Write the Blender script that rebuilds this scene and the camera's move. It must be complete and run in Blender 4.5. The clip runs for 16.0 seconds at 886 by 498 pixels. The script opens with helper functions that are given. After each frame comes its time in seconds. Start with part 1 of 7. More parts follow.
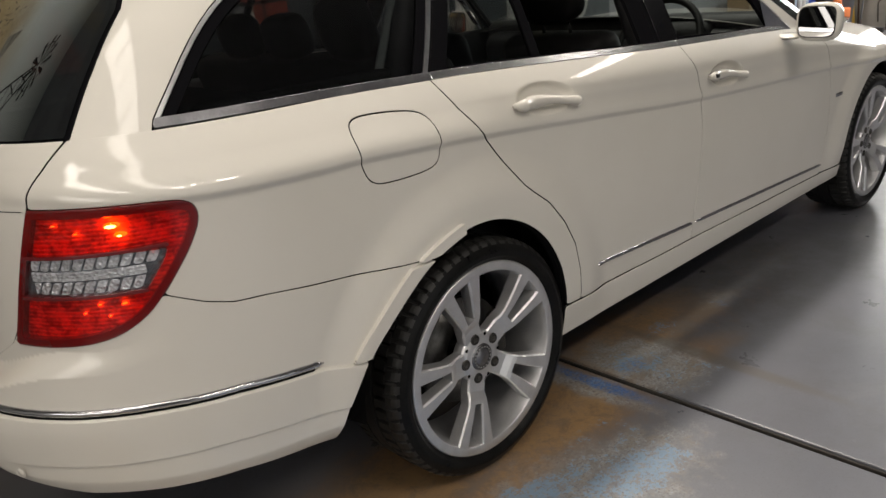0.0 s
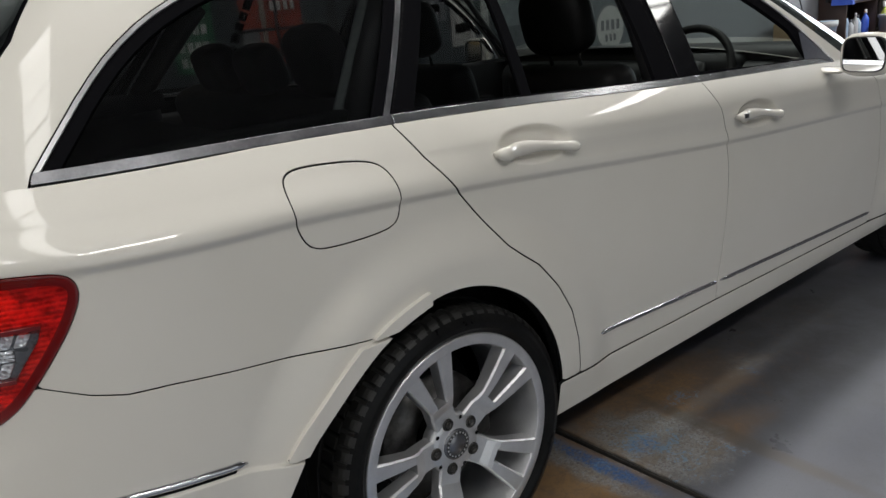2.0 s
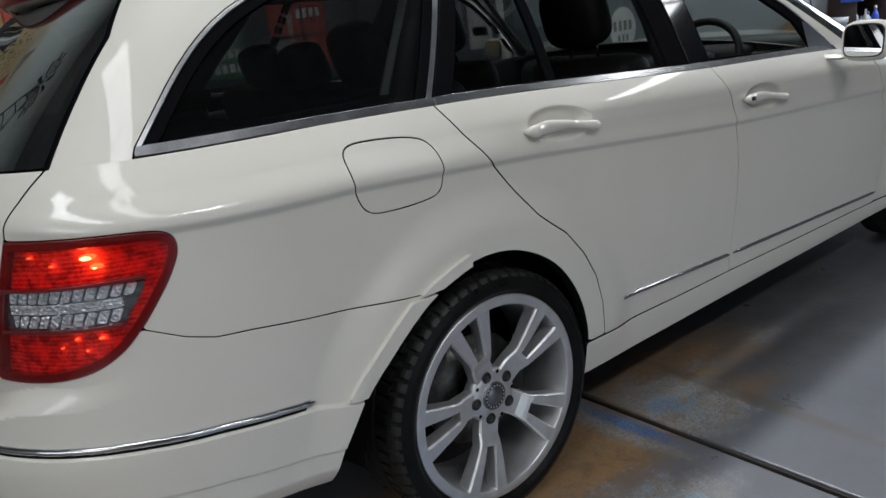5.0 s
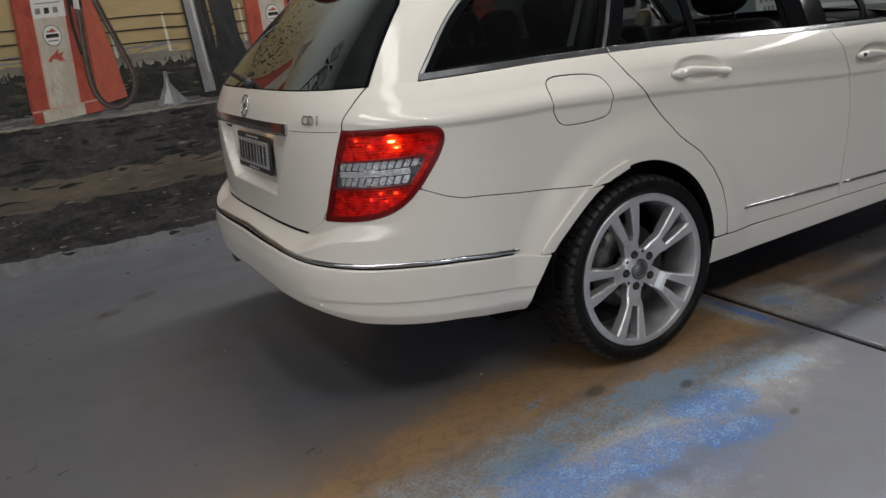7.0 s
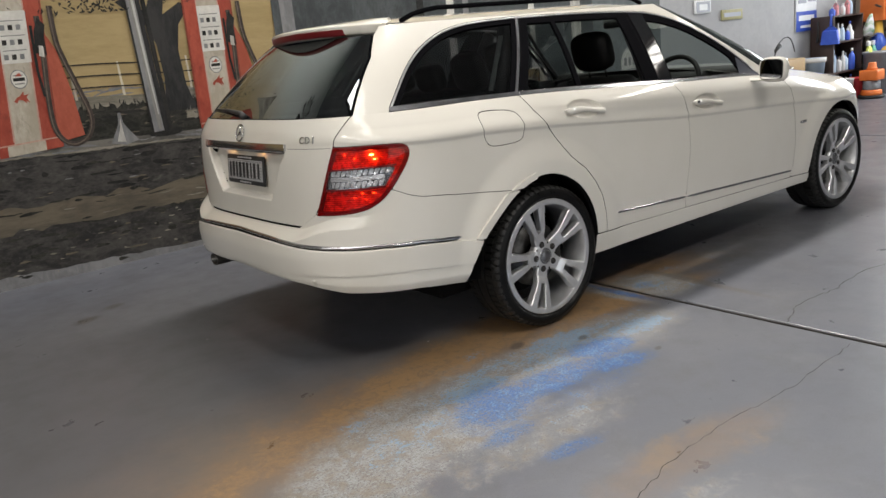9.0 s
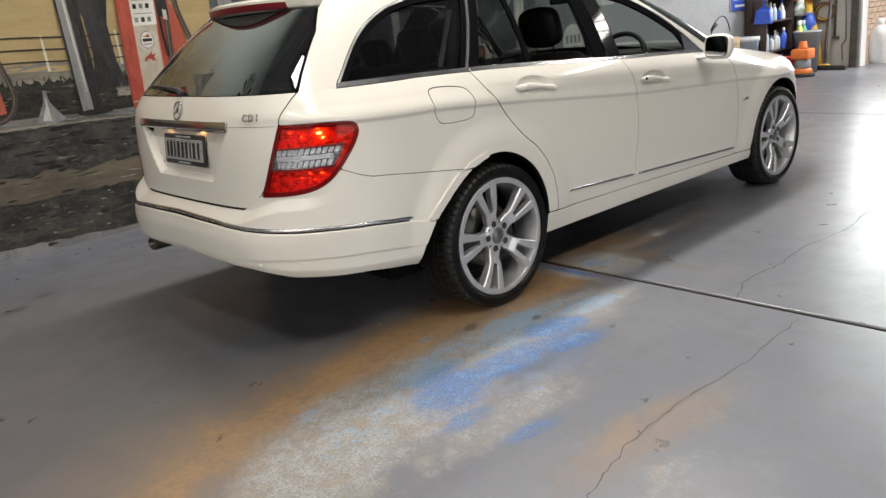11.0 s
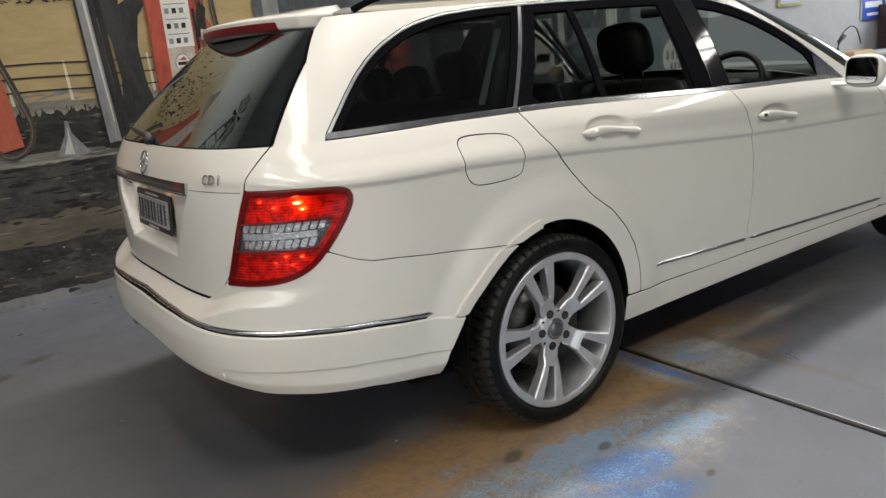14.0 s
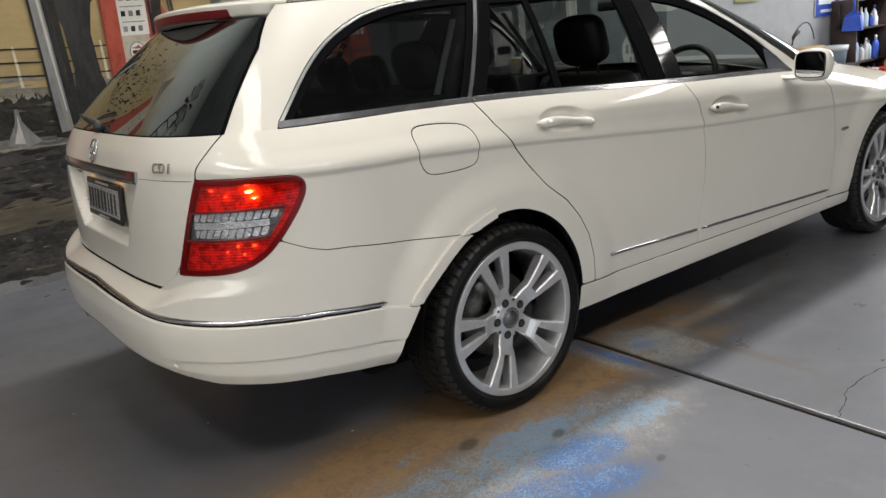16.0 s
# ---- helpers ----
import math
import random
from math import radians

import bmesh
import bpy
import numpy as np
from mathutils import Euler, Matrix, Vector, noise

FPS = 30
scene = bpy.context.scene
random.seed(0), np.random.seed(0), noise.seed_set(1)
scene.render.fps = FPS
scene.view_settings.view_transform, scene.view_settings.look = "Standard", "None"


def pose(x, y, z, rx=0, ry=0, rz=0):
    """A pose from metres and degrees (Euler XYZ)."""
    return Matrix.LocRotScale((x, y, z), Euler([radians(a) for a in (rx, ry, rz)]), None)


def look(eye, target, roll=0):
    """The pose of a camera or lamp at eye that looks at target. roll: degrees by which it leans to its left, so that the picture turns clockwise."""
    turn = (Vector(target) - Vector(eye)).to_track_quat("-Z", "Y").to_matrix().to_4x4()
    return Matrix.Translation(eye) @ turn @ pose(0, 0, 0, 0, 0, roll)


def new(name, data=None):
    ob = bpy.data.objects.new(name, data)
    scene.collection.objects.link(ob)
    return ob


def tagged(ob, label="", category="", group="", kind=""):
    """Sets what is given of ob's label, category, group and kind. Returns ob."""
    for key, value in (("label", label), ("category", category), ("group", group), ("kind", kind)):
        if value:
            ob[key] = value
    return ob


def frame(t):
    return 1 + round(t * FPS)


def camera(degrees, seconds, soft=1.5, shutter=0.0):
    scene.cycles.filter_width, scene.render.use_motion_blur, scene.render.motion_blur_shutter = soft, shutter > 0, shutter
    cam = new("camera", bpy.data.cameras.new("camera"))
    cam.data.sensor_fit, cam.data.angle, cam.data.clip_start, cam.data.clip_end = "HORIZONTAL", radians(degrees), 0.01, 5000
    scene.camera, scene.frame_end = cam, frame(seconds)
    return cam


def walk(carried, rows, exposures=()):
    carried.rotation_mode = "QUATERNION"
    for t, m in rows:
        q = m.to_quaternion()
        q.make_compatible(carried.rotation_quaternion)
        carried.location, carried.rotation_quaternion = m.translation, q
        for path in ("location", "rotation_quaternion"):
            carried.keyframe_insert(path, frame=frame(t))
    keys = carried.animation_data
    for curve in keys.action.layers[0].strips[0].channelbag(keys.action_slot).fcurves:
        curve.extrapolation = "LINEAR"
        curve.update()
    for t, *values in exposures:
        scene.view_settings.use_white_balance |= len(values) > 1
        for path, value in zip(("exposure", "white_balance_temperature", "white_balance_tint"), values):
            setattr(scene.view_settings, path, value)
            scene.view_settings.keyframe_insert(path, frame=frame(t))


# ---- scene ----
cam = camera(59.4, 16.0)
PATH = [
    (0, (-1.302, -2.188, 1.311), (-0.042, -0.788, 0.639), -5.7),
    (0.5, (-1.125, -2.134, 1.307), (0.108, -0.652, 0.775), -5.6),
    (1, (-1.0, -2.098, 1.311), (0.171, -0.582, 0.735), -4.3),
    (1.5, (-0.967, -2.092, 1.306), (0.262, -0.617, 0.745), -5.4),
    (2, (-0.971, -2.078, 1.297), (0.225, -0.594, 0.691), -5.6),
    (2.5, (-0.975, -2.07, 1.299), (0.207, -0.577, 0.687), -5.6),
    (3, (-0.983, -2.076, 1.306), (0.199, -0.561, 0.748), -5.1),
    (3.5, (-1.011, -2.079, 1.291), (0.103, -0.519, 0.721), -6.2),
    (6, (-1.396, -2.368, 1.27), (-0.193, -0.882, 0.682), -7.4),
    (6.5, (-1.586, -2.508, 1.279), (-0.565, -0.877, 0.733), -7.8),
    (7, (-1.764, -2.774, 1.287), (-0.875, -1.085, 0.688), -7.5),
    (7.5, (-1.92, -2.91, 1.31), (-1.004, -1.21, 0.789), -8.1),
    (8, (-2.204, -3.092, 1.299), (-1.116, -1.512, 0.734), -7.2),
    (8.2, (-2.273, -3.156, 1.31), (-1.129, -1.593, 0.811), -6.7),
    (10.3, (-2.573, -3.456, 1.287), (-1.388, -1.929, 0.772), -5.1),
    (10.5, (-2.536, -3.405, 1.311), (-1.306, -1.919, 0.785), -5.2),
    (11, (-2.445, -3.25, 1.29), (-1.178, -1.808, 0.729), -5.7),
    (11.5, (-2.326, -3.138, 1.276), (-1.173, -1.622, 0.665), -5.7),
    (12, (-2.043, -3.005, 1.29), (-1.002, -1.383, 0.756), -4.5),
    (12.5, (-1.869, -2.877, 1.298), (-0.815, -1.271, 0.741), -7.6),
    (13, (-1.756, -2.712, 1.308), (-0.592, -1.171, 0.789), -7.2),
    (13.5, (-1.697, -2.704, 1.304), (-0.553, -1.154, 0.766), -6.6),
    (14, (-1.683, -2.717, 1.308), (-0.601, -1.114, 0.799), -6.3),
    (14.5, (-1.641, -2.745, 1.302), (-0.408, -1.255, 0.794), -5.5),
    (15, (-1.634, -2.742, 1.284), (-0.395, -1.271, 0.735), -6.3),
    (15.5, (-1.644, -2.742, 1.296), (-0.465, -1.215, 0.767), -6.4),
    (16, (-1.664, -2.741, 1.295), (-0.514, -1.195, 0.76), -5.7),
]
EXPOSURES = [(0.0, -0.47, 7200, 12), (1.0, -0.58, 7000, 10), (2.0, -0.62, 6500, 9), (3.0, -0.62, 6300, 9), (3.5, -0.64, 6300, 8), (6.0, -0.67, 6000, 8), (6.5, -0.55, 6400, 9), (7.0, -0.49, 6500, 10), (7.5, -0.44, 6800, 10), (8.2, -0.31, 6750, 10), (10.5, 0.14, 6900, 10), (11.0, 0.13, 6900, 10), (11.5, 0.19, 7150, 10), (12.0, 0.20, 7100, 9), (13.0, 0.09, 6850, 9), (14.0, -0.09, 6700, 9), (14.5, -0.17, 6500, 10), (15.0, -0.13, 6800, 11), (16.0, -0.13, 6750, 9)]
walk(cam, [(t, look(eye, target, roll)) for t, eye, target, roll in PATH], EXPOSURES)

# ---- world, daylight, lamps ----
world = bpy.data.worlds.new("sky")
scene.world = world
world.use_nodes = True
_n = world.node_tree.nodes
_sky = _n.new("ShaderNodeTexSky")
_sky.sky_type, _sky.sun_disc = "NISHITA", False
_sky.sun_elevation, _sky.sun_rotation = radians(55), radians(149)
_n["Background"].inputs[1].default_value = 0.12
world.node_tree.links.new(_sky.outputs[0], _n["Background"].inputs[0])


def lamp(name, kind, m, power, size=(1, 1), colour=(1, 1, 1), spread=180):
    data = bpy.data.lights.new(name, kind)
    data.energy, data.color = power, colour
    if kind == "AREA":
        data.shape, data.size, data.size_y = "RECTANGLE", size[0], size[1]
        data.spread = radians(spread)
    ob = new(name, data)
    ob.matrix_world = m
    return ob


sun = lamp("sun", "SUN", look((18, -14, 17), (12, -4, 0)), 4.0, colour=(1, 0.95, 0.88))
sun.data.angle = radians(0.5)
# daylight in the doorway and roof lights; side and back lamps are added fill
lamp("doorway_daylight", "AREA", look((10.5, 0.05, 2.35), (3.0, 0.0, 1.2)), 215, (2.7, 2.3), (0.90, 0.96, 1.0))
# added fill for the car's flank, set in an unseen side opening
lamp("side_fill", "AREA", look((-0.3, -7.9, 1.8), (-0.5, 0, 1.0)), 34, (5.0, 3.0), (1.0, 0.98, 0.95))
# added fill to brighten the tailgate; no such source is known
lamp("back_fill", "AREA", look((-6.93, -2.95, 2.9), (0, -1.0, 0.9)), 118, (3.7, 2.2), (1.0, 0.98, 0.94))
ROOF_LIGHTS = [((-1.75, -2.3), (0.6, 5.2), 75), ((7.7, -3.1), (0.8, 3.0), 150), ((-0.1, -5.6), (3.0, 0.5), 275), ((-3.9, -2.4), (0.9, 3.8), 150), ((2.4, 0.45), (5.0, 0.45), 450)]
for (_x, _y), (_sx, _sy), _watt in ROOF_LIGHTS:
    lamp("roof_light", "AREA", look((_x, _y, 5.34), (_x, _y, 0)), _watt, (_sx, _sy), (1.0, 0.98, 0.95))

# ---- materials ----
def mat(name, colour=(0.8, 0.8, 0.8), rough=0.5, metal=0.0, **more):
    m = bpy.data.materials.new(name)
    m.use_nodes = True
    b = m.node_tree.nodes["Principled BSDF"]
    b.inputs["Base Color"].default_value = (*colour, 1)
    b.inputs["Roughness"].default_value = rough
    b.inputs["Metallic"].default_value = metal
    for key, value in more.items():
        b.inputs[key.replace("_", " ")].default_value = value
    return m


class Nodes:
    """Short hand for building a node tree round a Principled shader."""
    def __init__(self, m):
        self.m, self.t = m, m.node_tree
        self.b = self.t.nodes["Principled BSDF"]
        self.co = self.t.nodes.new("ShaderNodeTexCoord").outputs["Object"]

    def link(self, a, b):
        self.t.links.new(a, b)

    def put(self, socket, value):
        if isinstance(value, bpy.types.NodeSocket):
            self.link(value, socket)
        elif isinstance(value, (tuple, list)) and len(value) == 3 and socket.type == "RGBA":
            socket.default_value = (*value, 1)
        else:
            socket.default_value = value

    def noise(self, scale, detail=6, rough=0.6, distort=0.0, stretch=None, co=None):
        n = self.t.nodes.new("ShaderNodeTexNoise")
        n.inputs["Scale"].default_value, n.inputs["Detail"].default_value = scale, detail
        n.inputs["Roughness"].default_value, n.inputs["Distortion"].default_value = rough, distort
        self.link(self.mapped(stretch, co=co) if stretch else (co or self.co), n.inputs["Vector"])
        return n.outputs["Fac"]

    def mapped(self, scale=(1, 1, 1), loc=(0, 0, 0), rot=(0, 0, 0), co=None):
        n = self.t.nodes.new("ShaderNodeMapping")
        n.inputs["Scale"].default_value, n.inputs["Location"].default_value = scale, loc
        n.inputs["Rotation"].default_value = rot
        self.link(co or self.co, n.inputs["Vector"])
        return n.outputs["Vector"]

    def voronoi(self, scale, feature="F1", co=None):
        n = self.t.nodes.new("ShaderNodeTexVoronoi")
        n.feature = feature
        n.inputs["Scale"].default_value = scale
        self.link(co or self.co, n.inputs["Vector"])
        return n.outputs["Distance"]

    def span(self, value, a, b, c=0.0, d=1.0):
        n = self.t.nodes.new("ShaderNodeMapRange")
        n.interpolation_type = "SMOOTHSTEP"
        for i, x in enumerate((value, a, b, c, d)):
            self.put(n.inputs[i], x)
        return n.outputs[0]

    def math(self, op, a, b=0.0):
        n = self.t.nodes.new("ShaderNodeMath")
        n.operation = op
        self.put(n.inputs[0], a), self.put(n.inputs[1], b)
        return n.outputs[0]

    def mix(self, fac, a, b):
        n = self.t.nodes.new("ShaderNodeMix")
        n.data_type = "RGBA"
        self.put(n.inputs[0], fac), self.put(n.inputs[6], a), self.put(n.inputs[7], b)
        return n.outputs[2]

    def length(self, vec):
        n = self.t.nodes.new("ShaderNodeVectorMath")
        n.operation = "LENGTH"
        self.link(vec, n.inputs[0])
        return n.outputs["Value"]

    def spot(self, x, y, rx, ry, turn=0.0, soft=0.5, warp=None, amount=0.5):
        """A soft-edged oval mark on the ground, 1 inside."""
        c, s = math.cos(radians(turn)), math.sin(radians(turn))
        v = self.mapped((1, 1, 0), (-x, -y, 0))
        v = self.mapped((1, 1, 0), (0, 0, 0), (0, 0, radians(-turn)), co=v)
        v = self.mapped((1 / rx, 1 / ry, 0), co=v)
        d = self.length(v)
        if warp is not None:
            d = self.math("ADD", d, self.math("MULTIPLY", self.math("SUBTRACT", warp, 0.5), amount * 2))
        return self.span(d, 1 - soft, 1 + soft, 1.0, 0.0)

    def bump(self, height, strength=0.2, dist=0.01):
        n = self.t.nodes.new("ShaderNodeBump")
        n.inputs["Strength"].default_value, n.inputs["Distance"].default_value = strength, dist
        self.link(height, n.inputs["Height"])
        self.link(n.outputs[0], self.b.inputs["Normal"])

    def colour(self, value):
        self.put(self.b.inputs["Base Color"], value)

    def rough(self, value):
        self.put(self.b.inputs["Roughness"], value)


def varied(name, c1, c2, rough=0.5, scale=8.0, metal=0.0, bump=0.0, stretch=None, rough2=None, **more):
    m = mat(name, c1, rough, metal, **more)
    n = Nodes(m)
    f = n.noise(scale, stretch=stretch)
    g = n.noise(scale * 9, 3, stretch=stretch)
    n.colour(n.mix(n.span(n.math("ADD", n.math("MULTIPLY", f, 0.75), n.math("MULTIPLY", g, 0.25)), 0.35, 0.65), c1, c2))
    n.rough(n.span(f, 0.3, 0.7, rough, rough2 if rough2 is not None else rough * 1.2))
    if bump:
        n.bump(g, bump, 0.004)
    return m


def glass_mat(name, tint, rough=0.0, ior=1.45, sheen=(1, 1, 1)):
    """Thin tinted pane: lets light straight through and mirrors at a slant."""
    m = bpy.data.materials.new(name)
    m.use_nodes = True
    t = m.node_tree
    t.nodes.clear()
    out = t.nodes.new("ShaderNodeOutputMaterial")
    clear = t.nodes.new("ShaderNodeBsdfTransparent")
    clear.inputs[0].default_value = (*tint, 1)
    gloss = t.nodes.new("ShaderNodeBsdfGlossy")
    gloss.inputs["Roughness"].default_value = rough
    gloss.inputs["Color"].default_value = (*sheen, 1)
    lay = t.nodes.new("ShaderNodeLayerWeight")
    lay.inputs[0].default_value = 0.5
    power = t.nodes.new("ShaderNodeMath")
    power.operation = "POWER"
    power.inputs[1].default_value = 4.0
    t.links.new(lay.outputs["Facing"], power.inputs[0])
    fres = t.nodes.new("ShaderNodeMapRange")
    base = ((ior - 1) / (ior + 1)) ** 2 * 1.6
    fres.inputs[3].default_value, fres.inputs[4].default_value = base, 0.9
    t.links.new(power.outputs[0], fres.inputs[0])
    mix = t.nodes.new("ShaderNodeMixShader")
    t.links.new(fres.outputs[0], mix.inputs[0])
    t.links.new(clear.outputs[0], mix.inputs[1])
    t.links.new(gloss.outputs[0], mix.inputs[2])
    t.links.new(mix.outputs[0], out.inputs[0])
    return m


M = {}
M["paint"] = mat("cream_white_paint", (0.72, 0.70, 0.65), 0.42, 0.0, Coat_Weight=1.0, Coat_Roughness=0.03)
_p = Nodes(M["paint"])
_f = _p.noise(3.0, 3)
_p.colour(_p.mix(_p.span(_f, 0.3, 0.7), (0.67, 0.642, 0.585), (0.65, 0.622, 0.562)))
_p.put(_p.b.inputs["Coat Roughness"], _p.span(_p.noise(9.0, 5), 0.35, 0.7, 0.025, 0.06))
M["under"] = mat("black_under_shell", (0.006, 0.006, 0.0065), 0.8, Specular_IOR_Level=0.1)
M["black_gloss"] = mat("gloss_black_trim", (0.006, 0.006, 0.007), 0.2, Specular_IOR_Level=0.0)
M["black_plastic"] = varied("black_plastic", (0.015, 0.015, 0.016), (0.025, 0.025, 0.026), 0.5, 30.0, bump=0.05)
M["rubber"] = varied("tyre_rubber", (0.0045, 0.0045, 0.0048), (0.009, 0.0088, 0.0085), 0.26, 14.0, bump=0.10, rough2=0.40, Specular_IOR_Level=0.13)
# greyer than the sidewalls: painted lighter to make up for dim light there
M["tread"] = varied("lightened_tread_rubber", (0.008, 0.0078, 0.0075), (0.017, 0.0165, 0.0155), 0.50, 25.0, bump=0.10)
M["chrome"] = mat("chrome", (0.52, 0.52, 0.54), 0.13, 1.0)
M["satin"] = varied("satin_aluminium_trim", (0.19, 0.19, 0.205), (0.26, 0.26, 0.275), 0.30, 20.0, metal=1.0)
M["belt_bright"] = varied("polished_belt_strip", (0.58, 0.58, 0.60), (0.66, 0.66, 0.68), 0.20, 20.0, metal=1.0)
M["pillar_gloss"] = mat("polished_black_pillar", (0.006, 0.006, 0.007), 0.06, Specular_IOR_Level=0.5)
M["webbing"] = varied("grey_green_belt_webbing", (0.34, 0.37, 0.36), (0.28, 0.31, 0.30), 0.8, 60.0)
M["bright_trim"] = varied("bright_window_trim", (0.52, 0.52, 0.53), (0.60, 0.60, 0.61), 0.32, 20.0, metal=0.9)
M["alloy"] = varied("silver_alloy", (0.66, 0.66, 0.67), (0.74, 0.74, 0.75), 0.35, 25.0, metal=0.85, rough2=0.46)
M["disc"] = varied("brake_disc_steel", (0.07, 0.066, 0.062), (0.13, 0.125, 0.12), 0.4, 40.0, metal=0.9)
M["dark_metal"] = varied("dark_steel", (0.03, 0.03, 0.03), (0.06, 0.055, 0.05), 0.5, 20.0, metal=0.6)
M["tint"] = glass_mat("tinted_side_glass", (0.40, 0.415, 0.42), 0.0, 1.2)
M["dark_tint"] = glass_mat("dark_tinted_glass", (0.28, 0.29, 0.295))
M["clear"] = glass_mat("clear_glass", (0.66, 0.71, 0.70))
# darker than a real windscreen, to cut light falling through onto the floor
M["screen_dim"] = glass_mat("dimming_windscreen_glass", (0.36, 0.40, 0.39))
M["rear_tint"] = glass_mat("tailgate_glass", (0.15, 0.16, 0.16), 0.0, 2.15, (0.90, 0.95, 1.0))
M["mirror"] = mat("mirror_silver", (0.85, 0.85, 0.86), 0.02, 1.0)
M["cloth"] = varied("black_leather_trim", (0.007, 0.007, 0.0075), (0.013, 0.0125, 0.0125), 0.5, 18.0, bump=0.15, Specular_IOR_Level=0.25)
M["grey_trim"] = varied("grey_cabin_trim", (0.03, 0.03, 0.031), (0.045, 0.045, 0.045), 0.6, 12.0)
M["headlining"] = varied("pale_headlining", (0.05, 0.05, 0.05), (0.075, 0.075, 0.072), 0.85, 20.0)

# ---- building helpers ----
def part(name, bm, material, parent=None, label="", smooth=True):
    me = bpy.data.meshes.new(name)
    bm.to_mesh(me)
    bm.free()
    me.materials.append(material)
    if smooth:
        me.shade_smooth()
    ob = new(name, me)
    if parent is not None:
        ob.parent = parent
    if label:
        tagged(ob, label)
    return ob


def thing(name, label, category, group="", kind="", at=(0, 0, 0), turn=0):
    ob = new(name)
    ob.empty_display_size = 0.1
    ob.matrix_world = pose(*at, 0, 0, turn)
    return tagged(ob, label, category, group, kind)


def raw(name, verts, faces, material, parent=None, label="", normals=None, smooth=True, dark=None):
    me = bpy.data.meshes.new(name)
    me.from_pydata([tuple(p) for p in verts], [], faces)
    me.materials.append(material)
    # black faces put the shade inside panel gaps into the colour
    if dark is not None:
        me.materials.append(M["under"])
        me.polygons.foreach_set("material_index", dark)
    if smooth:
        me.shade_smooth()
    if normals is not None:
        me.normals_split_custom_set_from_vertices([tuple(n) for n in normals])
    ob = new(name, me)
    if parent is not None:
        ob.parent = parent
    if label:
        tagged(ob, label)
    return ob


def box_bm(lo, hi, bevel=0.0, seg=2, bm=None):
    """A box between two corners, its edges rounded."""
    b = bmesh.new()
    bmesh.ops.create_cube(b, size=1)
    size = [hi[i] - lo[i] for i in range(3)]
    for v in b.verts:
        v.co = Vector([lo[i] + (v.co[i] + 0.5) * size[i] for i in range(3)])
    if bevel:
        bmesh.ops.bevel(b, geom=b.edges[:], offset=bevel, segments=seg, affect="EDGES", profile=0.5)
    if bm is None:
        return b
    join(bm, b)
    return bm


def join(bm, other, m=None):
    me = bpy.data.meshes.new("tmp")
    if m is not None:
        other.transform(m)
    other.to_mesh(me)
    other.free()
    bm.from_mesh(me)
    bpy.data.meshes.remove(me)
    return bm


def lathe(profile, steps=48, axis="z"):
    """Turn (radius, height) points round an axis."""
    bm = bmesh.new()
    rings = []
    for r, h in profile:
        ring = []
        for i in range(steps):
            a = 2 * math.pi * i / steps
            c, s = r * math.cos(a), r * math.sin(a)
            ring.append(bm.verts.new({"z": (c, s, h), "y": (c, h, s), "x": (h, c, s)}[axis]))
        rings.append(ring)
    for a, b in zip(rings, rings[1:]):
        for i in range(steps):
            j = (i + 1) % steps
            bm.faces.new((a[i], a[j], b[j], b[i]))
    bmesh.ops.remove_doubles(bm, verts=bm.verts[:], dist=1e-6)
    bmesh.ops.recalc_face_normals(bm, faces=bm.faces[:])
    return bm


def tube(points, radius, sides=10, closed=False, bm=None, flat=1.0):
    """A round bar through the points."""
    out = bm or bmesh.new()
    pts = [Vector(p) for p in points]
    rings = []
    for i, p in enumerate(pts):
        a = pts[(i - 1) % len(pts)] if closed or i else pts[0]
        b = pts[(i + 1) % len(pts)] if closed or i < len(pts) - 1 else pts[-1]
        d = (b - a).normalized()
        up = Vector((0, 0, 1)) if abs(d.z) < 0.9 else Vector((1, 0, 0))
        e1 = d.cross(up).normalized()
        e2 = d.cross(e1).normalized()
        r = radius[i] if isinstance(radius, (list, tuple)) else radius
        rings.append([out.verts.new(p + r * (math.cos(t) * e1 + flat * math.sin(t) * e2)) for t in
                      (2 * math.pi * j / sides for j in range(sides))])
    n = len(rings)
    for i in range(n if closed else n - 1):
        a, b = rings[i], rings[(i + 1) % n]
        for j in range(sides):
            k = (j + 1) % sides
            out.faces.new((a[j], a[k], b[k], b[j]))
    if not closed:
        out.faces.new(rings[0][::-1])
        out.faces.new(rings[-1])
    bmesh.ops.recalc_face_normals(out, faces=out.faces[:])
    return out


def rounded(points, times=2):
    """Round a closed outline by cutting its corners."""
    p = np.asarray(points, float)
    for _ in range(times):
        q = np.roll(p, -1, 0)
        p = np.stack([0.75 * p + 0.25 * q, 0.25 * p + 0.75 * q], 1).reshape(-1, 2)
    return p


def inside(poly):
    """Signed distance to a closed outline, positive within."""
    a = np.asarray(poly, float)
    b = np.roll(a, -1, 0)

    def field(px, pz):
        shape = np.shape(px)
        p = np.stack([np.ravel(px), np.ravel(pz)], -1)
        best = np.full(len(p), 1e9)
        sign = np.zeros(len(p), bool)
        for (ax, az), (bx, bz) in zip(a, b):
            dx, dz = bx - ax, bz - az
            t = np.clip(((p[:, 0] - ax) * dx + (p[:, 1] - az) * dz) / max(dx * dx + dz * dz, 1e-12), 0, 1)
            d = np.hypot(p[:, 0] - ax - t * dx, p[:, 1] - az - t * dz)
            best = np.minimum(best, d)
            cross = (az > p[:, 1]) != (bz > p[:, 1])
            sign ^= cross & (p[:, 0] < dx * (p[:, 1] - az) / (dz if dz else 1e-12) + ax)
        return np.where(sign, best, -best).reshape(shape)
    return field


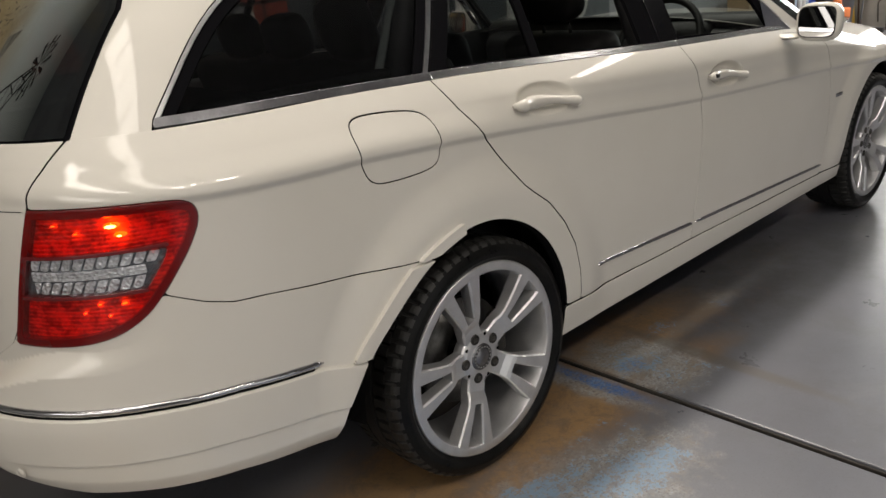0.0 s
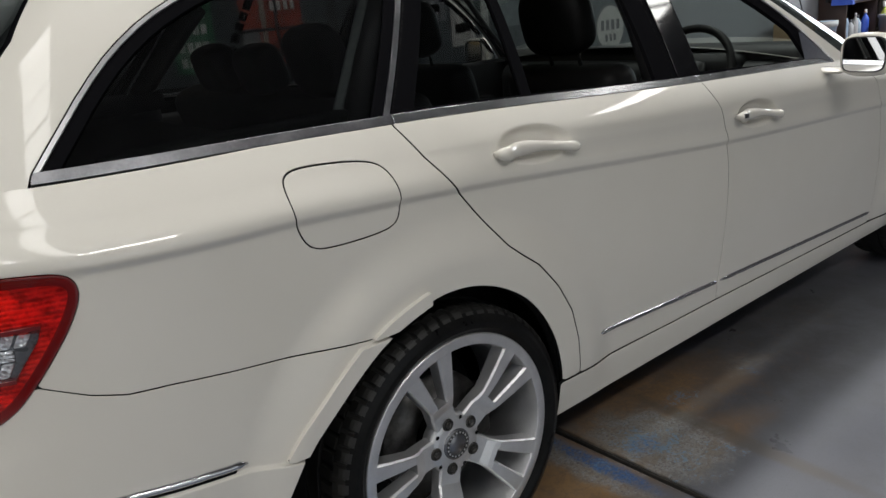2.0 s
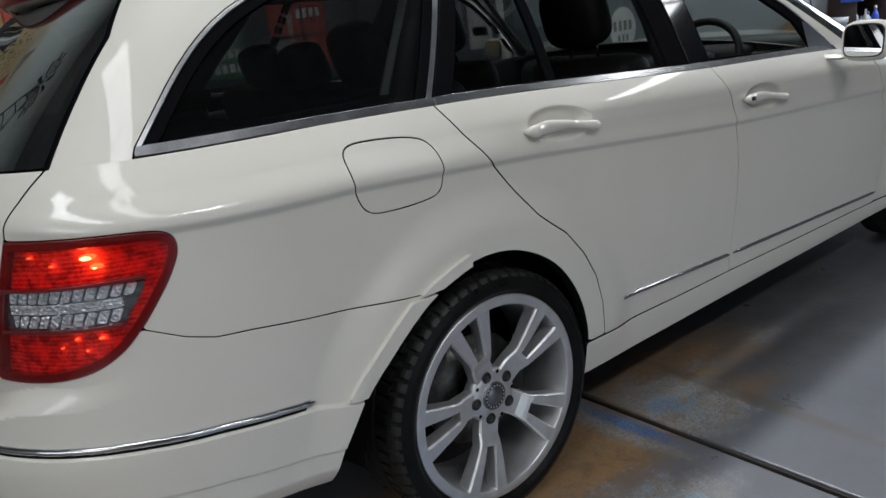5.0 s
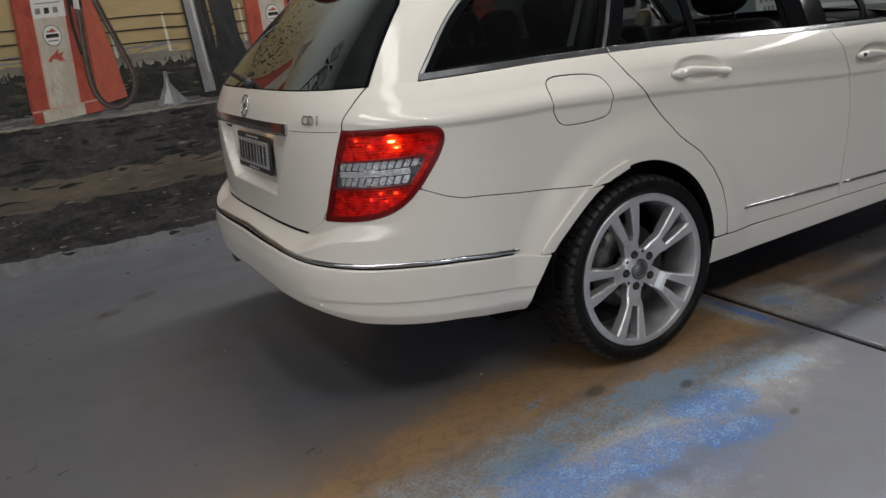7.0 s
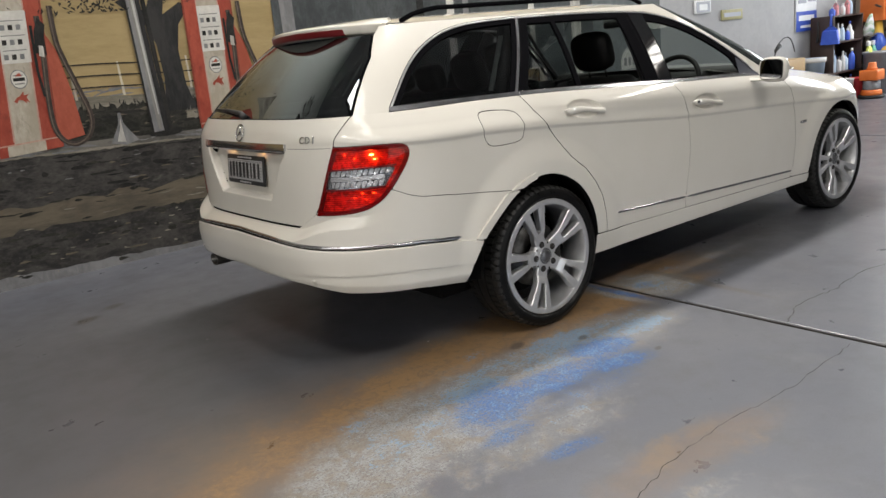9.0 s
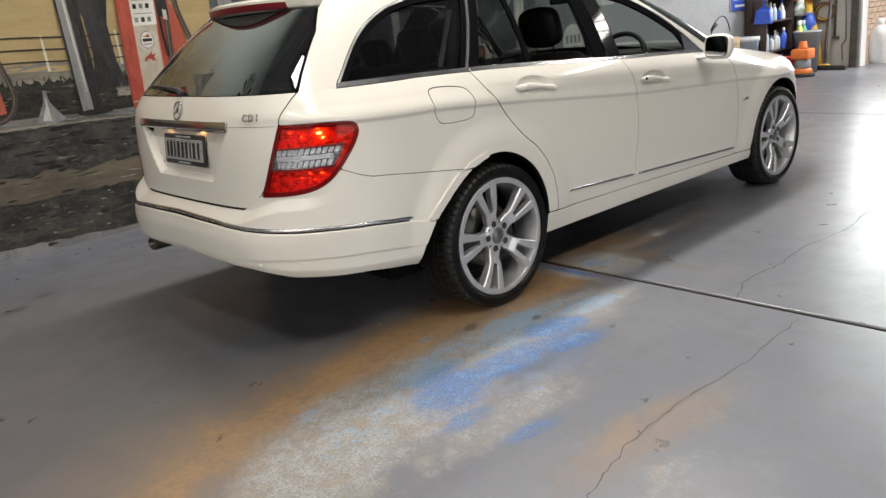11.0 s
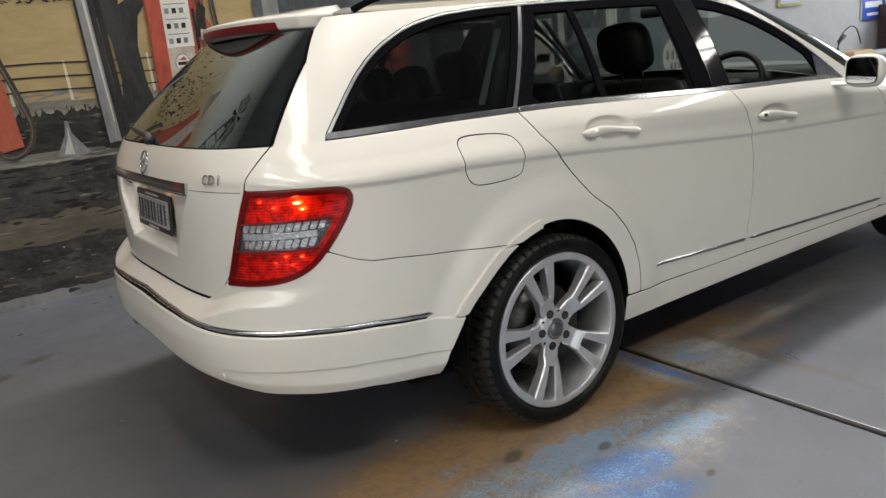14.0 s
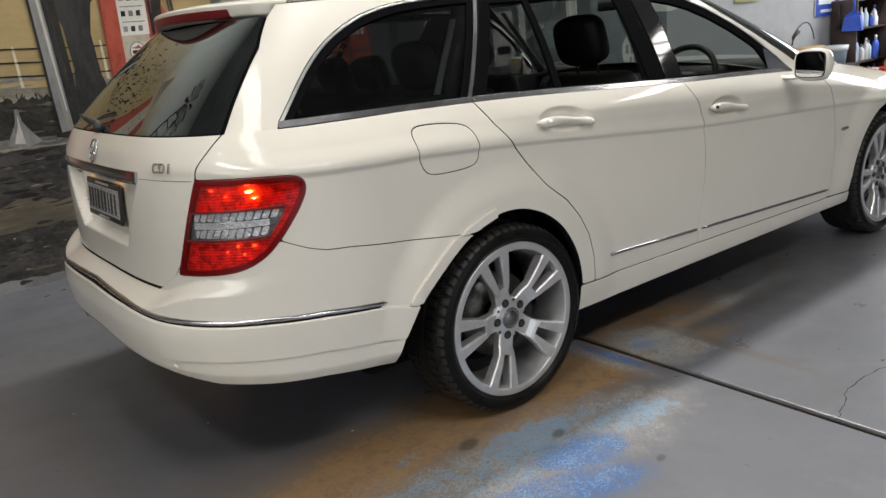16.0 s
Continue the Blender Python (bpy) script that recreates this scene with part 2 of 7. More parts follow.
def frame_of(surf, k, v):
    """Places and outward normals of a surface."""
    e = 2e-4
    p = np.stack(surf(k, v), -1)
    dk = np.stack(surf(np.minimum(k + e, 3), v), -1) - np.stack(surf(np.maximum(k - e, 0), v), -1)
    dv = np.stack(surf(k, np.minimum(v + e, 1)), -1) - np.stack(surf(k, np.maximum(v - e, 0)), -1)
    n = np.cross(dv, dk)
    n /= np.linalg.norm(n, axis=-1, keepdims=True) + 1e-12
    return p, n


def panel(name, surf, region, material, parent, label="", ks=(0, 3, 300), vs=(0, 1, 90), side=-1, thick=0.010, lift=0.0, both=False):
    """A sheet cut out of a surface where region(x, w, z) is positive, its edges turned in. side: -1 right, 1 left; both: across the middle."""
    ka, va = np.linspace(*ks[:2], int(ks[2])), np.linspace(*vs[:2], int(vs[2]))
    K, V = np.meshgrid(ka, va, indexing="ij")
    ev = lambda k, v: region(*surf(k, v))
    F = ev(K, V)
    F = np.where(np.abs(F) < 1e-9, 1e-9, F)
    n, m = F.shape
    pos = F > 0
    pk, pv = [K[pos]], [V[pos]]
    index = -np.ones((n, m), int)
    index[pos] = np.arange(pos.sum())
    count = int(pos.sum())
    cut = []
    for axis in (0, 1):
        a = (slice(None, -1), slice(None)) if axis == 0 else (slice(None), slice(None, -1))
        b = (slice(1, None), slice(None)) if axis == 0 else (slice(None), slice(1, None))
        hit = pos[a] != pos[b]
        k0, v0, k1, v1 = K[a][hit], V[a][hit], K[b][hit], V[b][hit]
        f0 = F[a][hit]
        lo, hi = np.zeros(len(f0)), np.ones(len(f0))
        for _ in range(11):
            t = (lo + hi) / 2
            f = ev(k0 + t * (k1 - k0), v0 + t * (v1 - v0))
            same = (f > 0) == (f0 > 0)
            lo, hi = np.where(same, t, lo), np.where(same, hi, t)
        t = (lo + hi) / 2
        idx = -np.ones(hit.shape, int)
        idx[hit] = count + np.arange(len(t))
        count += len(t)
        pk.append(k0 + t * (k1 - k0)), pv.append(v0 + t * (v1 - v0))
        cut.append(idx)
    pk, pv = np.concatenate(pk), np.concatenate(pv)
    faces = []
    full = pos[:-1, :-1] & pos[1:, :-1] & pos[1:, 1:] & pos[:-1, 1:]
    some = pos[:-1, :-1] | pos[1:, :-1] | pos[1:, 1:] | pos[:-1, 1:]
    ii, jj = np.nonzero(full)
    faces += np.stack([index[ii, jj], index[ii, jj + 1], index[ii + 1, jj + 1], index[ii + 1, jj]], -1).tolist()
    for i, j in zip(*np.nonzero(some & ~full)):
        ring = [(index[i, j], cut[1][i, j]), (index[i, j + 1], cut[0][i, j + 1]), (index[i + 1, j + 1], cut[1][i + 1, j]), (index[i + 1, j], cut[0][i, j])]
        poly = [x for pair in ring for x in pair if x >= 0]
        if len(poly) > 2:
            faces.append(poly)
    if not faces:
        return None
    P, N = frame_of(surf, pk, pv)
    P = P + lift * N
    edges = {}
    for f in faces:
        for a, b in zip(f, f[1:] + f[:1]):
            if (b, a) in edges:
                del edges[(b, a)]
            else:
                edges[(a, b)] = 1
    if both:
        edges = {e: 1 for e in edges if not (P[e[0]][1] < 1e-4 and P[e[1]][1] < 1e-4)}
    verts, norms, fs = [P], [N], list(faces)
    deep = [0] * len(fs)
    base = len(P)
    if edges and thick:
        ea = np.array(list(edges))
        pa, pb = P[ea[:, 0]], P[ea[:, 1]]
        na, nb = N[ea[:, 0]], N[ea[:, 1]]
        out = np.cross(pb - pa, (na + nb) / 2)
        out /= np.linalg.norm(out, axis=1, keepdims=True) + 1e-12
        # average the outward direction where edges meet
        acc = {}
        for (a, b), o in zip(ea.tolist(), out):
            acc[a] = acc.get(a, 0) + o
            acc[b] = acc.get(b, 0) + o
        uniq = list(acc)
        pos_of = {u: q for q, u in enumerate(uniq)}
        o = np.array([acc[u] for u in uniq])
        o /= np.linalg.norm(o, axis=1, keepdims=True) + 1e-12
        pu, nu = P[uniq], N[uniq]
        r = min(0.0012, thick * 0.3)
        rows = [(pu, nu), (pu + o * r * 0.7 - nu * r * 0.35, (nu + o) / 1.414), (pu + o * r - nu * r * 1.2, o), (pu + o * r - nu * thick, o)]
        c = len(uniq)
        for p, q in rows:
            verts.append(p), norms.append(q)
        for a, b in ea.tolist():
            qa, qb = pos_of[a], pos_of[b]
            for l in range(3):
                s0, s1 = base + l * c, base + (l + 1) * c
                fs.append([s0 + qb, s0 + qa, s1 + qa, s1 + qb])
                # deepest wall row is black, painting the gap's shade onto painted panels
                deep.append(1 if l == 2 else 0)
    Vt, Nt = np.concatenate(verts), np.concatenate(norms)

    def world_side(sd):
        A, B = Vt.copy(), Nt.copy()
        A[:, 1] *= sd
        B[:, 1] *= sd
        # rows run so that a right-hand sheet looks outwards
        return A, B, ([f[::-1] for f in fs] if sd < 0 else fs)
    if both:
        A, B, f1 = world_side(-1)
        C, D, f2 = world_side(1)
        Vt, Nt, fs = np.concatenate([A, C]), np.concatenate([B, D]), f1 + [[q + len(A) for q in f] for f in f2]
        deep = deep + deep
    else:
        Vt, Nt, fs = world_side(side)
    return raw(name, Vt, fs, material, parent, label, Nt, dark=deep if material is M["paint"] and 0 < thick < 0.012 else None)

# ---- the workshop: floor, walls, ceiling ----
WALL_Y = 2.62      # the painted wall beside the car
FRONT_X = 10.6     # the white wall ahead
BACK_X, SIDE_Y, CEIL = -7.0, -8.0, 5.4

M["floor"] = mat("painted_concrete", (0.12, 0.125, 0.14), 0.4)
_n = Nodes(M["floor"])
_big, _mid, _fine = _n.noise(0.7, 5, 0.6), _n.noise(4.0, 8, 0.65), _n.noise(60.0, 4, 0.7)
_grain = _n.noise(46.0, 8, 0.75)
_warp = _n.math("ADD", _n.math("MULTIPLY", _n.noise(3.2, 8, 0.7, 0.4), 0.6), _n.math("MULTIPLY", _n.noise(13.0, 8, 0.8, 0.8), 0.4))
_c = _n.mix(_n.span(_big, 0.3, 0.7), (0.117, 0.123, 0.147), (0.149, 0.153, 0.172))
_c = _n.mix(_n.span(_mid, 0.45, 0.75, 0.0, 0.45), _c, (0.095, 0.095, 0.099))
_c = _n.mix(_n.span(_n.noise(1.6, 9, 0.7, 1.2), 0.56, 0.70, 0.0, 0.35), _c, (0.185, 0.187, 0.192))
_c = _n.mix(_n.span(_n.noise(150.0, 3, 0.85), 0.54, 0.70, 0.0, 0.5), _c, (0.07, 0.07, 0.075))
_c = _n.mix(_n.span(_n.noise(34.0, 8, 0.8, 0.5), 0.58, 0.72, 0.0, 0.35), _c, (0.21, 0.215, 0.225))
# shade on the floor behind the car, painted in as a darker oval
_rear_shade = _n.spot(-2.6, 0.2, 2.4, 1.5, 10, 0.5, _warp, 0.4)
_c = _n.mix(_n.math("MULTIPLY", _rear_shade, 0.6), _c, (0.070, 0.067, 0.066))
_grit, _patch = _n.noise(120.0, 3, 0.8), _n.noise(9.0, 9, 0.78, 0.6)


def worn(mask, noise, push=1.5, lo=0.40, hi=0.62):
    """A mark eaten away by a noise, with crisp grainy edges."""
    return _n.span(_n.math("ADD", mask, _n.math("MULTIPLY", _n.math("SUBTRACT", noise, 0.5), push)), lo, hi)


def spots(rows, warp=0.5):
    """The strongest of several soft oval marks."""
    out = None
    for x, y, rx, ry, turn, k in rows:
        m = _n.math("MULTIPLY", _n.spot(x, y, rx, ry, turn, 0.55, _warp, warp), k)
        out = m if out is None else _n.math("MAXIMUM", out, m)
    return out


# oily grime trodden in along the car's flank plus painted sill shade, with flecks of rust
_tone = _n.noise(17.0, 9, 0.8, 0.7)
_grime_shade = spots(((1.35, -0.80, 0.95, 0.28, 4, 0.9), (2.3, -0.95, 0.9, 0.22, 0, 0.6), (1.0, -1.45, 0.6, 0.22, 8, 0.2)), 1.0)
_c = _n.mix(_n.math("MULTIPLY", _grime_shade, _n.span(_patch, 0.30, 0.62, 0.30, 0.80)), _c, (0.062, 0.058, 0.056))
_c = _n.mix(_n.math("MULTIPLY", worn(_n.math("MULTIPLY", _grime_shade, _n.span(_tone, 0.44, 0.62, 0.2, 0.9)), _grit, 1.8, 0.62, 0.95), 0.6), _c, (0.17, 0.105, 0.060))
# rusty brown wear along the car's flank
_o = spots(((-0.55, -0.80, 1.0, 0.19, 7, 1.0), (-1.42, -0.98, 0.55, 0.15, 16, 0.8), (0.34, -0.84, 0.42, 0.18, 0, 1.0), (0.85, -0.72, 0.40, 0.17, 4, 0.85), (1.16, -0.84, 0.2, 0.06, 0, 0.5), (0.86, -0.98, 0.25, 0.07, -10, 0.6), (-0.56, -2.02, 0.36, 0.10, -5, 0.45), (-0.1, -0.98, 0.4, 0.10, 8, 0.85)), 1.3)
_soft = spots(((-1.60, -1.05, 1.05, 0.46, 16, 0.85), (-0.30, -0.95, 0.8, 0.25, 4, 0.6), (-0.75, -0.74, 0.7, 0.22, 8, 0.7)), 0.45)
_c = _n.mix(_n.math("MULTIPLY", _soft, _n.span(_mid, 0.30, 0.65, 0.75, 0.45)), _c, (0.172, 0.127, 0.090))
_c = _n.mix(_n.math("MULTIPLY", _o, _n.span(_patch, 0.30, 0.62, 0.55, 0.88)), _c, (0.240, 0.150, 0.078))
_c = _n.mix(_n.math("MULTIPLY", worn(_n.math("MULTIPLY", _o, _n.span(_tone, 0.36, 0.60, 0.6, 1.0)), _grain, 1.2, 0.50, 1.00), 0.6), _c, (0.330, 0.198, 0.090))
_c = _n.mix(_n.math("MULTIPLY", _o, _n.span(_tone, 0.50, 0.34, 0.0, 0.35)), _c, (0.095, 0.072, 0.055))
_c = _n.mix(_n.math("MULTIPLY", _o, _n.span(_grit, 0.56, 0.68, 0.0, 0.35)), _c, (0.12, 0.082, 0.050))
# worn patch: bare grey-tan concrete, then light and deep blue paint left in its grain
_torn, _speck = _n.noise(15.0, 9, 0.72, 0.3), _n.noise(75.0, 5, 0.8, 0.4)
_cell = _n.voronoi(1.0, co=_n.mapped((95, 95, 95)))
_bare = spots(((-0.92, -1.22, 0.50, 0.28, 8, 1.0), (-1.30, -1.30, 0.40, 0.24, 14, 0.9), (-0.40, -1.16, 0.45, 0.20, -6, 0.95), (0.05, -1.16, 0.40, 0.20, -10, 0.75), (-0.75, -1.56, 0.45, 0.16, 6, 0.55), (0.74, -0.88, 0.17, 0.22, 0, 0.95), (0.50, -0.80, 0.06, 0.26, 0, 0.85), (1.33, -0.82, 0.12, 0.08, 0, 0.4), (-0.76, -2.2, 0.2, 0.08, 10, 0.4)), 1.0)
_bare = worn(_bare, _torn, 1.7, 0.20, 0.80)
_c = _n.mix(_n.math("MULTIPLY", _bare, _n.span(_tone, 0.34, 0.60, 0.30, 0.85)), _c, (0.270, 0.266, 0.262))
_c = _n.mix(_n.math("MULTIPLY", worn(_n.math("MULTIPLY", _bare, _n.span(_patch, 0.34, 0.60, 0.5, 1.0)), _speck, 3.0, 0.80, 1.15), 0.65), _c, (0.31, 0.325, 0.335))
_c = _n.mix(_n.math("MULTIPLY", _bare, _n.math("MULTIPLY", _n.span(_grit, 0.50, 0.36), 0.75)), _c, (0.072, 0.072, 0.074))
_c = _n.mix(_n.math("MULTIPLY", _n.math("MULTIPLY", _bare, _n.span(_patch, 0.52, 0.40)), 0.5), _c, (0.20, 0.155, 0.105))
_light = spots(((-1.10, -1.24, 0.32, 0.16, 10, 0.55), (-0.62, -1.06, 0.40, 0.10, 4, 0.65), (-0.12, -1.05, 0.26, 0.08, -4, 1.0), (0.20, -1.20, 0.20, 0.10, -12, 0.8), (0.26, -1.04, 0.18, 0.10, 0, 0.5), (-0.50, -0.87, 0.10, 0.05, 0, 0.6), (-0.72, -1.13, 0.18, 0.08, 0, 0.9), (-0.20, -1.16, 0.40, 0.12, -4, 0.7), (-1.20, -1.02, 0.12, 0.06, 10, 0.6), (0.72, -0.86, 0.12, 0.16, 0, 0.65), (0.98, -0.80, 0.12, 0.07, 0, 0.6), (1.33, -0.85, 0.10, 0.06, 0, 0.4), (0.75, -1.05, 0.18, 0.10, 0, 0.5), (1.07, -1.12, 0.20, 0.08, 0, 0.35), (-0.62, -1.50, 0.30, 0.12, 4, 0.45)), 0.9)
_light = worn(_light, _torn, 1.8, 0.16, 0.90)
_c = _n.mix(_n.math("MULTIPLY", worn(_light, _speck, 3.0, 0.62, 1.05), 0.75), _c, (0.155, 0.265, 0.390))
_blue = spots(((-0.74, -1.29, 0.21, 0.15, 14, 1.0), (-0.50, -1.30, 0.26, 0.10, -4, 1.0), (-0.28, -1.31, 0.22, 0.09, -4, 0.9), (-0.09, -1.24, 0.18, 0.10, -10, 1.0), (-0.17, -1.39, 0.17, 0.08, -16, 1.0), (-0.40, -1.46, 0.34, 0.10, 0, 0.5), (-0.86, -1.50, 0.14, 0.05, 0, 0.75), (-0.80, -1.72, 0.13, 0.045, -6, 0.75), (0.53, -0.84, 0.035, 0.22, 0, 0.9), (0.70, -0.86, 0.07, 0.05, 0, 0.6), (1.34, -0.87, 0.08, 0.04, 0, 0.35)), 1.0)
_blue = worn(_blue, _n.math("ADD", _n.math("MULTIPLY", _torn, 0.6), _n.math("MULTIPLY", _speck, 0.4)), 1.8, 0.10, 1.15)
_c = _n.mix(_n.math("MULTIPLY", _blue, _n.span(_patch, 0.34, 0.60, 0.30, 0.80)), _c, (0.046, 0.112, 0.255))
_c = _n.mix(_n.math("MULTIPLY", worn(_n.math("MULTIPLY", _blue, _n.span(_tone, 0.34, 0.60, 0.5, 1.0)), _speck, 2.6, 0.44, 1.1), 0.8), _c, (0.026, 0.105, 0.310))
_c = _n.mix(_n.math("MULTIPLY", worn(_n.math("MULTIPLY", _blue, _n.span(_torn, 0.40, 0.60, 0.5, 1.0)), _grit, 2.6, 0.76, 1.10), 0.45), _c, (0.19, 0.33, 0.50))
_c = _n.mix(_n.math("MULTIPLY", _blue, _n.span(_grit, 0.46, 0.34, 0.0, 0.6)), _c, (0.045, 0.060, 0.105))
# brown strip of old sealant beside the joint, rust round the crack
_strip = _n.math("MULTIPLY", _n.spot(0.895, -1.02, 0.030, 0.42, -3, 0.4, _warp, 0.15), 0.6)
_c = _n.mix(_strip, _c, (0.105, 0.088, 0.072))
_crust = worn(spots(((-0.64, -1.96, 0.16, 0.07, 20, 0.8), (-0.48, -1.94, 0.14, 0.05, -10, 0.6), (-0.40, -2.12, 0.12, 0.06, 0, 0.5)), 0.9), _torn, 1.6, 0.30, 1.0)
_c = _n.mix(_n.math("MULTIPLY", _crust, 0.7), _c, (0.215, 0.160, 0.110))
# two oil spots and a few pale flecks
for _x, _y, _r in ((-0.297, -0.935, 0.032), (-0.05, -1.10, 0.024), (0.05, -1.43, 0.016), (-1.55, 1.35, 0.06), (-1.35, 1.5, 0.05)):
    _c = _n.mix(_n.math("MULTIPLY", _n.spot(_x, _y, _r * 1.3, _r * 0.8, 20, 0.4, _warp, 0.4), 0.75), _c, (0.06, 0.052, 0.045))
for _x, _y, _r in ((-0.51, -0.562, 0.006), (-0.85, -0.1, 0.004), (-1.2, 0.4, 0.004)):
    _c = _n.mix(_n.spot(_x, _y, _r, _r, 0, 0.3), _c, (0.55, 0.54, 0.5))
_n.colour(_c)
_n.rough(_n.math("ADD", _n.span(_mid, 0.3, 0.7, 0.27, 0.38), _n.math("MULTIPLY", _bare, 0.25)))
_n.bump(_n.math("ADD", _n.math("ADD", _n.math("MULTIPLY", _grain, 0.5), _mid), _n.math("MULTIPLY", _n.math("MULTIPLY", _bare, _cell), -1.2)), 0.14, 0.004)

M["wall_white"] = varied("white_painted_wall", (0.74, 0.75, 0.76), (0.68, 0.69, 0.71), 0.6, 1.5, bump=0.05)
M["ceiling"] = varied("grey_ceiling", (0.25, 0.255, 0.26), (0.19, 0.195, 0.20), 0.8, 1.2)
# tones of unseen walls, chosen for their reflection in glass and paint
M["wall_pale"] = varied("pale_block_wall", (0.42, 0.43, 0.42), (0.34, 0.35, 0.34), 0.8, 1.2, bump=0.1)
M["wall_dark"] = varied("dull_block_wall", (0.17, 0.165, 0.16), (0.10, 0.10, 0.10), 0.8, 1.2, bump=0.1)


def slab(name, lo, hi, material, label, category="wall"):
    ob = part(name, box_bm(lo, hi), material, None, "", False)
    return tagged(ob, label, category, kind="structure")


# floor slabs lie with open joints between them
M["joint"] = varied("dirty_joint", (0.02, 0.02, 0.02), (0.05, 0.045, 0.04), 0.9, 20.0)
ground = tagged(new("ground"), "painted grey workshop concrete floor with joints and cracks", "floor", kind="structure")
JOINTS = (-7.2, -3.6, 0.592, 5.89, 11.0)
for _a, _b in zip(JOINTS, JOINTS[1:]):
    _s = part("floor_slab", box_bm((_a + 0.015, SIDE_Y, -0.12), (_b - 0.015, WALL_Y, 0.0), 0.006, 2), M["floor"], ground, "", False)
part("joint_filler", box_bm((-7.4, SIDE_Y, -0.2), (11.0, WALL_Y, -0.012)), M["joint"], ground, "dirty recessed joint filler", False)


part("joint_lip", box_bm((0.592 - 0.001, SIDE_Y, -0.02), (0.592 + 0.006, WALL_Y, -0.002)), varied("worn_joint_strip", (0.020, 0.018, 0.016), (0.045, 0.040, 0.034), 0.9, 9.0), ground, "worn strip in the joint", False)


def crack(name, pts, width, seed):
    """A thin wandering crack, as a dark sliver just above the slab."""
    rnd = random.Random(seed)
    path, drift = [], 0.0
    for (x0, y0), (x1, y1) in zip(pts, pts[1:]):
        for i in range(14):
            t = i / 14
            drift = 0.80 * drift + rnd.uniform(-0.007, 0.007)
            path.append((x0 + (x1 - x0) * t + rnd.uniform(-0.004, 0.004), y0 + (y1 - y0) * t + drift + rnd.uniform(-0.003, 0.003)))
    bm = bmesh.new()
    rows = []
    for i, (x, y) in enumerate(path):
        w = width * rnd.uniform(0.3, 1.3)
        rows.append((bm.verts.new((x, y - w, 0.0012)), bm.verts.new((x, y + w, 0.0012))))
    for a, b in zip(rows, rows[1:]):
        bm.faces.new((a[0], b[0], b[1], a[1]))
    return part(name, bm, M["joint"], ground, "thin wandering floor crack", False)


crack("floor_crack", [(0.58, -1.69), (0.82, -1.62), (1.13, -1.65), (1.45, -1.62), (1.81, -1.67), (2.38, -1.64), (3.2, -1.72)], 0.0022, 3)
crack("floor_crack", [(0.53, -1.99), (0.12, -2.03), (-0.29, -1.99), (-0.70, -2.0), (-1.02, -2.10), (-1.5, -2.2)], 0.0014, 4)

# wide high window added to the unseen back wall to hold the fill lamp
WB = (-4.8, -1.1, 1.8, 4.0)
slab("wall_back_a", (BACK_X - 0.2, SIDE_Y, 0), (BACK_X, WB[0], CEIL), M["wall_pale"], "pale grey block wall behind the car")
slab("wall_back_b", (BACK_X - 0.2, WB[1], 0), (BACK_X, WALL_Y + 0.2, CEIL), M["wall_pale"], "pale grey block wall behind the car")
slab("wall_back_c", (BACK_X - 0.2, WB[0], 0), (BACK_X, WB[1], WB[2]), M["wall_pale"], "pale grey block wall under the added high window")
slab("wall_back_d", (BACK_X - 0.2, WB[0], WB[3]), (BACK_X, WB[1], CEIL), M["wall_pale"], "pale grey block wall over the added high window")
added_window_back = tagged(new("added_window_back"), "steel-framed high window added to hold the back fill lamp", "window", kind="structure")
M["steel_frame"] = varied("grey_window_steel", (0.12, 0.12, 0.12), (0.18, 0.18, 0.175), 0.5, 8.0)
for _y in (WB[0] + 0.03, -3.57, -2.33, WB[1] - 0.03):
    part("frame_bar", box_bm((BACK_X - 0.06, _y - 0.03, WB[2]), (BACK_X + 0.02, _y + 0.03, WB[3]), 0.004), M["steel_frame"], added_window_back, "", False)
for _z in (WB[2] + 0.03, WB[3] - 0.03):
    part("frame_rail", box_bm((BACK_X - 0.07, WB[0], _z - 0.03), (BACK_X + 0.015, WB[1], _z + 0.03), 0.004), M["steel_frame"], added_window_back, "", False)
# unseen side wall, its opening placed to let the added fill lamp through
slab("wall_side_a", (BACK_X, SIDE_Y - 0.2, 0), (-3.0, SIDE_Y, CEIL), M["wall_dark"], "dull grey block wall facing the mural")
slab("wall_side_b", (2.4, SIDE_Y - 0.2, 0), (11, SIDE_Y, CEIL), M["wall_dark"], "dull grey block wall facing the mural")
slab("wall_side_c", (-3.0, SIDE_Y - 0.2, 3.4), (2.4, SIDE_Y, CEIL), M["wall_dark"], "dull grey wall over the added side opening")
slab("wall_front", (FRONT_X, 1.45, 0), (FRONT_X + 0.2, WALL_Y + 0.2, CEIL), M["wall_white"], "white painted wall ahead of the car")
# unseen wall kept dark so it throws less light on the front flank
slab("wall_front_b", (FRONT_X, SIDE_Y, 0), (FRONT_X + 0.2, -1.35, CEIL), M["wall_dark"], "unseen wall beyond the doorway, dark to dim the car's flank")
slab("wall_front_c", (FRONT_X, -1.35, 3.7), (FRONT_X + 0.2, 1.45, CEIL), M["wall_white"], "white painted wall over the doorway")
slab("wall_mural", (BACK_X, WALL_Y, 0), (FRONT_X, WALL_Y + 0.2, CEIL), M["wall_dark"], "wall carrying a painted roadside mural")
slab("ceiling", (BACK_X, SIDE_Y, CEIL), (FRONT_X, WALL_Y, CEIL + 0.2), M["ceiling"], "dark workshop ceiling", "ceiling")
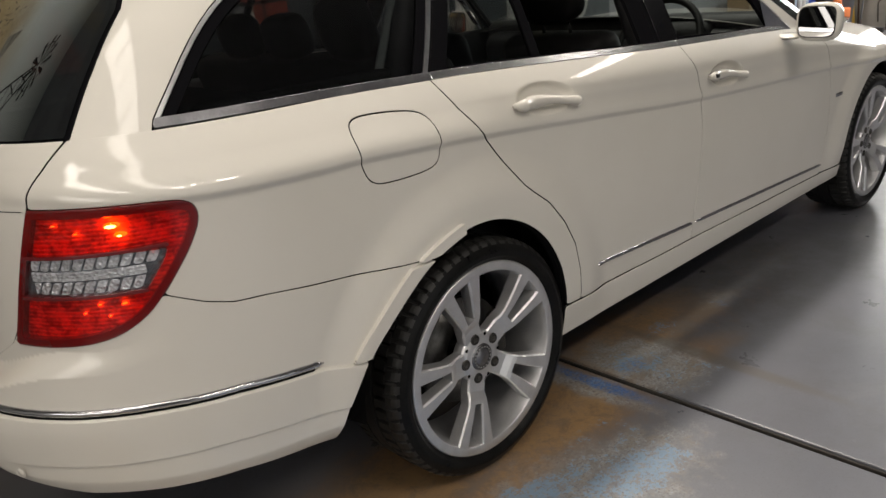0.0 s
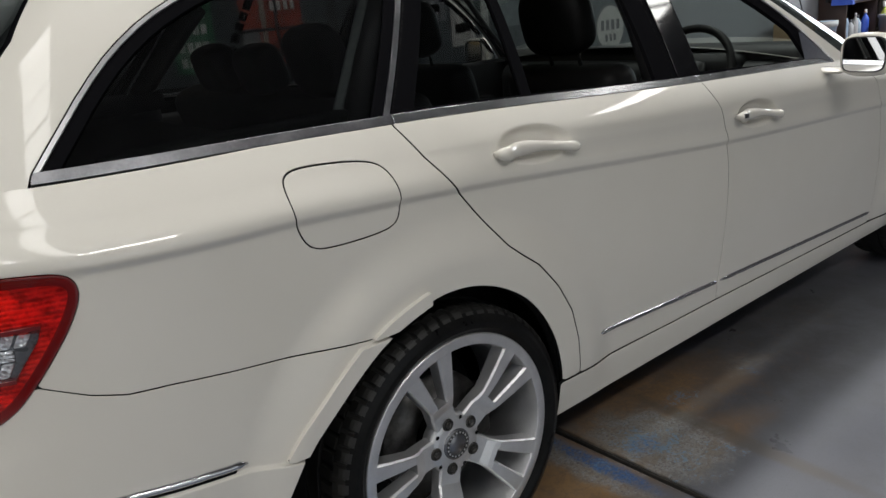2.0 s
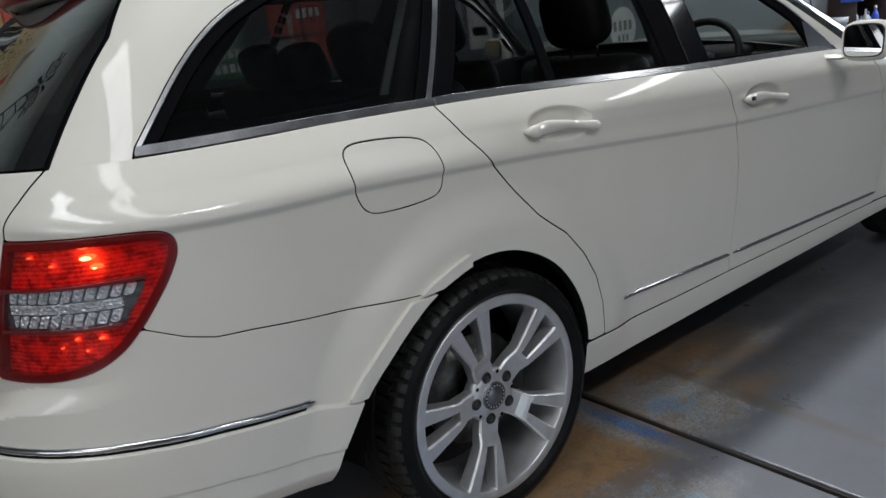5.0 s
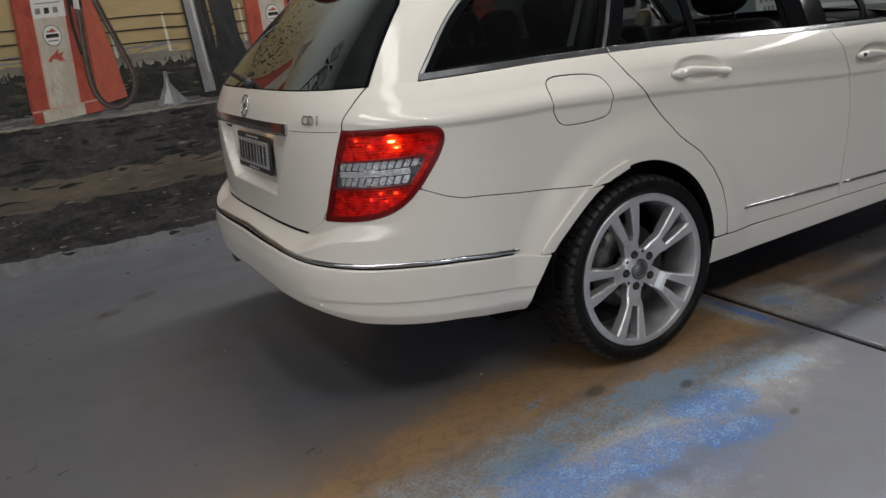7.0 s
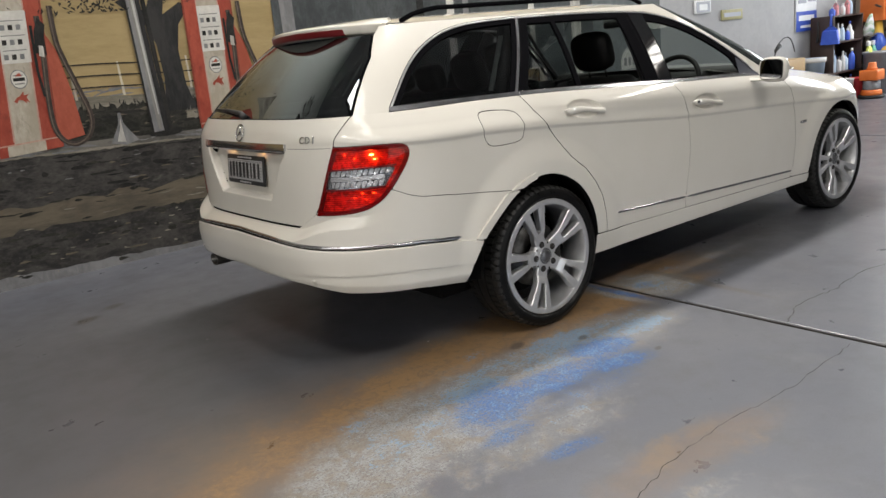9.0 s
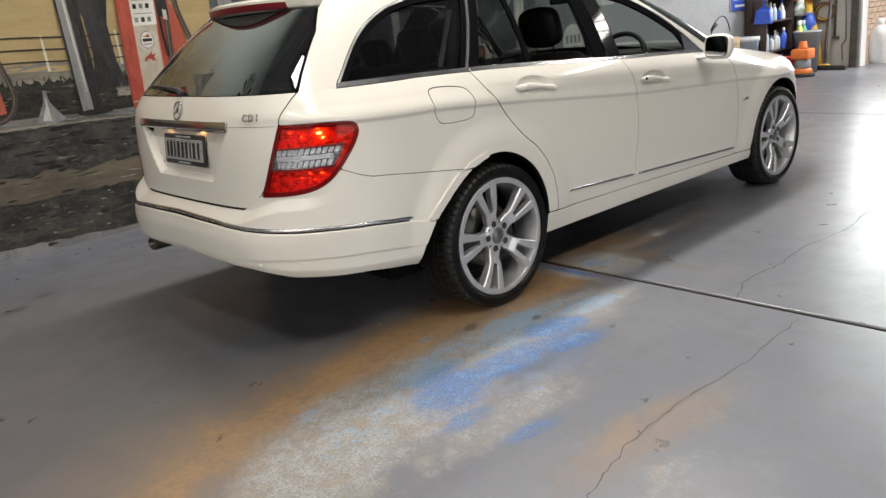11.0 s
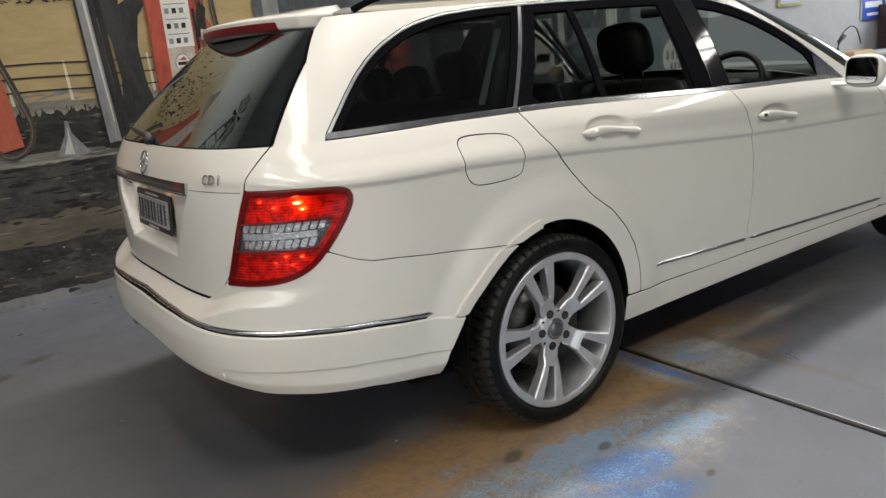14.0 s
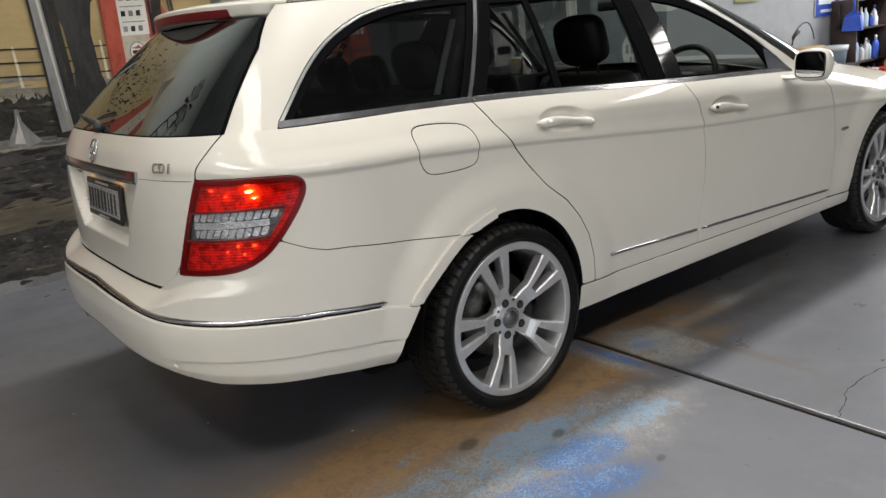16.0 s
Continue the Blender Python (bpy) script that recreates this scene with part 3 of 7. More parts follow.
slab("road", (10.8, -60, -0.14), (80, 60, -0.02), varied("outside_concrete", (0.42, 0.40, 0.37), (0.36, 0.35, 0.33), 0.8, 0.6), "sunlit concrete yard outside the doorway", "ground")

# ---- roof lights: frames and purlins ----
M["purlin"] = varied("dark_steel_purlin", (0.05, 0.05, 0.05), (0.08, 0.075, 0.07), 0.6, 6.0)
for (_x, _y), (_sx, _sy), _watt in ROOF_LIGHTS:
    rl = thing("roof_light_frame", "steel-framed roof light with cross bars in the ceiling", "roof light", "roof lights")
    for _e in (-1, 1):
        part("frame_side", box_bm((_x + _e * (_sx / 2 + 0.04) - 0.04, _y - _sy / 2 - 0.08, CEIL - 0.10), (_x + _e * (_sx / 2 + 0.04) + 0.04, _y + _sy / 2 + 0.08, CEIL)), M["purlin"], rl, smooth=False)
        part("frame_end", box_bm((_x - _sx / 2, _y + _e * (_sy / 2 + 0.04) - 0.04, CEIL - 0.10), (_x + _sx / 2, _y + _e * (_sy / 2 + 0.04) + 0.04, CEIL)), M["purlin"], rl, smooth=False)
    for _i in range(1, 7):
        if _sx > _sy:
            xx = _x - _sx / 2 + _sx * _i / 7
            part("cross_bar", box_bm((xx - 0.035, _y - _sy / 2, CEIL - 0.16), (xx + 0.035, _y + _sy / 2, CEIL - 0.10)), M["purlin"], rl, smooth=False)
            continue
        yy = _y - _sy / 2 + _sy * _i / 7
        part("cross_bar", box_bm((_x - _sx / 2, yy - 0.035, CEIL - 0.16), (_x + _sx / 2, yy + 0.035, CEIL - 0.10)), M["purlin"], rl, smooth=False)

# ---- the painted roadside scene on the wall ----
def daub(name, c1, c2, scale=5.0, stretch=(1, 1, 1), rough=0.62, c3=None, amount=0.5):
    """Brush-worked wall paint of two or three tones."""
    c1, c2, c3 = ([1.0 * v for v in c] if c else None for c in (c1, c2, c3))
    m = mat(name, c1, rough, Specular_IOR_Level=0.22)
    n = Nodes(m)
    a = n.noise(scale, 8, 0.7, 0.5, stretch)
    b = n.noise(scale * 6, 6, 0.75, 0.3, stretch)
    f = n.math("ADD", n.math("MULTIPLY", a, 0.65), n.math("MULTIPLY", b, 0.35))
    c = n.mix(n.span(f, 0.40, 0.62), c1, c2)
    if c3:
        c = n.mix(n.math("MULTIPLY", n.span(n.noise(scale * 2.3, 10, 0.8, 0.8, stretch), 0.54, 0.68), amount), c, c3)
    n.colour(c)
    n.bump(b, 0.05, 0.003)
    return m


P = {
    "field": daub("ochre_sky_paint", (0.27, 0.20, 0.095), (0.335, 0.252, 0.13), 1.5, (0.5, 1, 2)),
    "bank": daub("pale_verge_paint", (0.13, 0.118, 0.094), (0.26, 0.24, 0.20), 5, (0.4, 1, 1.6), c3=(0.04, 0.04, 0.035), amount=0.7),
    "dirt": daub("dark_earth_paint", (0.018, 0.017, 0.017), (0.060, 0.056, 0.052), 5.5, (0.7, 1, 1.3), c3=(0.110, 0.104, 0.094), amount=0.55),
    "grass": daub("black_grass_paint", (0.012, 0.012, 0.010), (0.035, 0.034, 0.028), 9, (0.8, 1, 1.2), c3=(0.11, 0.10, 0.09), amount=0.4),
    "road": daub("brown_track_paint", (0.070, 0.060, 0.047), (0.125, 0.105, 0.076), 3, (0.35, 1, 1.8), c3=(0.045, 0.042, 0.038), amount=0.6),
    "kerb": daub("grey_kerb_paint", (0.075, 0.072, 0.065), (0.15, 0.14, 0.125), 5, (0.5, 1, 1), c3=(0.05, 0.05, 0.05)),
    "red": daub("orange_red_paint", (0.24, 0.042, 0.026), (0.33, 0.070, 0.044), 4, (1, 1, 0.5), c3=(0.10, 0.028, 0.022), amount=0.75),
    "red_side": daub("worn_orange_red_paint", (0.27, 0.062, 0.036), (0.36, 0.092, 0.058), 3, (1, 1, 0.5), c3=(0.17, 0.040, 0.026), amount=0.6),
    "pink": daub("pale_pink_edge_paint", (0.36, 0.20, 0.16), (0.46, 0.30, 0.25), 8, (1, 1, 0.4)),
    "red_dark": daub("stained_red_paint", (0.16, 0.035, 0.022), (0.22, 0.05, 0.03), 6),
    "cream": daub("cream_pump_paint", (0.31, 0.275, 0.22), (0.42, 0.38, 0.32), 5, (1, 1, 0.5), c3=(0.17, 0.145, 0.115), amount=0.6),
    "white": daub("pale_panel_paint", (0.46, 0.45, 0.42), (0.56, 0.55, 0.52), 8),
    "black": daub("black_paint", (0.010, 0.010, 0.010), (0.026, 0.024, 0.022), 6),
    "hose_light": daub("brown_hose_light_paint", (0.085, 0.066, 0.054), (0.14, 0.11, 0.09), 10),
    "hose": daub("dark_hose_paint", (0.028, 0.022, 0.019), (0.065, 0.05, 0.042), 8),
    "trunk": daub("dark_trunk_paint", (0.013, 0.013, 0.014), (0.034, 0.033, 0.033), 6, (1, 1, 0.3)),
    "steel": daub("silver_paint", (0.30, 0.29, 0.27), (0.50, 0.48, 0.45), 4, (3, 1, 0.3), c3=(0.14, 0.14, 0.14), amount=0.6),
    "pole_mid": daub("dull_silver_paint", (0.16, 0.155, 0.145), (0.24, 0.235, 0.22), 6, (3, 1, 0.3)),
    "pole_pale": daub("pale_silver_paint", (0.36, 0.36, 0.34), (0.44, 0.44, 0.42), 6, (3, 1, 0.3)),
    "mid": daub("grey_paint", (0.13, 0.13, 0.135), (0.20, 0.20, 0.205), 5, (1, 1, 0.5)),
    "green": daub("green_sign_paint", (0.03, 0.10, 0.055), (0.05, 0.14, 0.08), 6),
    "blue": daub("pale_grey_blue_paint", (0.095, 0.110, 0.116), (0.14, 0.155, 0.165), 4),
    "slate": daub("slate_building_paint", (0.036, 0.041, 0.044), (0.072, 0.080, 0.084), 3, (1, 1, 0.5), c3=(0.05, 0.055, 0.06), amount=0.6),
    "wood": daub("white_post_paint", (0.42, 0.38, 0.30), (0.52, 0.47, 0.38), 9),
    "greenwhite": daub("pale_grey_white_paint", (0.35, 0.352, 0.368), (0.40, 0.402, 0.415), 1.6, c3=(0.30, 0.30, 0.31), amount=0.35),
}
mural = thing("mural", "painted roadside petrol station mural on the wall", "mural", kind="structure")


def paint(name, pts, layer, p, label=""):
    """A flat painted shape on the wall; later layers lie over earlier ones."""
    bm = bmesh.new()
    y = WALL_Y - 0.0015 * layer
    f = bm.faces.new([bm.verts.new((x, y, z)) for x, z in pts])
    f.normal_update()
    if f.normal.y > 0:
        f.normal_flip()
    bmesh.ops.triangulate(bm, faces=bm.faces[:])
    return part(name, bm, P[p], mural, label, False)


def stroke(name, pts, width, layer, p):
    """A painted line of changing breadth."""
    bm = bmesh.new()
    y = WALL_Y - 0.0015 * layer
    rows = []
    for i, (x, z) in enumerate(pts):
        a, b = pts[max(i - 1, 0)], pts[min(i + 1, len(pts) - 1)]
        dx, dz = b[0] - a[0], b[1] - a[1]
        l = math.hypot(dx, dz) or 1
        w = width[i] if isinstance(width, (list, tuple)) else width
        rows.append((bm.verts.new((x - dz / l * w / 2, y, z + dx / l * w / 2)), bm.verts.new((x + dz / l * w / 2, y, z - dx / l * w / 2))))
    for a, b in zip(rows, rows[1:]):
        f = bm.faces.new((a[0], a[1], b[1], b[0]))
        f.normal_update()
        if f.normal.y > 0:
            f.normal_flip()
    return part(name, bm, P[p], mural, "", False)


def ragged(x0, x1, z, amp, step, rnd):
    pts, x = [], x0
    while x < x1:
        pts.append((x, z(x) + rnd.uniform(-amp, amp)))
        x += step * rnd.uniform(0.5, 1.5)
    return pts + [(x1, z(x1))]


def oval(x, z, rx, rz, n=28):
    return [(x + rx * math.cos(2 * math.pi * i / n), z + rz * math.sin(2 * math.pi * i / n)) for i in range(n)]


_rnd = random.Random(5)
kerb = lambda x: 0.862 - 0.03 * (x + 0.8)
ML, MR = -6.9, 5.6
# the painted sky pales to a greenish haze higher up
_h = Nodes(P["field"])
_sep = _h.t.nodes.new("ShaderNodeSeparateXYZ")
_h.link(_h.co, _sep.inputs[0])
_ochre = _h.b.inputs["Base Color"].links[0].from_socket
_rise = _h.math("ADD", _sep.outputs[2], _h.math("MULTIPLY", _h.noise(1.3, 6, 0.6), 0.8))
_h.colour(_h.mix(_h.span(_rise, 2.45, 3.4), _ochre, (0.47, 0.50, 0.47)))
paint("painted_sky", [(ML, 0.9), (MR, 0.9), (MR, CEIL), (ML, CEIL)], 1, "field", "ochre painted sky")
paint("painted_verge", [(ML, 0.85)] + [(MR, 0.85)] + ragged(ML, MR, lambda x: 1.205 - 0.02 * x, 0.012, 0.1, _rnd)[::-1], 2, "bank", "pale painted verge")
paint("painted_grass", [(ML, 0.8), (MR, 0.8)] + ragged(ML, MR, lambda x: 1.150 - 0.03 * (x + 0.8), 0.022, 0.02, _rnd)[::-1], 3, "grass", "black painted grass")
paint("painted_earth", [(ML, 0.0), (MR, 0.0)] + ragged(ML, MR, lambda x: kerb(x) + 0.004, 0.004, 0.08, _rnd)[::-1], 4, "dirt", "dark painted earth")
paint("painted_kerb", ragged(ML, MR, lambda x: kerb(x), 0.006, 0.06, _rnd) + ragged(ML, MR, lambda x: kerb(x) + 0.055, 0.004, 0.08, _rnd)[::-1], 5, "kerb", "pale painted kerb")
paint("painted_kerb_edge", ragged(ML, MR, lambda x: kerb(x) - 0.012, 0.006, 0.04, _rnd) + ragged(ML, MR, lambda x: kerb(x) + 0.004, 0.004, 0.05, _rnd)[::-1], 6, "bank")
paint("painted_track", ragged(ML, MR, lambda x: 0.36 - 0.012 * x, 0.02, 0.07, _rnd) + ragged(ML, MR, lambda x: 0.52 - 0.02 * x, 0.03, 0.07, _rnd)[::-1], 5, "road", "brown painted track")
for _i in range(46):
    _x, _z = _rnd.uniform(ML, 0.4), _rnd.choice((_rnd.uniform(0.05, 0.34), _rnd.uniform(0.58, 0.80)))
    _a, _b = _rnd.uniform(0.03, 0.16), _rnd.uniform(0.006, 0.02)
    paint("painted_tuft", [(_x + _a * math.cos(t) * _rnd.uniform(0.6, 1), _z + _b * math.sin(t) * _rnd.uniform(0.5, 1.2)) for t in np.linspace(0, 6.28, 13)[:-1]], 6, _rnd.choice(("grass", "black", "grass", "black", "road")))
# grey band above the floor, its sloping edge shaped to fit the camera's view
paint("floor_paint_edge", [(ML, 0.0), (MR, 0.0)] + ragged(ML, MR, lambda x: 0.045 - 0.035 * (x + 0.5) if x < 0.3 else 0.02, 0.008, 0.05, _rnd)[::-1], 6, "mid", "grey painted band at the foot of the wall")


def strokes(n, xr, height, spread, length, breadth, p, seed, layer, slope=-0.02, upright=False):
    """Many loose brush strokes of one tone on the wall."""
    rnd, bm = random.Random(seed), bmesh.new()
    for i in range(n):
        x = rnd.uniform(*xr)
        z = height(x) + rnd.uniform(-spread, spread)
        l, w = rnd.uniform(*length), rnd.uniform(*breadth)
        y = WALL_Y - 0.0015 * layer - 0.0000025 * i
        a = rnd.gauss(1.57, 0.22) if upright else math.atan(slope) + rnd.gauss(0, 0.06)
        c, s_ = math.cos(a), math.sin(a)
        bend = rnd.uniform(-0.25, 0.25) * l
        lo, hi = [], []
        for t in (0, 0.2, 0.5, 0.8, 1):
            r = w * (0.15 + math.sin(math.pi * min(1, t + 0.08)) ** 0.6) * rnd.uniform(0.6, 1.2) / 2
            u, v = l * (t - 0.5), bend * (t - 0.5) ** 2
            lo.append(bm.verts.new((x + u * c - (v - r) * s_, y, z + u * s_ + (v - r) * c)))
            hi.append(bm.verts.new((x + u * c - (v + r) * s_, y, z + u * s_ + (v + r) * c)))
        for k in range(4):
            f = bm.faces.new((lo[k], lo[k + 1], hi[k + 1], hi[k]))
            f.normal_update()
            if f.normal.y > 0:
                f.normal_flip()
    return part("brush_strokes", bm, P[p], mural, "", False)


low = lambda x: 0.20 - 0.012 * x
upp = lambda x: 0.68 - 0.025 * x
mid_band = lambda x: 0.44 - 0.016 * x
strokes(130, (ML, 0.9), low, 0.17, (0.03, 0.13), (0.010, 0.034), "grass", 1, 6.2)
strokes(110, (ML, 0.9), low, 0.16, (0.008, 0.05), (0.004, 0.012), "bank", 2, 6.4)
strokes(45, (ML, 0.9), low, 0.16, (0.02, 0.10), (0.005, 0.018), "road", 3, 6.3)
strokes(150, (ML, 0.9), upp, 0.14, (0.04, 0.18), (0.008, 0.034), "black", 4, 6.2)
strokes(40, (ML, 0.9), upp, 0.14, (0.02, 0.10), (0.004, 0.012), "road", 5, 6.4)
strokes(30, (ML, 0.9), upp, 0.13, (0.02, 0.10), (0.003, 0.008), "mid", 6, 6.5)
strokes(110, (ML, 0.9), mid_band, 0.11, (0.03, 0.20), (0.006, 0.024), "grass", 7, 6.3)
strokes(50, (ML, 0.9), mid_band, 0.09, (0.04, 0.16), (0.003, 0.009), "bank", 8, 6.4)
strokes(200, (ML, 0.9), lambda x: 1.01 - 0.03 * x, 0.10, (0.03, 0.14), (0.006, 0.020), "road", 9, 3.4)
strokes(260, (ML, 0.9), lambda x: 1.0 - 0.03 * x, 0.11, (0.03, 0.16), (0.006, 0.022), "black", 10, 3.6)
strokes(420, (ML, 0.2), lambda x: 1.15 - 0.03 * (x + 0.8), 0.025, (0.02, 0.055), (0.004, 0.010), "black", 11, 3.8, upright=True)
strokes(24, (-0.30, -0.12), lambda x: 1.03, 0.03, (0.02, 0.06), (0.003, 0.006), "mid", 12, 5.6, upright=True)
strokes(60, (-0.28, -0.14), lambda x: 1.02, 0.028, (0.02, 0.06), (0.006, 0.014), "bank", 13, 5.8)
strokes(120, (ML, 0.2), lambda x: 1.235 - 0.02 * x, 0.03, (0.10, 0.35), (0.004, 0.012), "mid", 14, 2.5)
strokes(160, (ML, 0.9), lambda x: kerb(x) + 0.03, 0.03, (0.05, 0.22), (0.004, 0.012), "mid", 15, 6.8)
strokes(110, (ML, 0.9), lambda x: kerb(x) - 0.02, 0.012, (0.03, 0.14), (0.004, 0.012), "black", 16, 6.9)
# fence
for _x in (-2.55, -2.2, -1.83, -1.40, -1.05, -0.72, -0.215):
    stroke("painted_post", [(_x - 0.004, 1.455), (_x, 1.35), (_x + 0.004, 1.215)], [0.013, 0.016, 0.019], 4, "wood")
for _z in (1.425, 1.345, 1.265):
    stroke("painted_rail", [(x, _z + 0.008 * math.sin(5 * x) - 0.02 * x) for x in np.linspace(-2.7, 0.0, 30)], 0.009, 4, "black")
# tree
paint("painted_trunk", [(-0.46, 1.06), (-0.425, 1.14), (-0.405, 1.30), (-0.420, 1.55), (-0.48, 1.70), (-0.66, 1.86), (-0.58, 1.90), (-0.46, 1.78), (-0.40, 1.92), (-0.30, 1.92), (-0.335, 1.76), (-0.20, 1.84), (-0.12, 1.82), (-0.23, 1.68), (-0.265, 1.50), (-0.25, 1.25), (-0.215, 1.12), (-0.17, 1.06)], 5, "trunk", "dark painted tree trunk")
for _i in range(300):
    _x, _z = _rnd.gauss(-0.72, 0.30), 1.80 + abs(_rnd.gauss(0, 0.22))
    if _z < 1.70 + 0.10 * abs(_x + 0.5):
        continue
    _a = _rnd.uniform(0, 3.14)
    _l, _w = _rnd.uniform(0.010, 0.026), _rnd.uniform(0.004, 0.009)
    paint("painted_leaf", [(_x + _l * math.cos(_a), _z + _l * math.sin(_a)), (_x - _w * math.sin(_a), _z + _w * math.cos(_a)), (_x - _l * math.cos(_a), _z - _l * math.sin(_a)), (_x + _w * math.sin(_a), _z - _w * math.cos(_a))], 6 + _i % 3, "grass")
# downpipe painted beside the tree
stroke("painted_pole_shade", [(-0.430, 0.905), (-0.440, 1.30), (-0.468, 1.95)], 0.034, 6, "black")
stroke("painted_pole", [(-0.505, 0.90), (-0.520, 1.30), (-0.545, 1.95)], [0.125, 0.110, 0.100], 7, "trunk")
stroke("painted_pole_half_light", [(-0.518, 0.92), (-0.534, 1.30), (-0.560, 1.95)], [0.074, 0.072, 0.072], 8, "mid")
stroke("painted_pole_light", [(-0.506, 0.94), (-0.522, 1.30), (-0.548, 1.95)], [0.028, 0.036, 0.040], 8.6, "pole_mid")
stroke("painted_pole_glint", [(-0.502, 1.05), (-0.520, 1.40), (-0.544, 1.95)], [0.006, 0.014, 0.018], 9, "pole_pale")
stroke("painted_pole_edge", [(-0.566, 0.90), (-0.574, 1.30), (-0.594, 1.95)], 0.014, 9, "black")
stroke("painted_pole_edge", [(-0.455, 0.92), (-0.474, 1.30), (-0.503, 1.95)], [0.034, 0.026, 0.022], 9, "trunk")
paint("painted_pole_foot", oval(-0.470, 0.905, 0.125, 0.022), 8, "black")
# funnel
paint("painted_funnel", [(-0.877, 0.885), (-0.772, 0.862), (-0.677, 0.885), (-0.747, 0.985), (-0.767, 1.02), (-0.775, 1.095), (-0.794, 1.095), (-0.804, 1.02), (-0.820, 0.985)], 8, "mid", "grey painted funnel")
paint("painted_funnel_light", [(-0.832, 0.893), (-0.772, 0.883), (-0.780, 0.985), (-0.784, 1.06), (-0.796, 0.99)], 9, "steel")


def pump(x, z0, lean, top):
    """Painted petrol pump: red frame, cream front, dials, badge, hose."""
    L = lambda dx, z: (x + dx + lean * (z - z0), z)
    paint("pump_front", [L(-0.05, z0), L(0.34, z0), L(0.34, top), L(-0.05, top)], 7, "red", "orange-red painted pump")
    paint("pump_panel", [L(0.055, z0 + 0.03), L(0.225, z0 + 0.03), L(0.225, top), L(0.055, top)], 8, "cream", "cream painted pump front")
    paint("pump_side", [L(0.335, z0 + 0.01), L(0.51, z0 + 0.04), L(0.46, z0 + 0.35), L(0.40, z0 + 0.62), L(0.335, z0 + 0.75)], 8, "red_side")
    paint("pump_base", [L(-0.045, z0 - 0.045), L(0.36, z0 - 0.02), L(0.36, z0 + 0.048), L(-0.045, z0 + 0.028)], 9, "cream")
    paint("pump_base_corner", [L(-0.045, z0 - 0.045), L(0.01, z0 - 0.043), L(0.01, z0 + 0.030), L(-0.045, z0 + 0.028)], 10, "red")
    paint("pump_base_corner", [L(0.25, z0 - 0.028), L(0.36, z0 - 0.02), L(0.36, z0 + 0.048), L(0.25, z0 + 0.043)], 10, "red")
    stroke("pump_base_edge", [L(-0.045, z0 + 0.030), L(0.36, z0 + 0.050)], 0.010, 10.5, "pink")
    for dx in (0.056, 0.226, 0.332):
        stroke("pump_edge", [L(dx, z0 + 0.05), L(dx, z0 + 0.45), L(dx, top)], [0.012, 0.008, 0.010], 8.5, "pink" if dx < 0.3 else "red_dark")
    stroke("pump_edge", [L(-0.047, z0 + 0.03), L(-0.047, top)], 0.014, 8.5, "red_dark")
    paint("pump_dial_board", [L(0.055, z0 + 0.565), L(0.235, z0 + 0.565), L(0.235, z0 + 0.90), L(0.055, z0 + 0.90)], 9, "white")
    for r in range(3):
        for c in range(3):
            cx, cz = 0.085 + 0.048 * c, z0 + 0.605 + 0.095 * r
            paint("dial_mark", [L(cx - 0.014, cz - 0.017), L(cx + 0.014, cz - 0.017), L(cx + 0.014, cz + 0.017), L(cx - 0.014, cz + 0.017)], 10, "black" if (r + c) % 2 else "mid")
        paint("dial_line", [L(0.07, z0 + 0.645 + 0.095 * r), L(0.215, z0 + 0.645 + 0.095 * r), L(0.215, z0 + 0.651 + 0.095 * r), L(0.07, z0 + 0.651 + 0.095 * r)], 10, "mid")
    bx, bz = L(0.14, z0 + 0.46)
    paint("badge_rim", oval(bx, bz, 0.052, 0.064), 9, "mid")
    paint("badge", oval(bx, bz, 0.046, 0.057), 10, "white")
    for r in (-0.03, 0.026):
        paint("badge_bar", [(bx - 0.03, bz + r - 0.004), (bx + 0.03, bz + r - 0.004), (bx + 0.03, bz + r + 0.004), (bx - 0.03, bz + r + 0.004)], 10.6, "mid")
    paint("badge_bar", [(bx - 0.036, bz - 0.012), (bx + 0.036, bz - 0.012), (bx + 0.036, bz + 0.010), (bx - 0.036, bz + 0.010)], 11, "black")
    paint("badge_mark", [(bx - 0.022, bz + 0.02), (bx + 0.02, bz + 0.018), (bx + 0.012, bz + 0.044), (bx - 0.004, bz + 0.036)], 11, "red")
    fx, fz = L(0.14, z0 + 0.335)
    paint("red_figure", [(fx - 0.05, fz - 0.018), (fx - 0.028, fz + 0.008), (fx - 0.012, fz + 0.014), (fx + 0.02, fz + 0.045), (fx + 0.016, fz + 0.018), (fx + 0.05, fz + 0.024), (fx + 0.03, fz + 0.004), (fx + 0.046, fz - 0.034), (fx + 0.022, fz - 0.016), (fx + 0.03, fz - 0.04), (fx + 0.004, fz - 0.014), (fx - 0.02, fz - 0.008), (fx - 0.034, fz - 0.03)], 10, "red")
    hx = lambda dx, z: L(dx, z)
    hose = [hx(0.30, z0 + 0.86), hx(0.31, z0 + 0.60), hx(0.305, z0 + 0.35), hx(0.315, z0 + 0.14), hx(0.36, z0 + 0.03), hx(0.44, z0 - 0.015), hx(0.525, z0 + 0.02), hx(0.565, z0 + 0.10), hx(0.56, z0 + 0.20), hx(0.50, z0 + 0.38), hx(0.44, z0 + 0.55), hx(0.40, z0 + 0.70), hx(0.385, z0 + 0.95)]
    smooth_h = []
    for i in range(len(hose) - 1):
        p0, p1, p2, p3 = hose[max(i - 1, 0)], hose[i], hose[i + 1], hose[min(i + 2, len(hose) - 1)]
        for j in range(6):
            t = j / 6
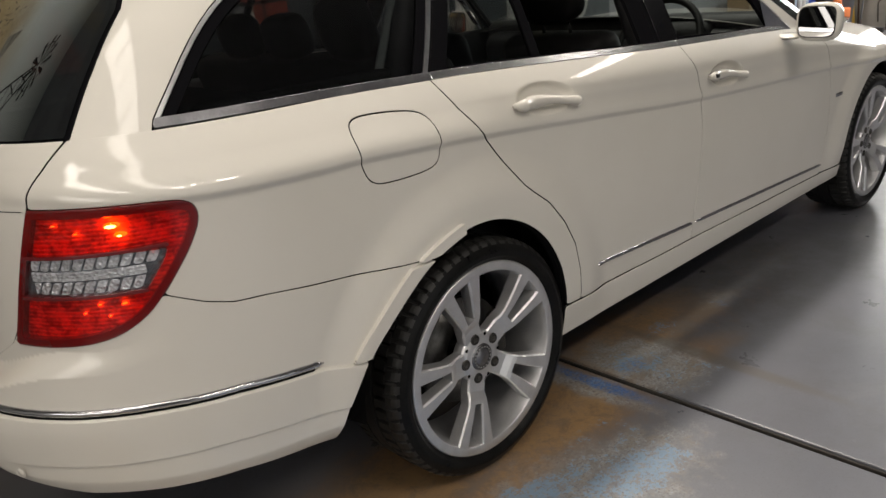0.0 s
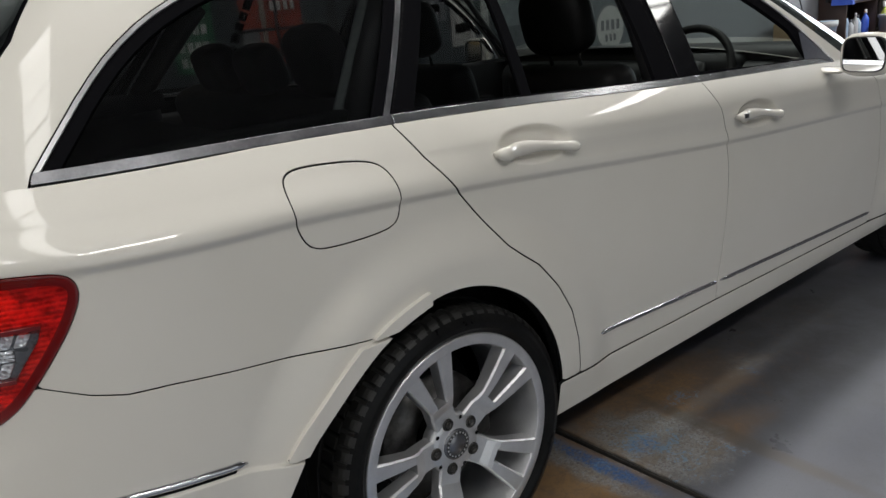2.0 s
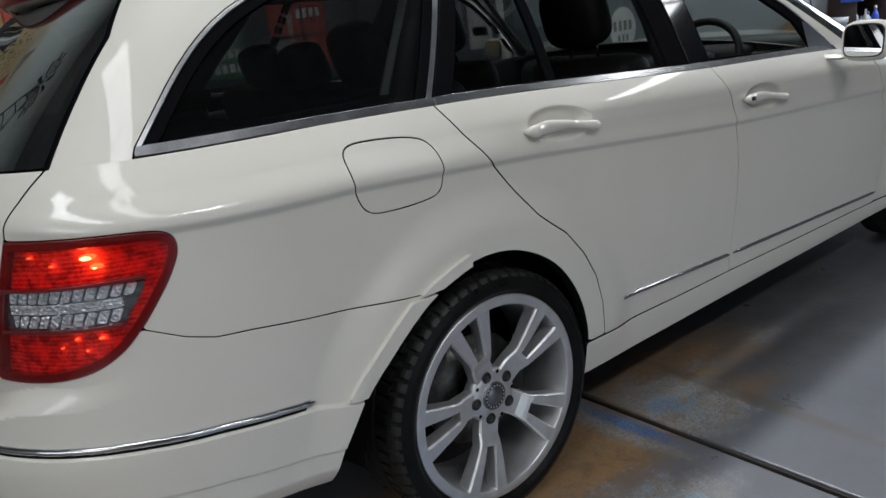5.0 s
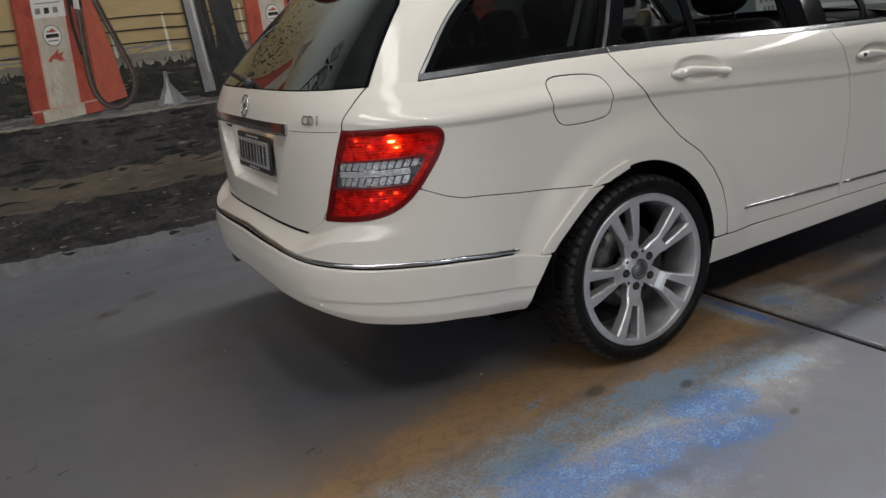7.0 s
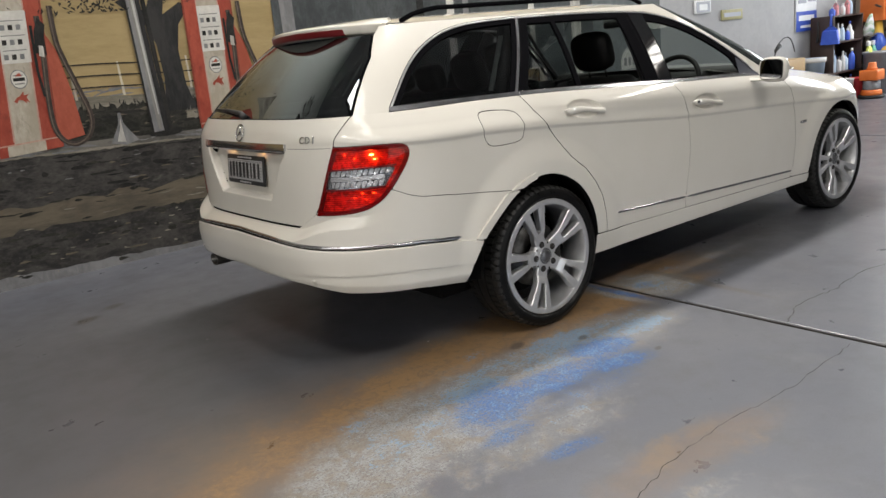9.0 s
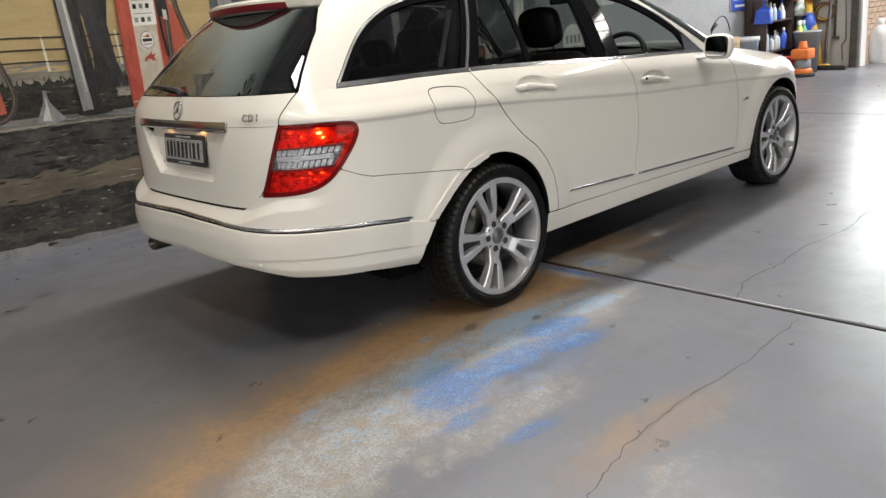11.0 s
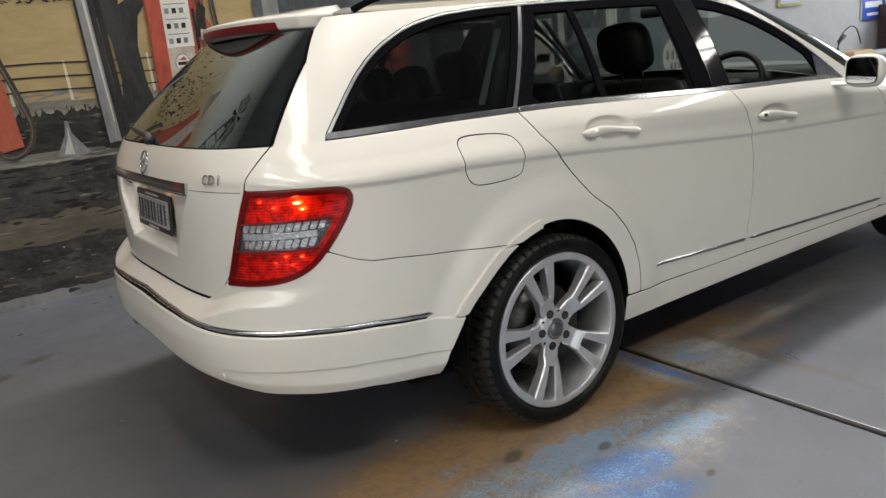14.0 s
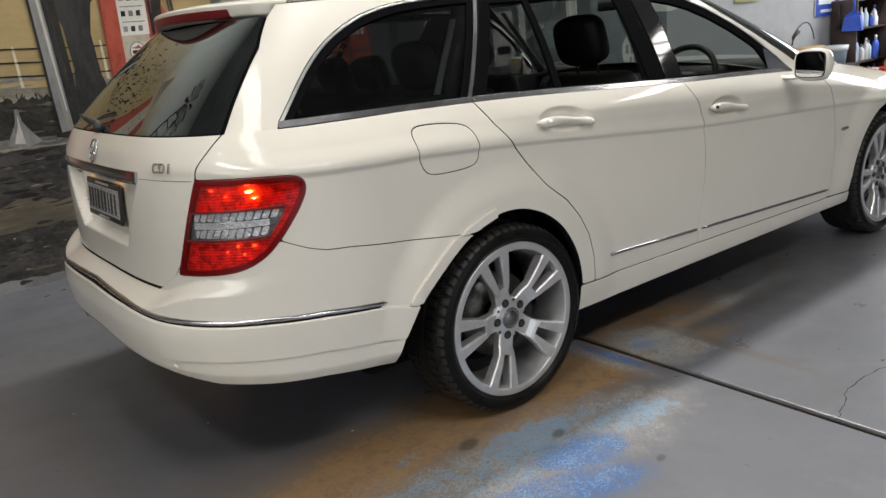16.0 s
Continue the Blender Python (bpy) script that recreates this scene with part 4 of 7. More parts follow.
            smooth_h.append(tuple(0.5 * (2 * p1[q] + (p2[q] - p0[q]) * t + (2 * p0[q] - 5 * p1[q] + 4 * p2[q] - p3[q]) * t * t + (3 * p1[q] - p0[q] - 3 * p2[q] + p3[q]) * t ** 3) for q in (0, 1)))
    stroke("pump_hose", smooth_h, 0.036, 11, "hose")
    stroke("hose_light", [(px - 0.005, pz) for px, pz in smooth_h], 0.009, 11.4, "hose_light")
    paint("pump_nozzle", [L(0.265, z0 + 0.62), L(0.335, z0 + 0.60), L(0.33, z0 + 0.72), L(0.345, z0 + 0.80), L(0.30, z0 + 0.85), L(0.27, z0 + 0.76)], 12, "black")
    paint("nozzle_light", [L(0.285, z0 + 0.60), L(0.318, z0 + 0.59), L(0.318, z0 + 0.66), L(0.29, z0 + 0.67)], 13, "steel")
    stroke("pump_pipe", [L(0.255, z0 + 0.80), L(0.262, z0 + 0.5), L(0.285, z0 + 0.33)], 0.018, 12, "black")


pump(-1.555, 0.935, 0.075, 2.3)
pump(-0.145, 0.905, 0.02, 2.3)
paint("pump_left", [(-2.62, 0.93), (-2.40, 0.93), (-2.36, 2.3), (-2.60, 2.3)], 7, "red")
# the far end of the painted wall, seen past and through the car
paint("painted_shed", [(0.55, 0.80), (4.4, 0.74), (4.4, 2.1), (0.55, 2.1)], 7, "slate", "slate grey painted building")
for _x0, _x1, _z0, _z1, _p in ((2.35, 2.44, 0.8, 2.1, "white"), (2.55, 2.62, 0.8, 2.1, "mid"), (2.75, 3.05, 1.15, 1.5, "mid"), (3.1, 3.35, 0.95, 1.42, "steel"), (3.42, 3.5, 0.8, 1.9, "white"), (3.6, 3.95, 1.05, 1.3, "blue"), (4.05, 4.2, 0.8, 1.8, "steel"), (2.0, 2.08, 0.8, 2.1, "black"), (0.62, 0.74, 0.8, 2.0, "mid"), (2.8, 3.0, 1.22, 1.28, "black"), (2.8, 3.0, 1.36, 1.42, "black"), (3.14, 3.3, 1.05, 1.12, "black")):
    paint("painted_plank", [(_x0, _z0), (_x1, _z0), (_x1, _z1), (_x0, _z1)], 9, _p)
paint("painted_sign", [(0.90, 1.02), (1.16, 1.0), (1.18, 1.43), (1.02, 1.46), (0.91, 1.42)], 9, "green", "green painted sign with pale bars")
for _z in (1.36, 1.27, 1.17, 1.08):
    for _i in range(4):
        paint("sign_bar", [(0.935 + 0.052 * _i, _z - 0.028), (0.972 + 0.052 * _i, _z - 0.028), (0.972 + 0.052 * _i, _z + 0.028), (0.935 + 0.052 * _i, _z + 0.028)], 10, "white")
paint("painted_red_box", [(1.36, 1.02), (1.80, 1.0), (1.80, 1.50), (1.52, 1.54), (1.36, 1.50)], 9, "red", "orange-red painted cabinet with pale bars")
for _x0, _x1, _z0, _z1, _p in ((1.50, 1.535, 0.95, 1.54, "cream"), (1.36, 1.80, 1.215, 1.235, "black"), (1.60, 1.625, 1.0, 1.5, "black"), (1.36, 1.48, 1.02, 1.24, "mid")):
    paint("cabinet_line", [(_x0, _z0), (_x1, _z0), (_x1, _z1), (_x0, _z1)], 10, _p)
for _i in range(4):
    paint("cabinet_bar", [(1.575 + 0.05 * _i, 1.34), (1.605 + 0.05 * _i, 1.34), (1.605 + 0.05 * _i, 1.40), (1.575 + 0.05 * _i, 1.40)], 11, "white")
paint("painted_pale_wall", [(4.4, 0.70), (5.6, 0.66), (5.6, 2.4), (4.4, 2.4)], 8, "blue", "pale blue painted wall")
paint("round_sign_rim", oval(5.04, 0.92, 0.215, 0.215), 9, "mid")
paint("round_sign", oval(5.04, 0.92, 0.195, 0.195), 10, "white", "round pale sign with dark bars")
for _i in range(4):
    paint("round_sign_bar", [(4.90 + 0.075 * _i, 0.90), (4.945 + 0.075 * _i, 0.90), (4.945 + 0.075 * _i, 0.99), (4.90 + 0.075 * _i, 0.99)], 11, "mid")
for _i in range(3):
    paint("round_sign_bar", [(4.96 + 0.06 * _i, 0.80), (4.995 + 0.06 * _i, 0.80), (4.995 + 0.06 * _i, 0.86), (4.96 + 0.06 * _i, 0.86)], 11, "mid")
paint("white_wall_paint", [(5.6, 0.0), (FRONT_X, 0.0), (FRONT_X, CEIL), (5.6, CEIL)], 7, "greenwhite", "pale painted stretch of wall")

# higher up: a windmill and a pale gable against the ochre sky
WX, WZ = -2.12, 3.95
for _a in range(12):
    a = 2 * math.pi * _a / 12 + 0.1
    stroke("windmill_blade", [(WX + 0.07 * math.cos(a), WZ + 0.07 * math.sin(a)), (WX + 0.25 * math.cos(a), WZ + 0.25 * math.sin(a)), (WX + 0.44 * math.cos(a), WZ + 0.44 * math.sin(a))], [0.02, 0.055, 0.08], 3, "black")
stroke("windmill_ring", [(WX + 0.33 * math.cos(a), WZ + 0.33 * math.sin(a)) for a in np.linspace(0, 2 * math.pi, 30)], 0.02, 4, "black")
for _s in (-1, 1):
    stroke("windmill_leg", [(WX + _s * 0.05, WZ), (WX + _s * 0.34, 2.0)], 0.035, 3, "black")
for _i in range(7):
    z0, z1 = WZ - 0.27 * _i, WZ - 0.27 * (_i + 1)
    h0, h1 = 0.05 + 0.149 * (WZ - z0), 0.05 + 0.149 * (WZ - z1)
    stroke("windmill_brace", [(WX - h0, z0), (WX + h1, z1)], 0.022, 3, "black")
    stroke("windmill_brace", [(WX + h0, z0), (WX - h1, z1)], 0.022, 4, "black")
paint("painted_gable", [(-1.35, 2.38), (-0.98, 2.38), (-1.02, 2.62)], 3, "bank")

# ---- the far corner: white wall, shelf, cleaning gear, doorway ----
M["board"] = varied("beige_wall_board", (0.40, 0.38, 0.35), (0.48, 0.46, 0.43), 0.6, 2.0, bump=0.05)
M["steel_post"] = varied("dark_door_post", (0.06, 0.055, 0.05), (0.10, 0.09, 0.08), 0.5, 8.0)
M["brown_wood"] = varied("dark_brown_laminate", (0.035, 0.020, 0.017), (0.055, 0.033, 0.028), 0.45, 5.0, stretch=(1, 1, 0.2))
M["orange"] = varied("orange_plastic", (0.72, 0.16, 0.03), (0.80, 0.21, 0.05), 0.38, 9.0)
M["blue_plastic"] = varied("blue_plastic", (0.04, 0.10, 0.55), (0.06, 0.14, 0.62), 0.35, 9.0)
M["pale_blue_plastic"] = varied("pale_blue_plastic", (0.42, 0.55, 0.70), (0.48, 0.60, 0.74), 0.4, 9.0)
M["pink_plastic"] = varied("faded_red_plastic", (0.50, 0.16, 0.18), (0.58, 0.24, 0.25), 0.4, 9.0)
M["white_plastic"] = varied("white_plastic", (0.72, 0.73, 0.74), (0.66, 0.67, 0.68), 0.4, 9.0)
M["grey_plastic"] = varied("grey_plastic", (0.16, 0.17, 0.19), (0.22, 0.23, 0.25), 0.5, 9.0)
M["red_plastic"] = varied("red_plastic", (0.50, 0.03, 0.04), (0.58, 0.05, 0.06), 0.4, 9.0)
M["yellow_plastic"] = varied("yellow_plastic", (0.70, 0.42, 0.05), (0.78, 0.50, 0.09), 0.4, 9.0)
M["lime"] = varied("lime_liquid", (0.55, 0.65, 0.12), (0.62, 0.70, 0.2), 0.2, 9.0)
M["mint"] = varied("mint_liquid", (0.15, 0.55, 0.42), (0.2, 0.6, 0.5), 0.2, 9.0)
M["green_bag"] = varied("green_and_white_bag", (0.62, 0.66, 0.62), (0.10, 0.30, 0.12), 0.45, 3.0)
M["hose"] = varied("brown_rubber_hose", (0.10, 0.055, 0.04), (0.16, 0.09, 0.06), 0.6, 9.0)
M["brick"] = varied("red_brown_brick", (0.46, 0.33, 0.25), (0.55, 0.41, 0.32), 0.8, 12.0, bump=0.2)
M["mortar"] = varied("pale_mortar", (0.50, 0.47, 0.43), (0.42, 0.40, 0.37), 0.9, 20.0)
M["paper"] = varied("white_poster_paper", (0.74, 0.75, 0.77), (0.68, 0.70, 0.73), 0.5, 5.0)
M["print_blue"] = mat("blue_print", (0.02, 0.07, 0.42), 0.4)
M["print_grey"] = mat("grey_print", (0.30, 0.32, 0.38), 0.5)
M["plaque"] = varied("ochre_plaque", (0.34, 0.31, 0.14), (0.26, 0.24, 0.11), 0.5, 20.0)

part("wall_board", box_bm((FRONT_X - 0.02, 1.60, 0.0), (FRONT_X, WALL_Y - 0.012, CEIL), 0.003), M["board"], bpy.data.objects["wall_front"], "beige board on the end wall", False)
jamb = thing("door_post", "dark steel post at the edge of the doorway", "door post")
part("post", box_bm((FRONT_X - 0.10, 1.47, 0.0), (FRONT_X - 0.021, 1.585, 3.7), 0.006), M["steel_post"], jamb)
part("foot_plate", box_bm((FRONT_X - 0.14, 1.44, 0.0), (FRONT_X - 0.02, 1.62, 0.012), 0.003), M["steel_post"], jamb)

# brick wall outside the doorway
outer = tagged(part("wall_outside", box_bm((FRONT_X + 0.2, 1.62, -0.02), (19.0, 1.85, 3.0)), M["mortar"], None, "", False), "sunlit brick wall outside the doorway", "wall", kind="structure")
_bm = box_bm((0, 0, 0), (0.225, 0.02, 0.072), 0.004, 1)
_me = bpy.data.meshes.new("brick")
_bm.to_mesh(_me), _bm.free()
_me.materials.append(M["brick"])
for _r in range(16):
    for _c in range(12):
        o = new("brick", _me)
        o.parent = outer
        o.matrix_world = pose(FRONT_X + 0.22 + 0.237 * _c + (0.118 if _r % 2 else 0), 1.605, 0.005 + 0.084 * _r)
_gas = thing("gas_bottle", "white gas bottle standing outside the doorway", "gas bottle", at=(11.15, 1.38, -0.02))
part("bottle", lathe([(0.0, 0.62), (0.05, 0.61), (0.11, 0.56), (0.14, 0.48), (0.15, 0.40), (0.15, 0.10), (0.14, 0.03), (0.12, 0.0), (0.0, 0.0)], 24), M["white_plastic"], _gas)
part("collar", lathe([(0.06, 0.60), (0.065, 0.70), (0.055, 0.70), (0.05, 0.60)], 16), M["white_plastic"], _gas)

# wall signs and the poster
def wall_sign(name, x0, x1, z0, z1, material, label, bars=()):
    t = thing(name, label, "sign")
    part("board", box_bm((x0, WALL_Y - 0.034, z0), (x1, WALL_Y - 0.0135, z1), 0.004), material, t)
    for i, (a, b, c, d, m) in enumerate(bars):
        part("printed_bar", box_bm((x0 + a * (x1 - x0), WALL_Y - 0.037 - 0.0025 * i, z0 + b * (z1 - z0)), (x0 + c * (x1 - x0), WALL_Y - 0.0335, z0 + d * (z1 - z0))), m, t, smooth=False)


wall_sign("wall_plaque", 6.86, 7.34, 1.29, 1.42, M["plaque"], "ochre plaque with dark bars on the white wall", [(0.1, 0.3, 0.9, 0.7, M["print_grey"])])
wall_sign("wall_notice", 6.28, 6.62, 1.40, 1.56, M["paper"], "small framed notice on the white wall", [(0.08, 0.1, 0.92, 0.9, M["print_grey"]), (0.25, 0.25, 0.75, 0.7, M["paper"])])
wall_sign("wall_disc_notice", 7.85, 8.15, 1.52, 1.80, M["paper"], "pale notice on the white wall", [(0.2, 0.1, 0.8, 0.2, M["print_grey"])])
wall_sign("poster", 8.72, 9.30, 1.02, 1.95, M["paper"], "white and blue poster with plain bars on the wall",
          [(0.0, 0.0, 1.0, 0.30, M["print_blue"]), (0.12, 0.16, 0.86, 0.24, M["paper"]), (0.2, 0.05, 0.7, 0.09, M["paper"]), (0.1, 0.42, 0.45, 0.62, M["print_grey"]), (0.15, 0.66, 0.5, 0.78, M["print_blue"]), (0.56, 0.44, 0.9, 0.5, M["print_grey"]), (0.56, 0.55, 0.9, 0.6, M["print_grey"]), (0.2, 0.84, 0.8, 0.92, M["print_blue"])])

# low bench with bucket, tray and a gooseneck hose
wb = thing("work_bench", "low timber bench against the white wall", "bench")
part("bench_top", box_bm((7.5, 2.15, 0.36), (9.05, 2.59, 0.40), 0.006), M["brown_wood"], wb)
for _x in (7.56, 8.98):
    for _y in (2.2, 2.54):
        part("leg", box_bm((_x - 0.025, _y - 0.025, 0.0), (_x + 0.025, _y + 0.025, 0.36), 0.003), M["brown_wood"], wb)
bk = thing("bucket", "white and blue plastic bucket on the bench", "bucket", at=(8.86, 2.38, 0.40))
part("pail", lathe([(0.0, 0.0), (0.125, 0.0), (0.145, 0.21), (0.152, 0.215), (0.152, 0.235), (0.143, 0.235), (0.12, 0.02), (0.0, 0.02)], 28), M["pale_blue_plastic"], bk)
part("rim_band", lathe([(0.143, 0.17), (0.154, 0.172), (0.156, 0.237), (0.146, 0.238)], 28), M["white_plastic"], bk)
tr = thing("wooden_tray", "shallow wooden tray on the bench", "tray", at=(8.15, 2.4, 0.40))
part("tray_body", box_bm((-0.22, -0.14, 0.0), (0.22, 0.14, 0.28), 0.01), varied("pine", (0.42, 0.28, 0.14), (0.5, 0.34, 0.18), 0.5, 5.0, stretch=(0.3, 1, 2)), tr)
gn = thing("hose_gun", "black spray gun and hose on the tray", "hose", at=(8.0, 2.4, 0.68))
part("hose_loop", tube([(0.34 - 0.50 * t + 0.06 * math.sin(math.pi * t), 0, 0.30 * math.sin(math.pi * min(1.0, 0.05 + t * 0.80)) ** 0.7) for t in np.linspace(0, 1, 26)], 0.008, 8), M["black_plastic"], gn)
part("gun", tube([(-0.05, 0, 0.20), (-0.17, 0, 0.14), (-0.19, 0, 0.05)], [0.026, 0.022, 0.016], 8), M["black_plastic"], gn)

# shelf unit, open towards the room
sh = thing("shelf_unit", "dark brown laminate shelf unit crowded with bottles", "shelf")
SX0, SX1, SY0, SY1 = 9.12, 10.02, 2.24, 2.58
for _x in (SX0, SX1 - 0.022):
    part("side_board", box_bm((_x, SY0, 0.0), (_x + 0.022, SY1, 1.19), 0.003), M["brown_wood"], sh)
for _z in (0.05, 0.36, 0.80, 1.168):
    part("shelf_board", box_bm((SX0 + 0.022, SY0 + 0.005, _z), (SX1 - 0.022, SY1, _z + 0.022), 0.003), M["brown_wood"], sh)
part("back_board", box_bm((SX0 + 0.022, SY1 - 0.008, 0.07), (SX1 - 0.022, SY1 - 0.002, 1.168)), M["brown_wood"], sh)


def bottle(x, y, z, h, r, material, cap, name="bottle", label="plastic cleaning bottle standing on the shelf"):
    t = thing(name, label, "bottle", "cleaning bottles", at=(x, y, z))
    part("body", lathe([(0.0, 0.0), (r * 0.92, 0.0), (r, 0.012), (r, h * 0.62), (r * 0.7, h * 0.74), (r * 0.36, h * 0.80), (r * 0.36, h * 0.86), (0.0, h * 0.86)], 14), material, t)
    part("cap", lathe([(0.0, h), (r * 0.38, h), (r * 0.42, h * 0.86), (0.0, h * 0.855)], 12), cap, t, "bottle cap")


_rn = random.Random(11)
_cols = ["white_plastic", "grey_plastic", "pink_plastic", "white_plastic", "blue_plastic", "black_plastic", "pale_blue_plastic", "white_plastic"]
for _z, _hs in ((0.072, (0.16, 0.24)), (0.382, (0.2, 0.33)), (0.822, (0.16, 0.28)), (1.19, (0.12, 0.26))):
    _x = SX0 + 0.09
    while _x < SX1 - 0.08:
        _r = _rn.uniform(0.03, 0.045)
        bottle(_x, SY0 + _rn.uniform(0.06, 0.12), _z, _rn.uniform(*_hs), _r, M[_rn.choice(_cols)], M[_rn.choice(_cols)])
        _x += 2 * _r + _rn.uniform(0.01, 0.05)
_tb = thing("red_tub", "red plastic tub in front of the shelf", "tub", at=(9.45, 2.06, 0.0))
part("tub", lathe([(0.0, 0.0), (0.12, 0.0), (0.15, 0.27), (0.16, 0.28), (0.15, 0.285), (0.115, 0.012), (0.0, 0.012)], 24), M["red_plastic"], _tb)
_tb = thing("white_tub", "white plastic tub in front of the shelf", "tub", at=(9.15, 2.08, 0.0))
part("tub", lathe([(0.0, 0.0), (0.10, 0.0), (0.12, 0.29), (0.13, 0.30), (0.12, 0.305), (0.095, 0.012), (0.0, 0.012)], 24), M["white_plastic"], _tb)
# dustpan hanging on the shelf's side
dp = thing("dustpan", "blue plastic dustpan hanging on the shelf unit", "dustpan", at=(9.10, 2.27, 0.80))
_d = bmesh.new()
_v = [_d.verts.new(p) for p in ((0, -0.13, 0), (0, 0.13, 0), (0, 0.10, 0.20), (0, 0.03, 0.25), (0, -0.03, 0.25), (0, -0.10, 0.20), (-0.05, -0.13, 0), (-0.05, 0.13, 0), (-0.05, 0.10, 0.18), (-0.05, -0.10, 0.18))]
for _f in ((0, 1, 2, 5), (5, 2, 3, 4), (0, 5, 9, 6), (1, 7, 8, 2), (5, 2, 8, 9), (6, 9, 8, 7)):
    _d.faces.new([_v[i] for i in _f])
part("pan", _d, M["blue_plastic"], dp, smooth=False)
part("handle", tube([(-0.005, 0, 0.24), (-0.005, 0, 0.36), (-0.005, 0, 0.42)], [0.02, 0.014, 0.018], 8), M["blue_plastic"], dp)
br = thing("hand_brush", "black hand brush hanging beside the dustpan", "brush", at=(9.10, 2.46, 0.84))
part("brush_body", tube([(0, 0, 0.30), (0, 0, 0.12), (0, 0, 0.0)], [0.012, 0.016, 0.03], 8), M["black_plastic"], br)
# spray bottles and bags hung on the shelf's far end
for _x, _m in ((10.06, "lime"), (10.20, "mint")):
    sb = thing("spray_bottle", "spray bottle of coloured cleaner hung at the shelf's end", "spray bottle", "spray bottles", at=(_x, 2.16, 0.44))
    part("body", lathe([(0.0, 0.0), (0.05, 0.0), (0.055, 0.02), (0.055, 0.17), (0.03, 0.24), (0.018, 0.26), (0.0, 0.26)], 16), M[_m], sb)
    part("trigger_head", box_bm((-0.06, -0.018, 0.26), (0.03, 0.018, 0.33), 0.01), M["white_plastic"], sb)
def bag(name, x, y, z, sx, sy, sz, material, label):
    t = thing(name, label, "bag", at=(x, y, z))
    b = bmesh.new()
    bmesh.ops.create_icosphere(b, subdivisions=3, radius=1)
    for v in b.verts:
        f = 1 + 0.16 * noise.noise(v.co * 2.2 + Vector((x, y, z)))
        v.co = Vector((v.co.x * sx * f, v.co.y * sy * f, (v.co.z * 0.5 + 0.5) * sz))
    part("bag_body", b, material, t)
bag("blue_bag", 10.32, 2.15, 0.50, 0.10, 0.12, 0.38, M["blue_plastic"], "blue plastic bag hung on the wall rack")
gb = thing("green_white_bag", "white and green striped bag standing on the rack", "bag", at=(10.14, 2.24, 0.84))
for _k in range(6):
    _a, _b = _k / 6, (_k + 1) / 6
    _b2 = bmesh.new()
    _rings = []
    for _t in (_a, (_a + _b) / 2, _b):
        _w = 0.125 * (1 - 0.75 * _t ** 1.6) * (0.8 + 0.4 * min(1, 4 * _t))
        _rings.append([_b2.verts.new((0.05 - 0.14 * _t + _w * math.cos(q), 0.45 * _w * math.sin(q) - 0.10 * _t, 0.31 * _t + 0.018 * math.cos(3 * q))) for q in np.linspace(0, 2 * math.pi, 20, endpoint=False)])
    for _r0, _r1 in zip(_rings, _rings[1:]):
        for _i in range(20):
            _b2.faces.new((_r0[_i], _r0[(_i + 1) % 20], _r1[(_i + 1) % 20], _r1[_i]))
    if _k in (0, 5):
        _b2.faces.new(_rings[0] if _k == 0 else _rings[-1])
    bmesh.ops.recalc_face_normals(_b2, faces=_b2.faces[:])
    part("bag_stripe", _b2, M["green_bag"] if _k % 2 else M["white_plastic"], gb)
rk = thing("hanging_rack", "dark steel rack standing against the end wall", "rack")
part("rack_post", box_bm((10.30, 2.34, 0.0), (10.34, 2.38, 1.6), 0.004), M["steel_post"], rk)
part("rack_arm", box_bm((10.02, 2.14, 0.83), (10.40, 2.38, 0.85), 0.004), M["steel_post"], rk)
part("rack_shelf", box_bm((10.02, 2.10, 0.41), (10.42, 2.38, 0.43), 0.004), M["steel_post"], rk)
# orange cabinet on a yellow chute
oc = thing("orange_machine", "orange steel workshop cabinet with yellow hose and crank", "machine")
part("cabinet", box_bm((10.25, 2.05, 1.05), (10.56, 2.40, 1.75), 0.012), M["orange"], oc)
part("crank", tube([(10.24, 2.15, 1.28), (10.16, 2.13, 1.28), (10.15, 2.05, 1.25)], 0.014, 8), M["black_plastic"], oc)
part("chute", tube([(10.38, 2.20, 1.05), (10.36, 2.16, 0.8), (10.33, 2.05, 0.55), (10.31, 1.98, 0.0)], [0.075, 0.075, 0.08, 0.08], 14), M["yellow_plastic"], oc)
# bin and floor polisher
bn = thing("grey_bin", "grey plastic bin behind the floor polisher", "bin", at=(9.92, 1.98, 0.0))
part("bin_body", lathe([(0.0, 0.0), (0.15, 0.0), (0.185, 0.58), (0.20, 0.59), (0.20, 0.62), (0.182, 0.62), (0.14, 0.012), (0.0, 0.012)], 28), M["grey_plastic"], bn)
fp = thing("floor_polisher", "orange and grey floor polisher on a black pad", "floor polisher", at=(9.36, 1.80, 0.0))
part("pad", lathe([(0.0, 0.0), (0.168, 0.0), (0.175, 0.015), (0.175, 0.035), (0.165, 0.045), (0.0, 0.045)], 32), M["black_plastic"], fp, "black pad")
part("lower_ring", lathe([(0.0, 0.045), (0.135, 0.045), (0.142, 0.06), (0.135, 0.10), (0.12, 0.12), (0.0, 0.12)], 32), M["orange"], fp, "orange ring")
part("motor", lathe([(0.0, 0.12), (0.112, 0.12), (0.116, 0.14), (0.112, 0.25), (0.0, 0.25)], 28), M["grey_plastic"], fp, "grey motor body")
part("housing", box_bm((-0.128, -0.128, 0.25), (0.128, 0.128, 0.40), 0.025, 3), M["orange"], fp, "orange housing")
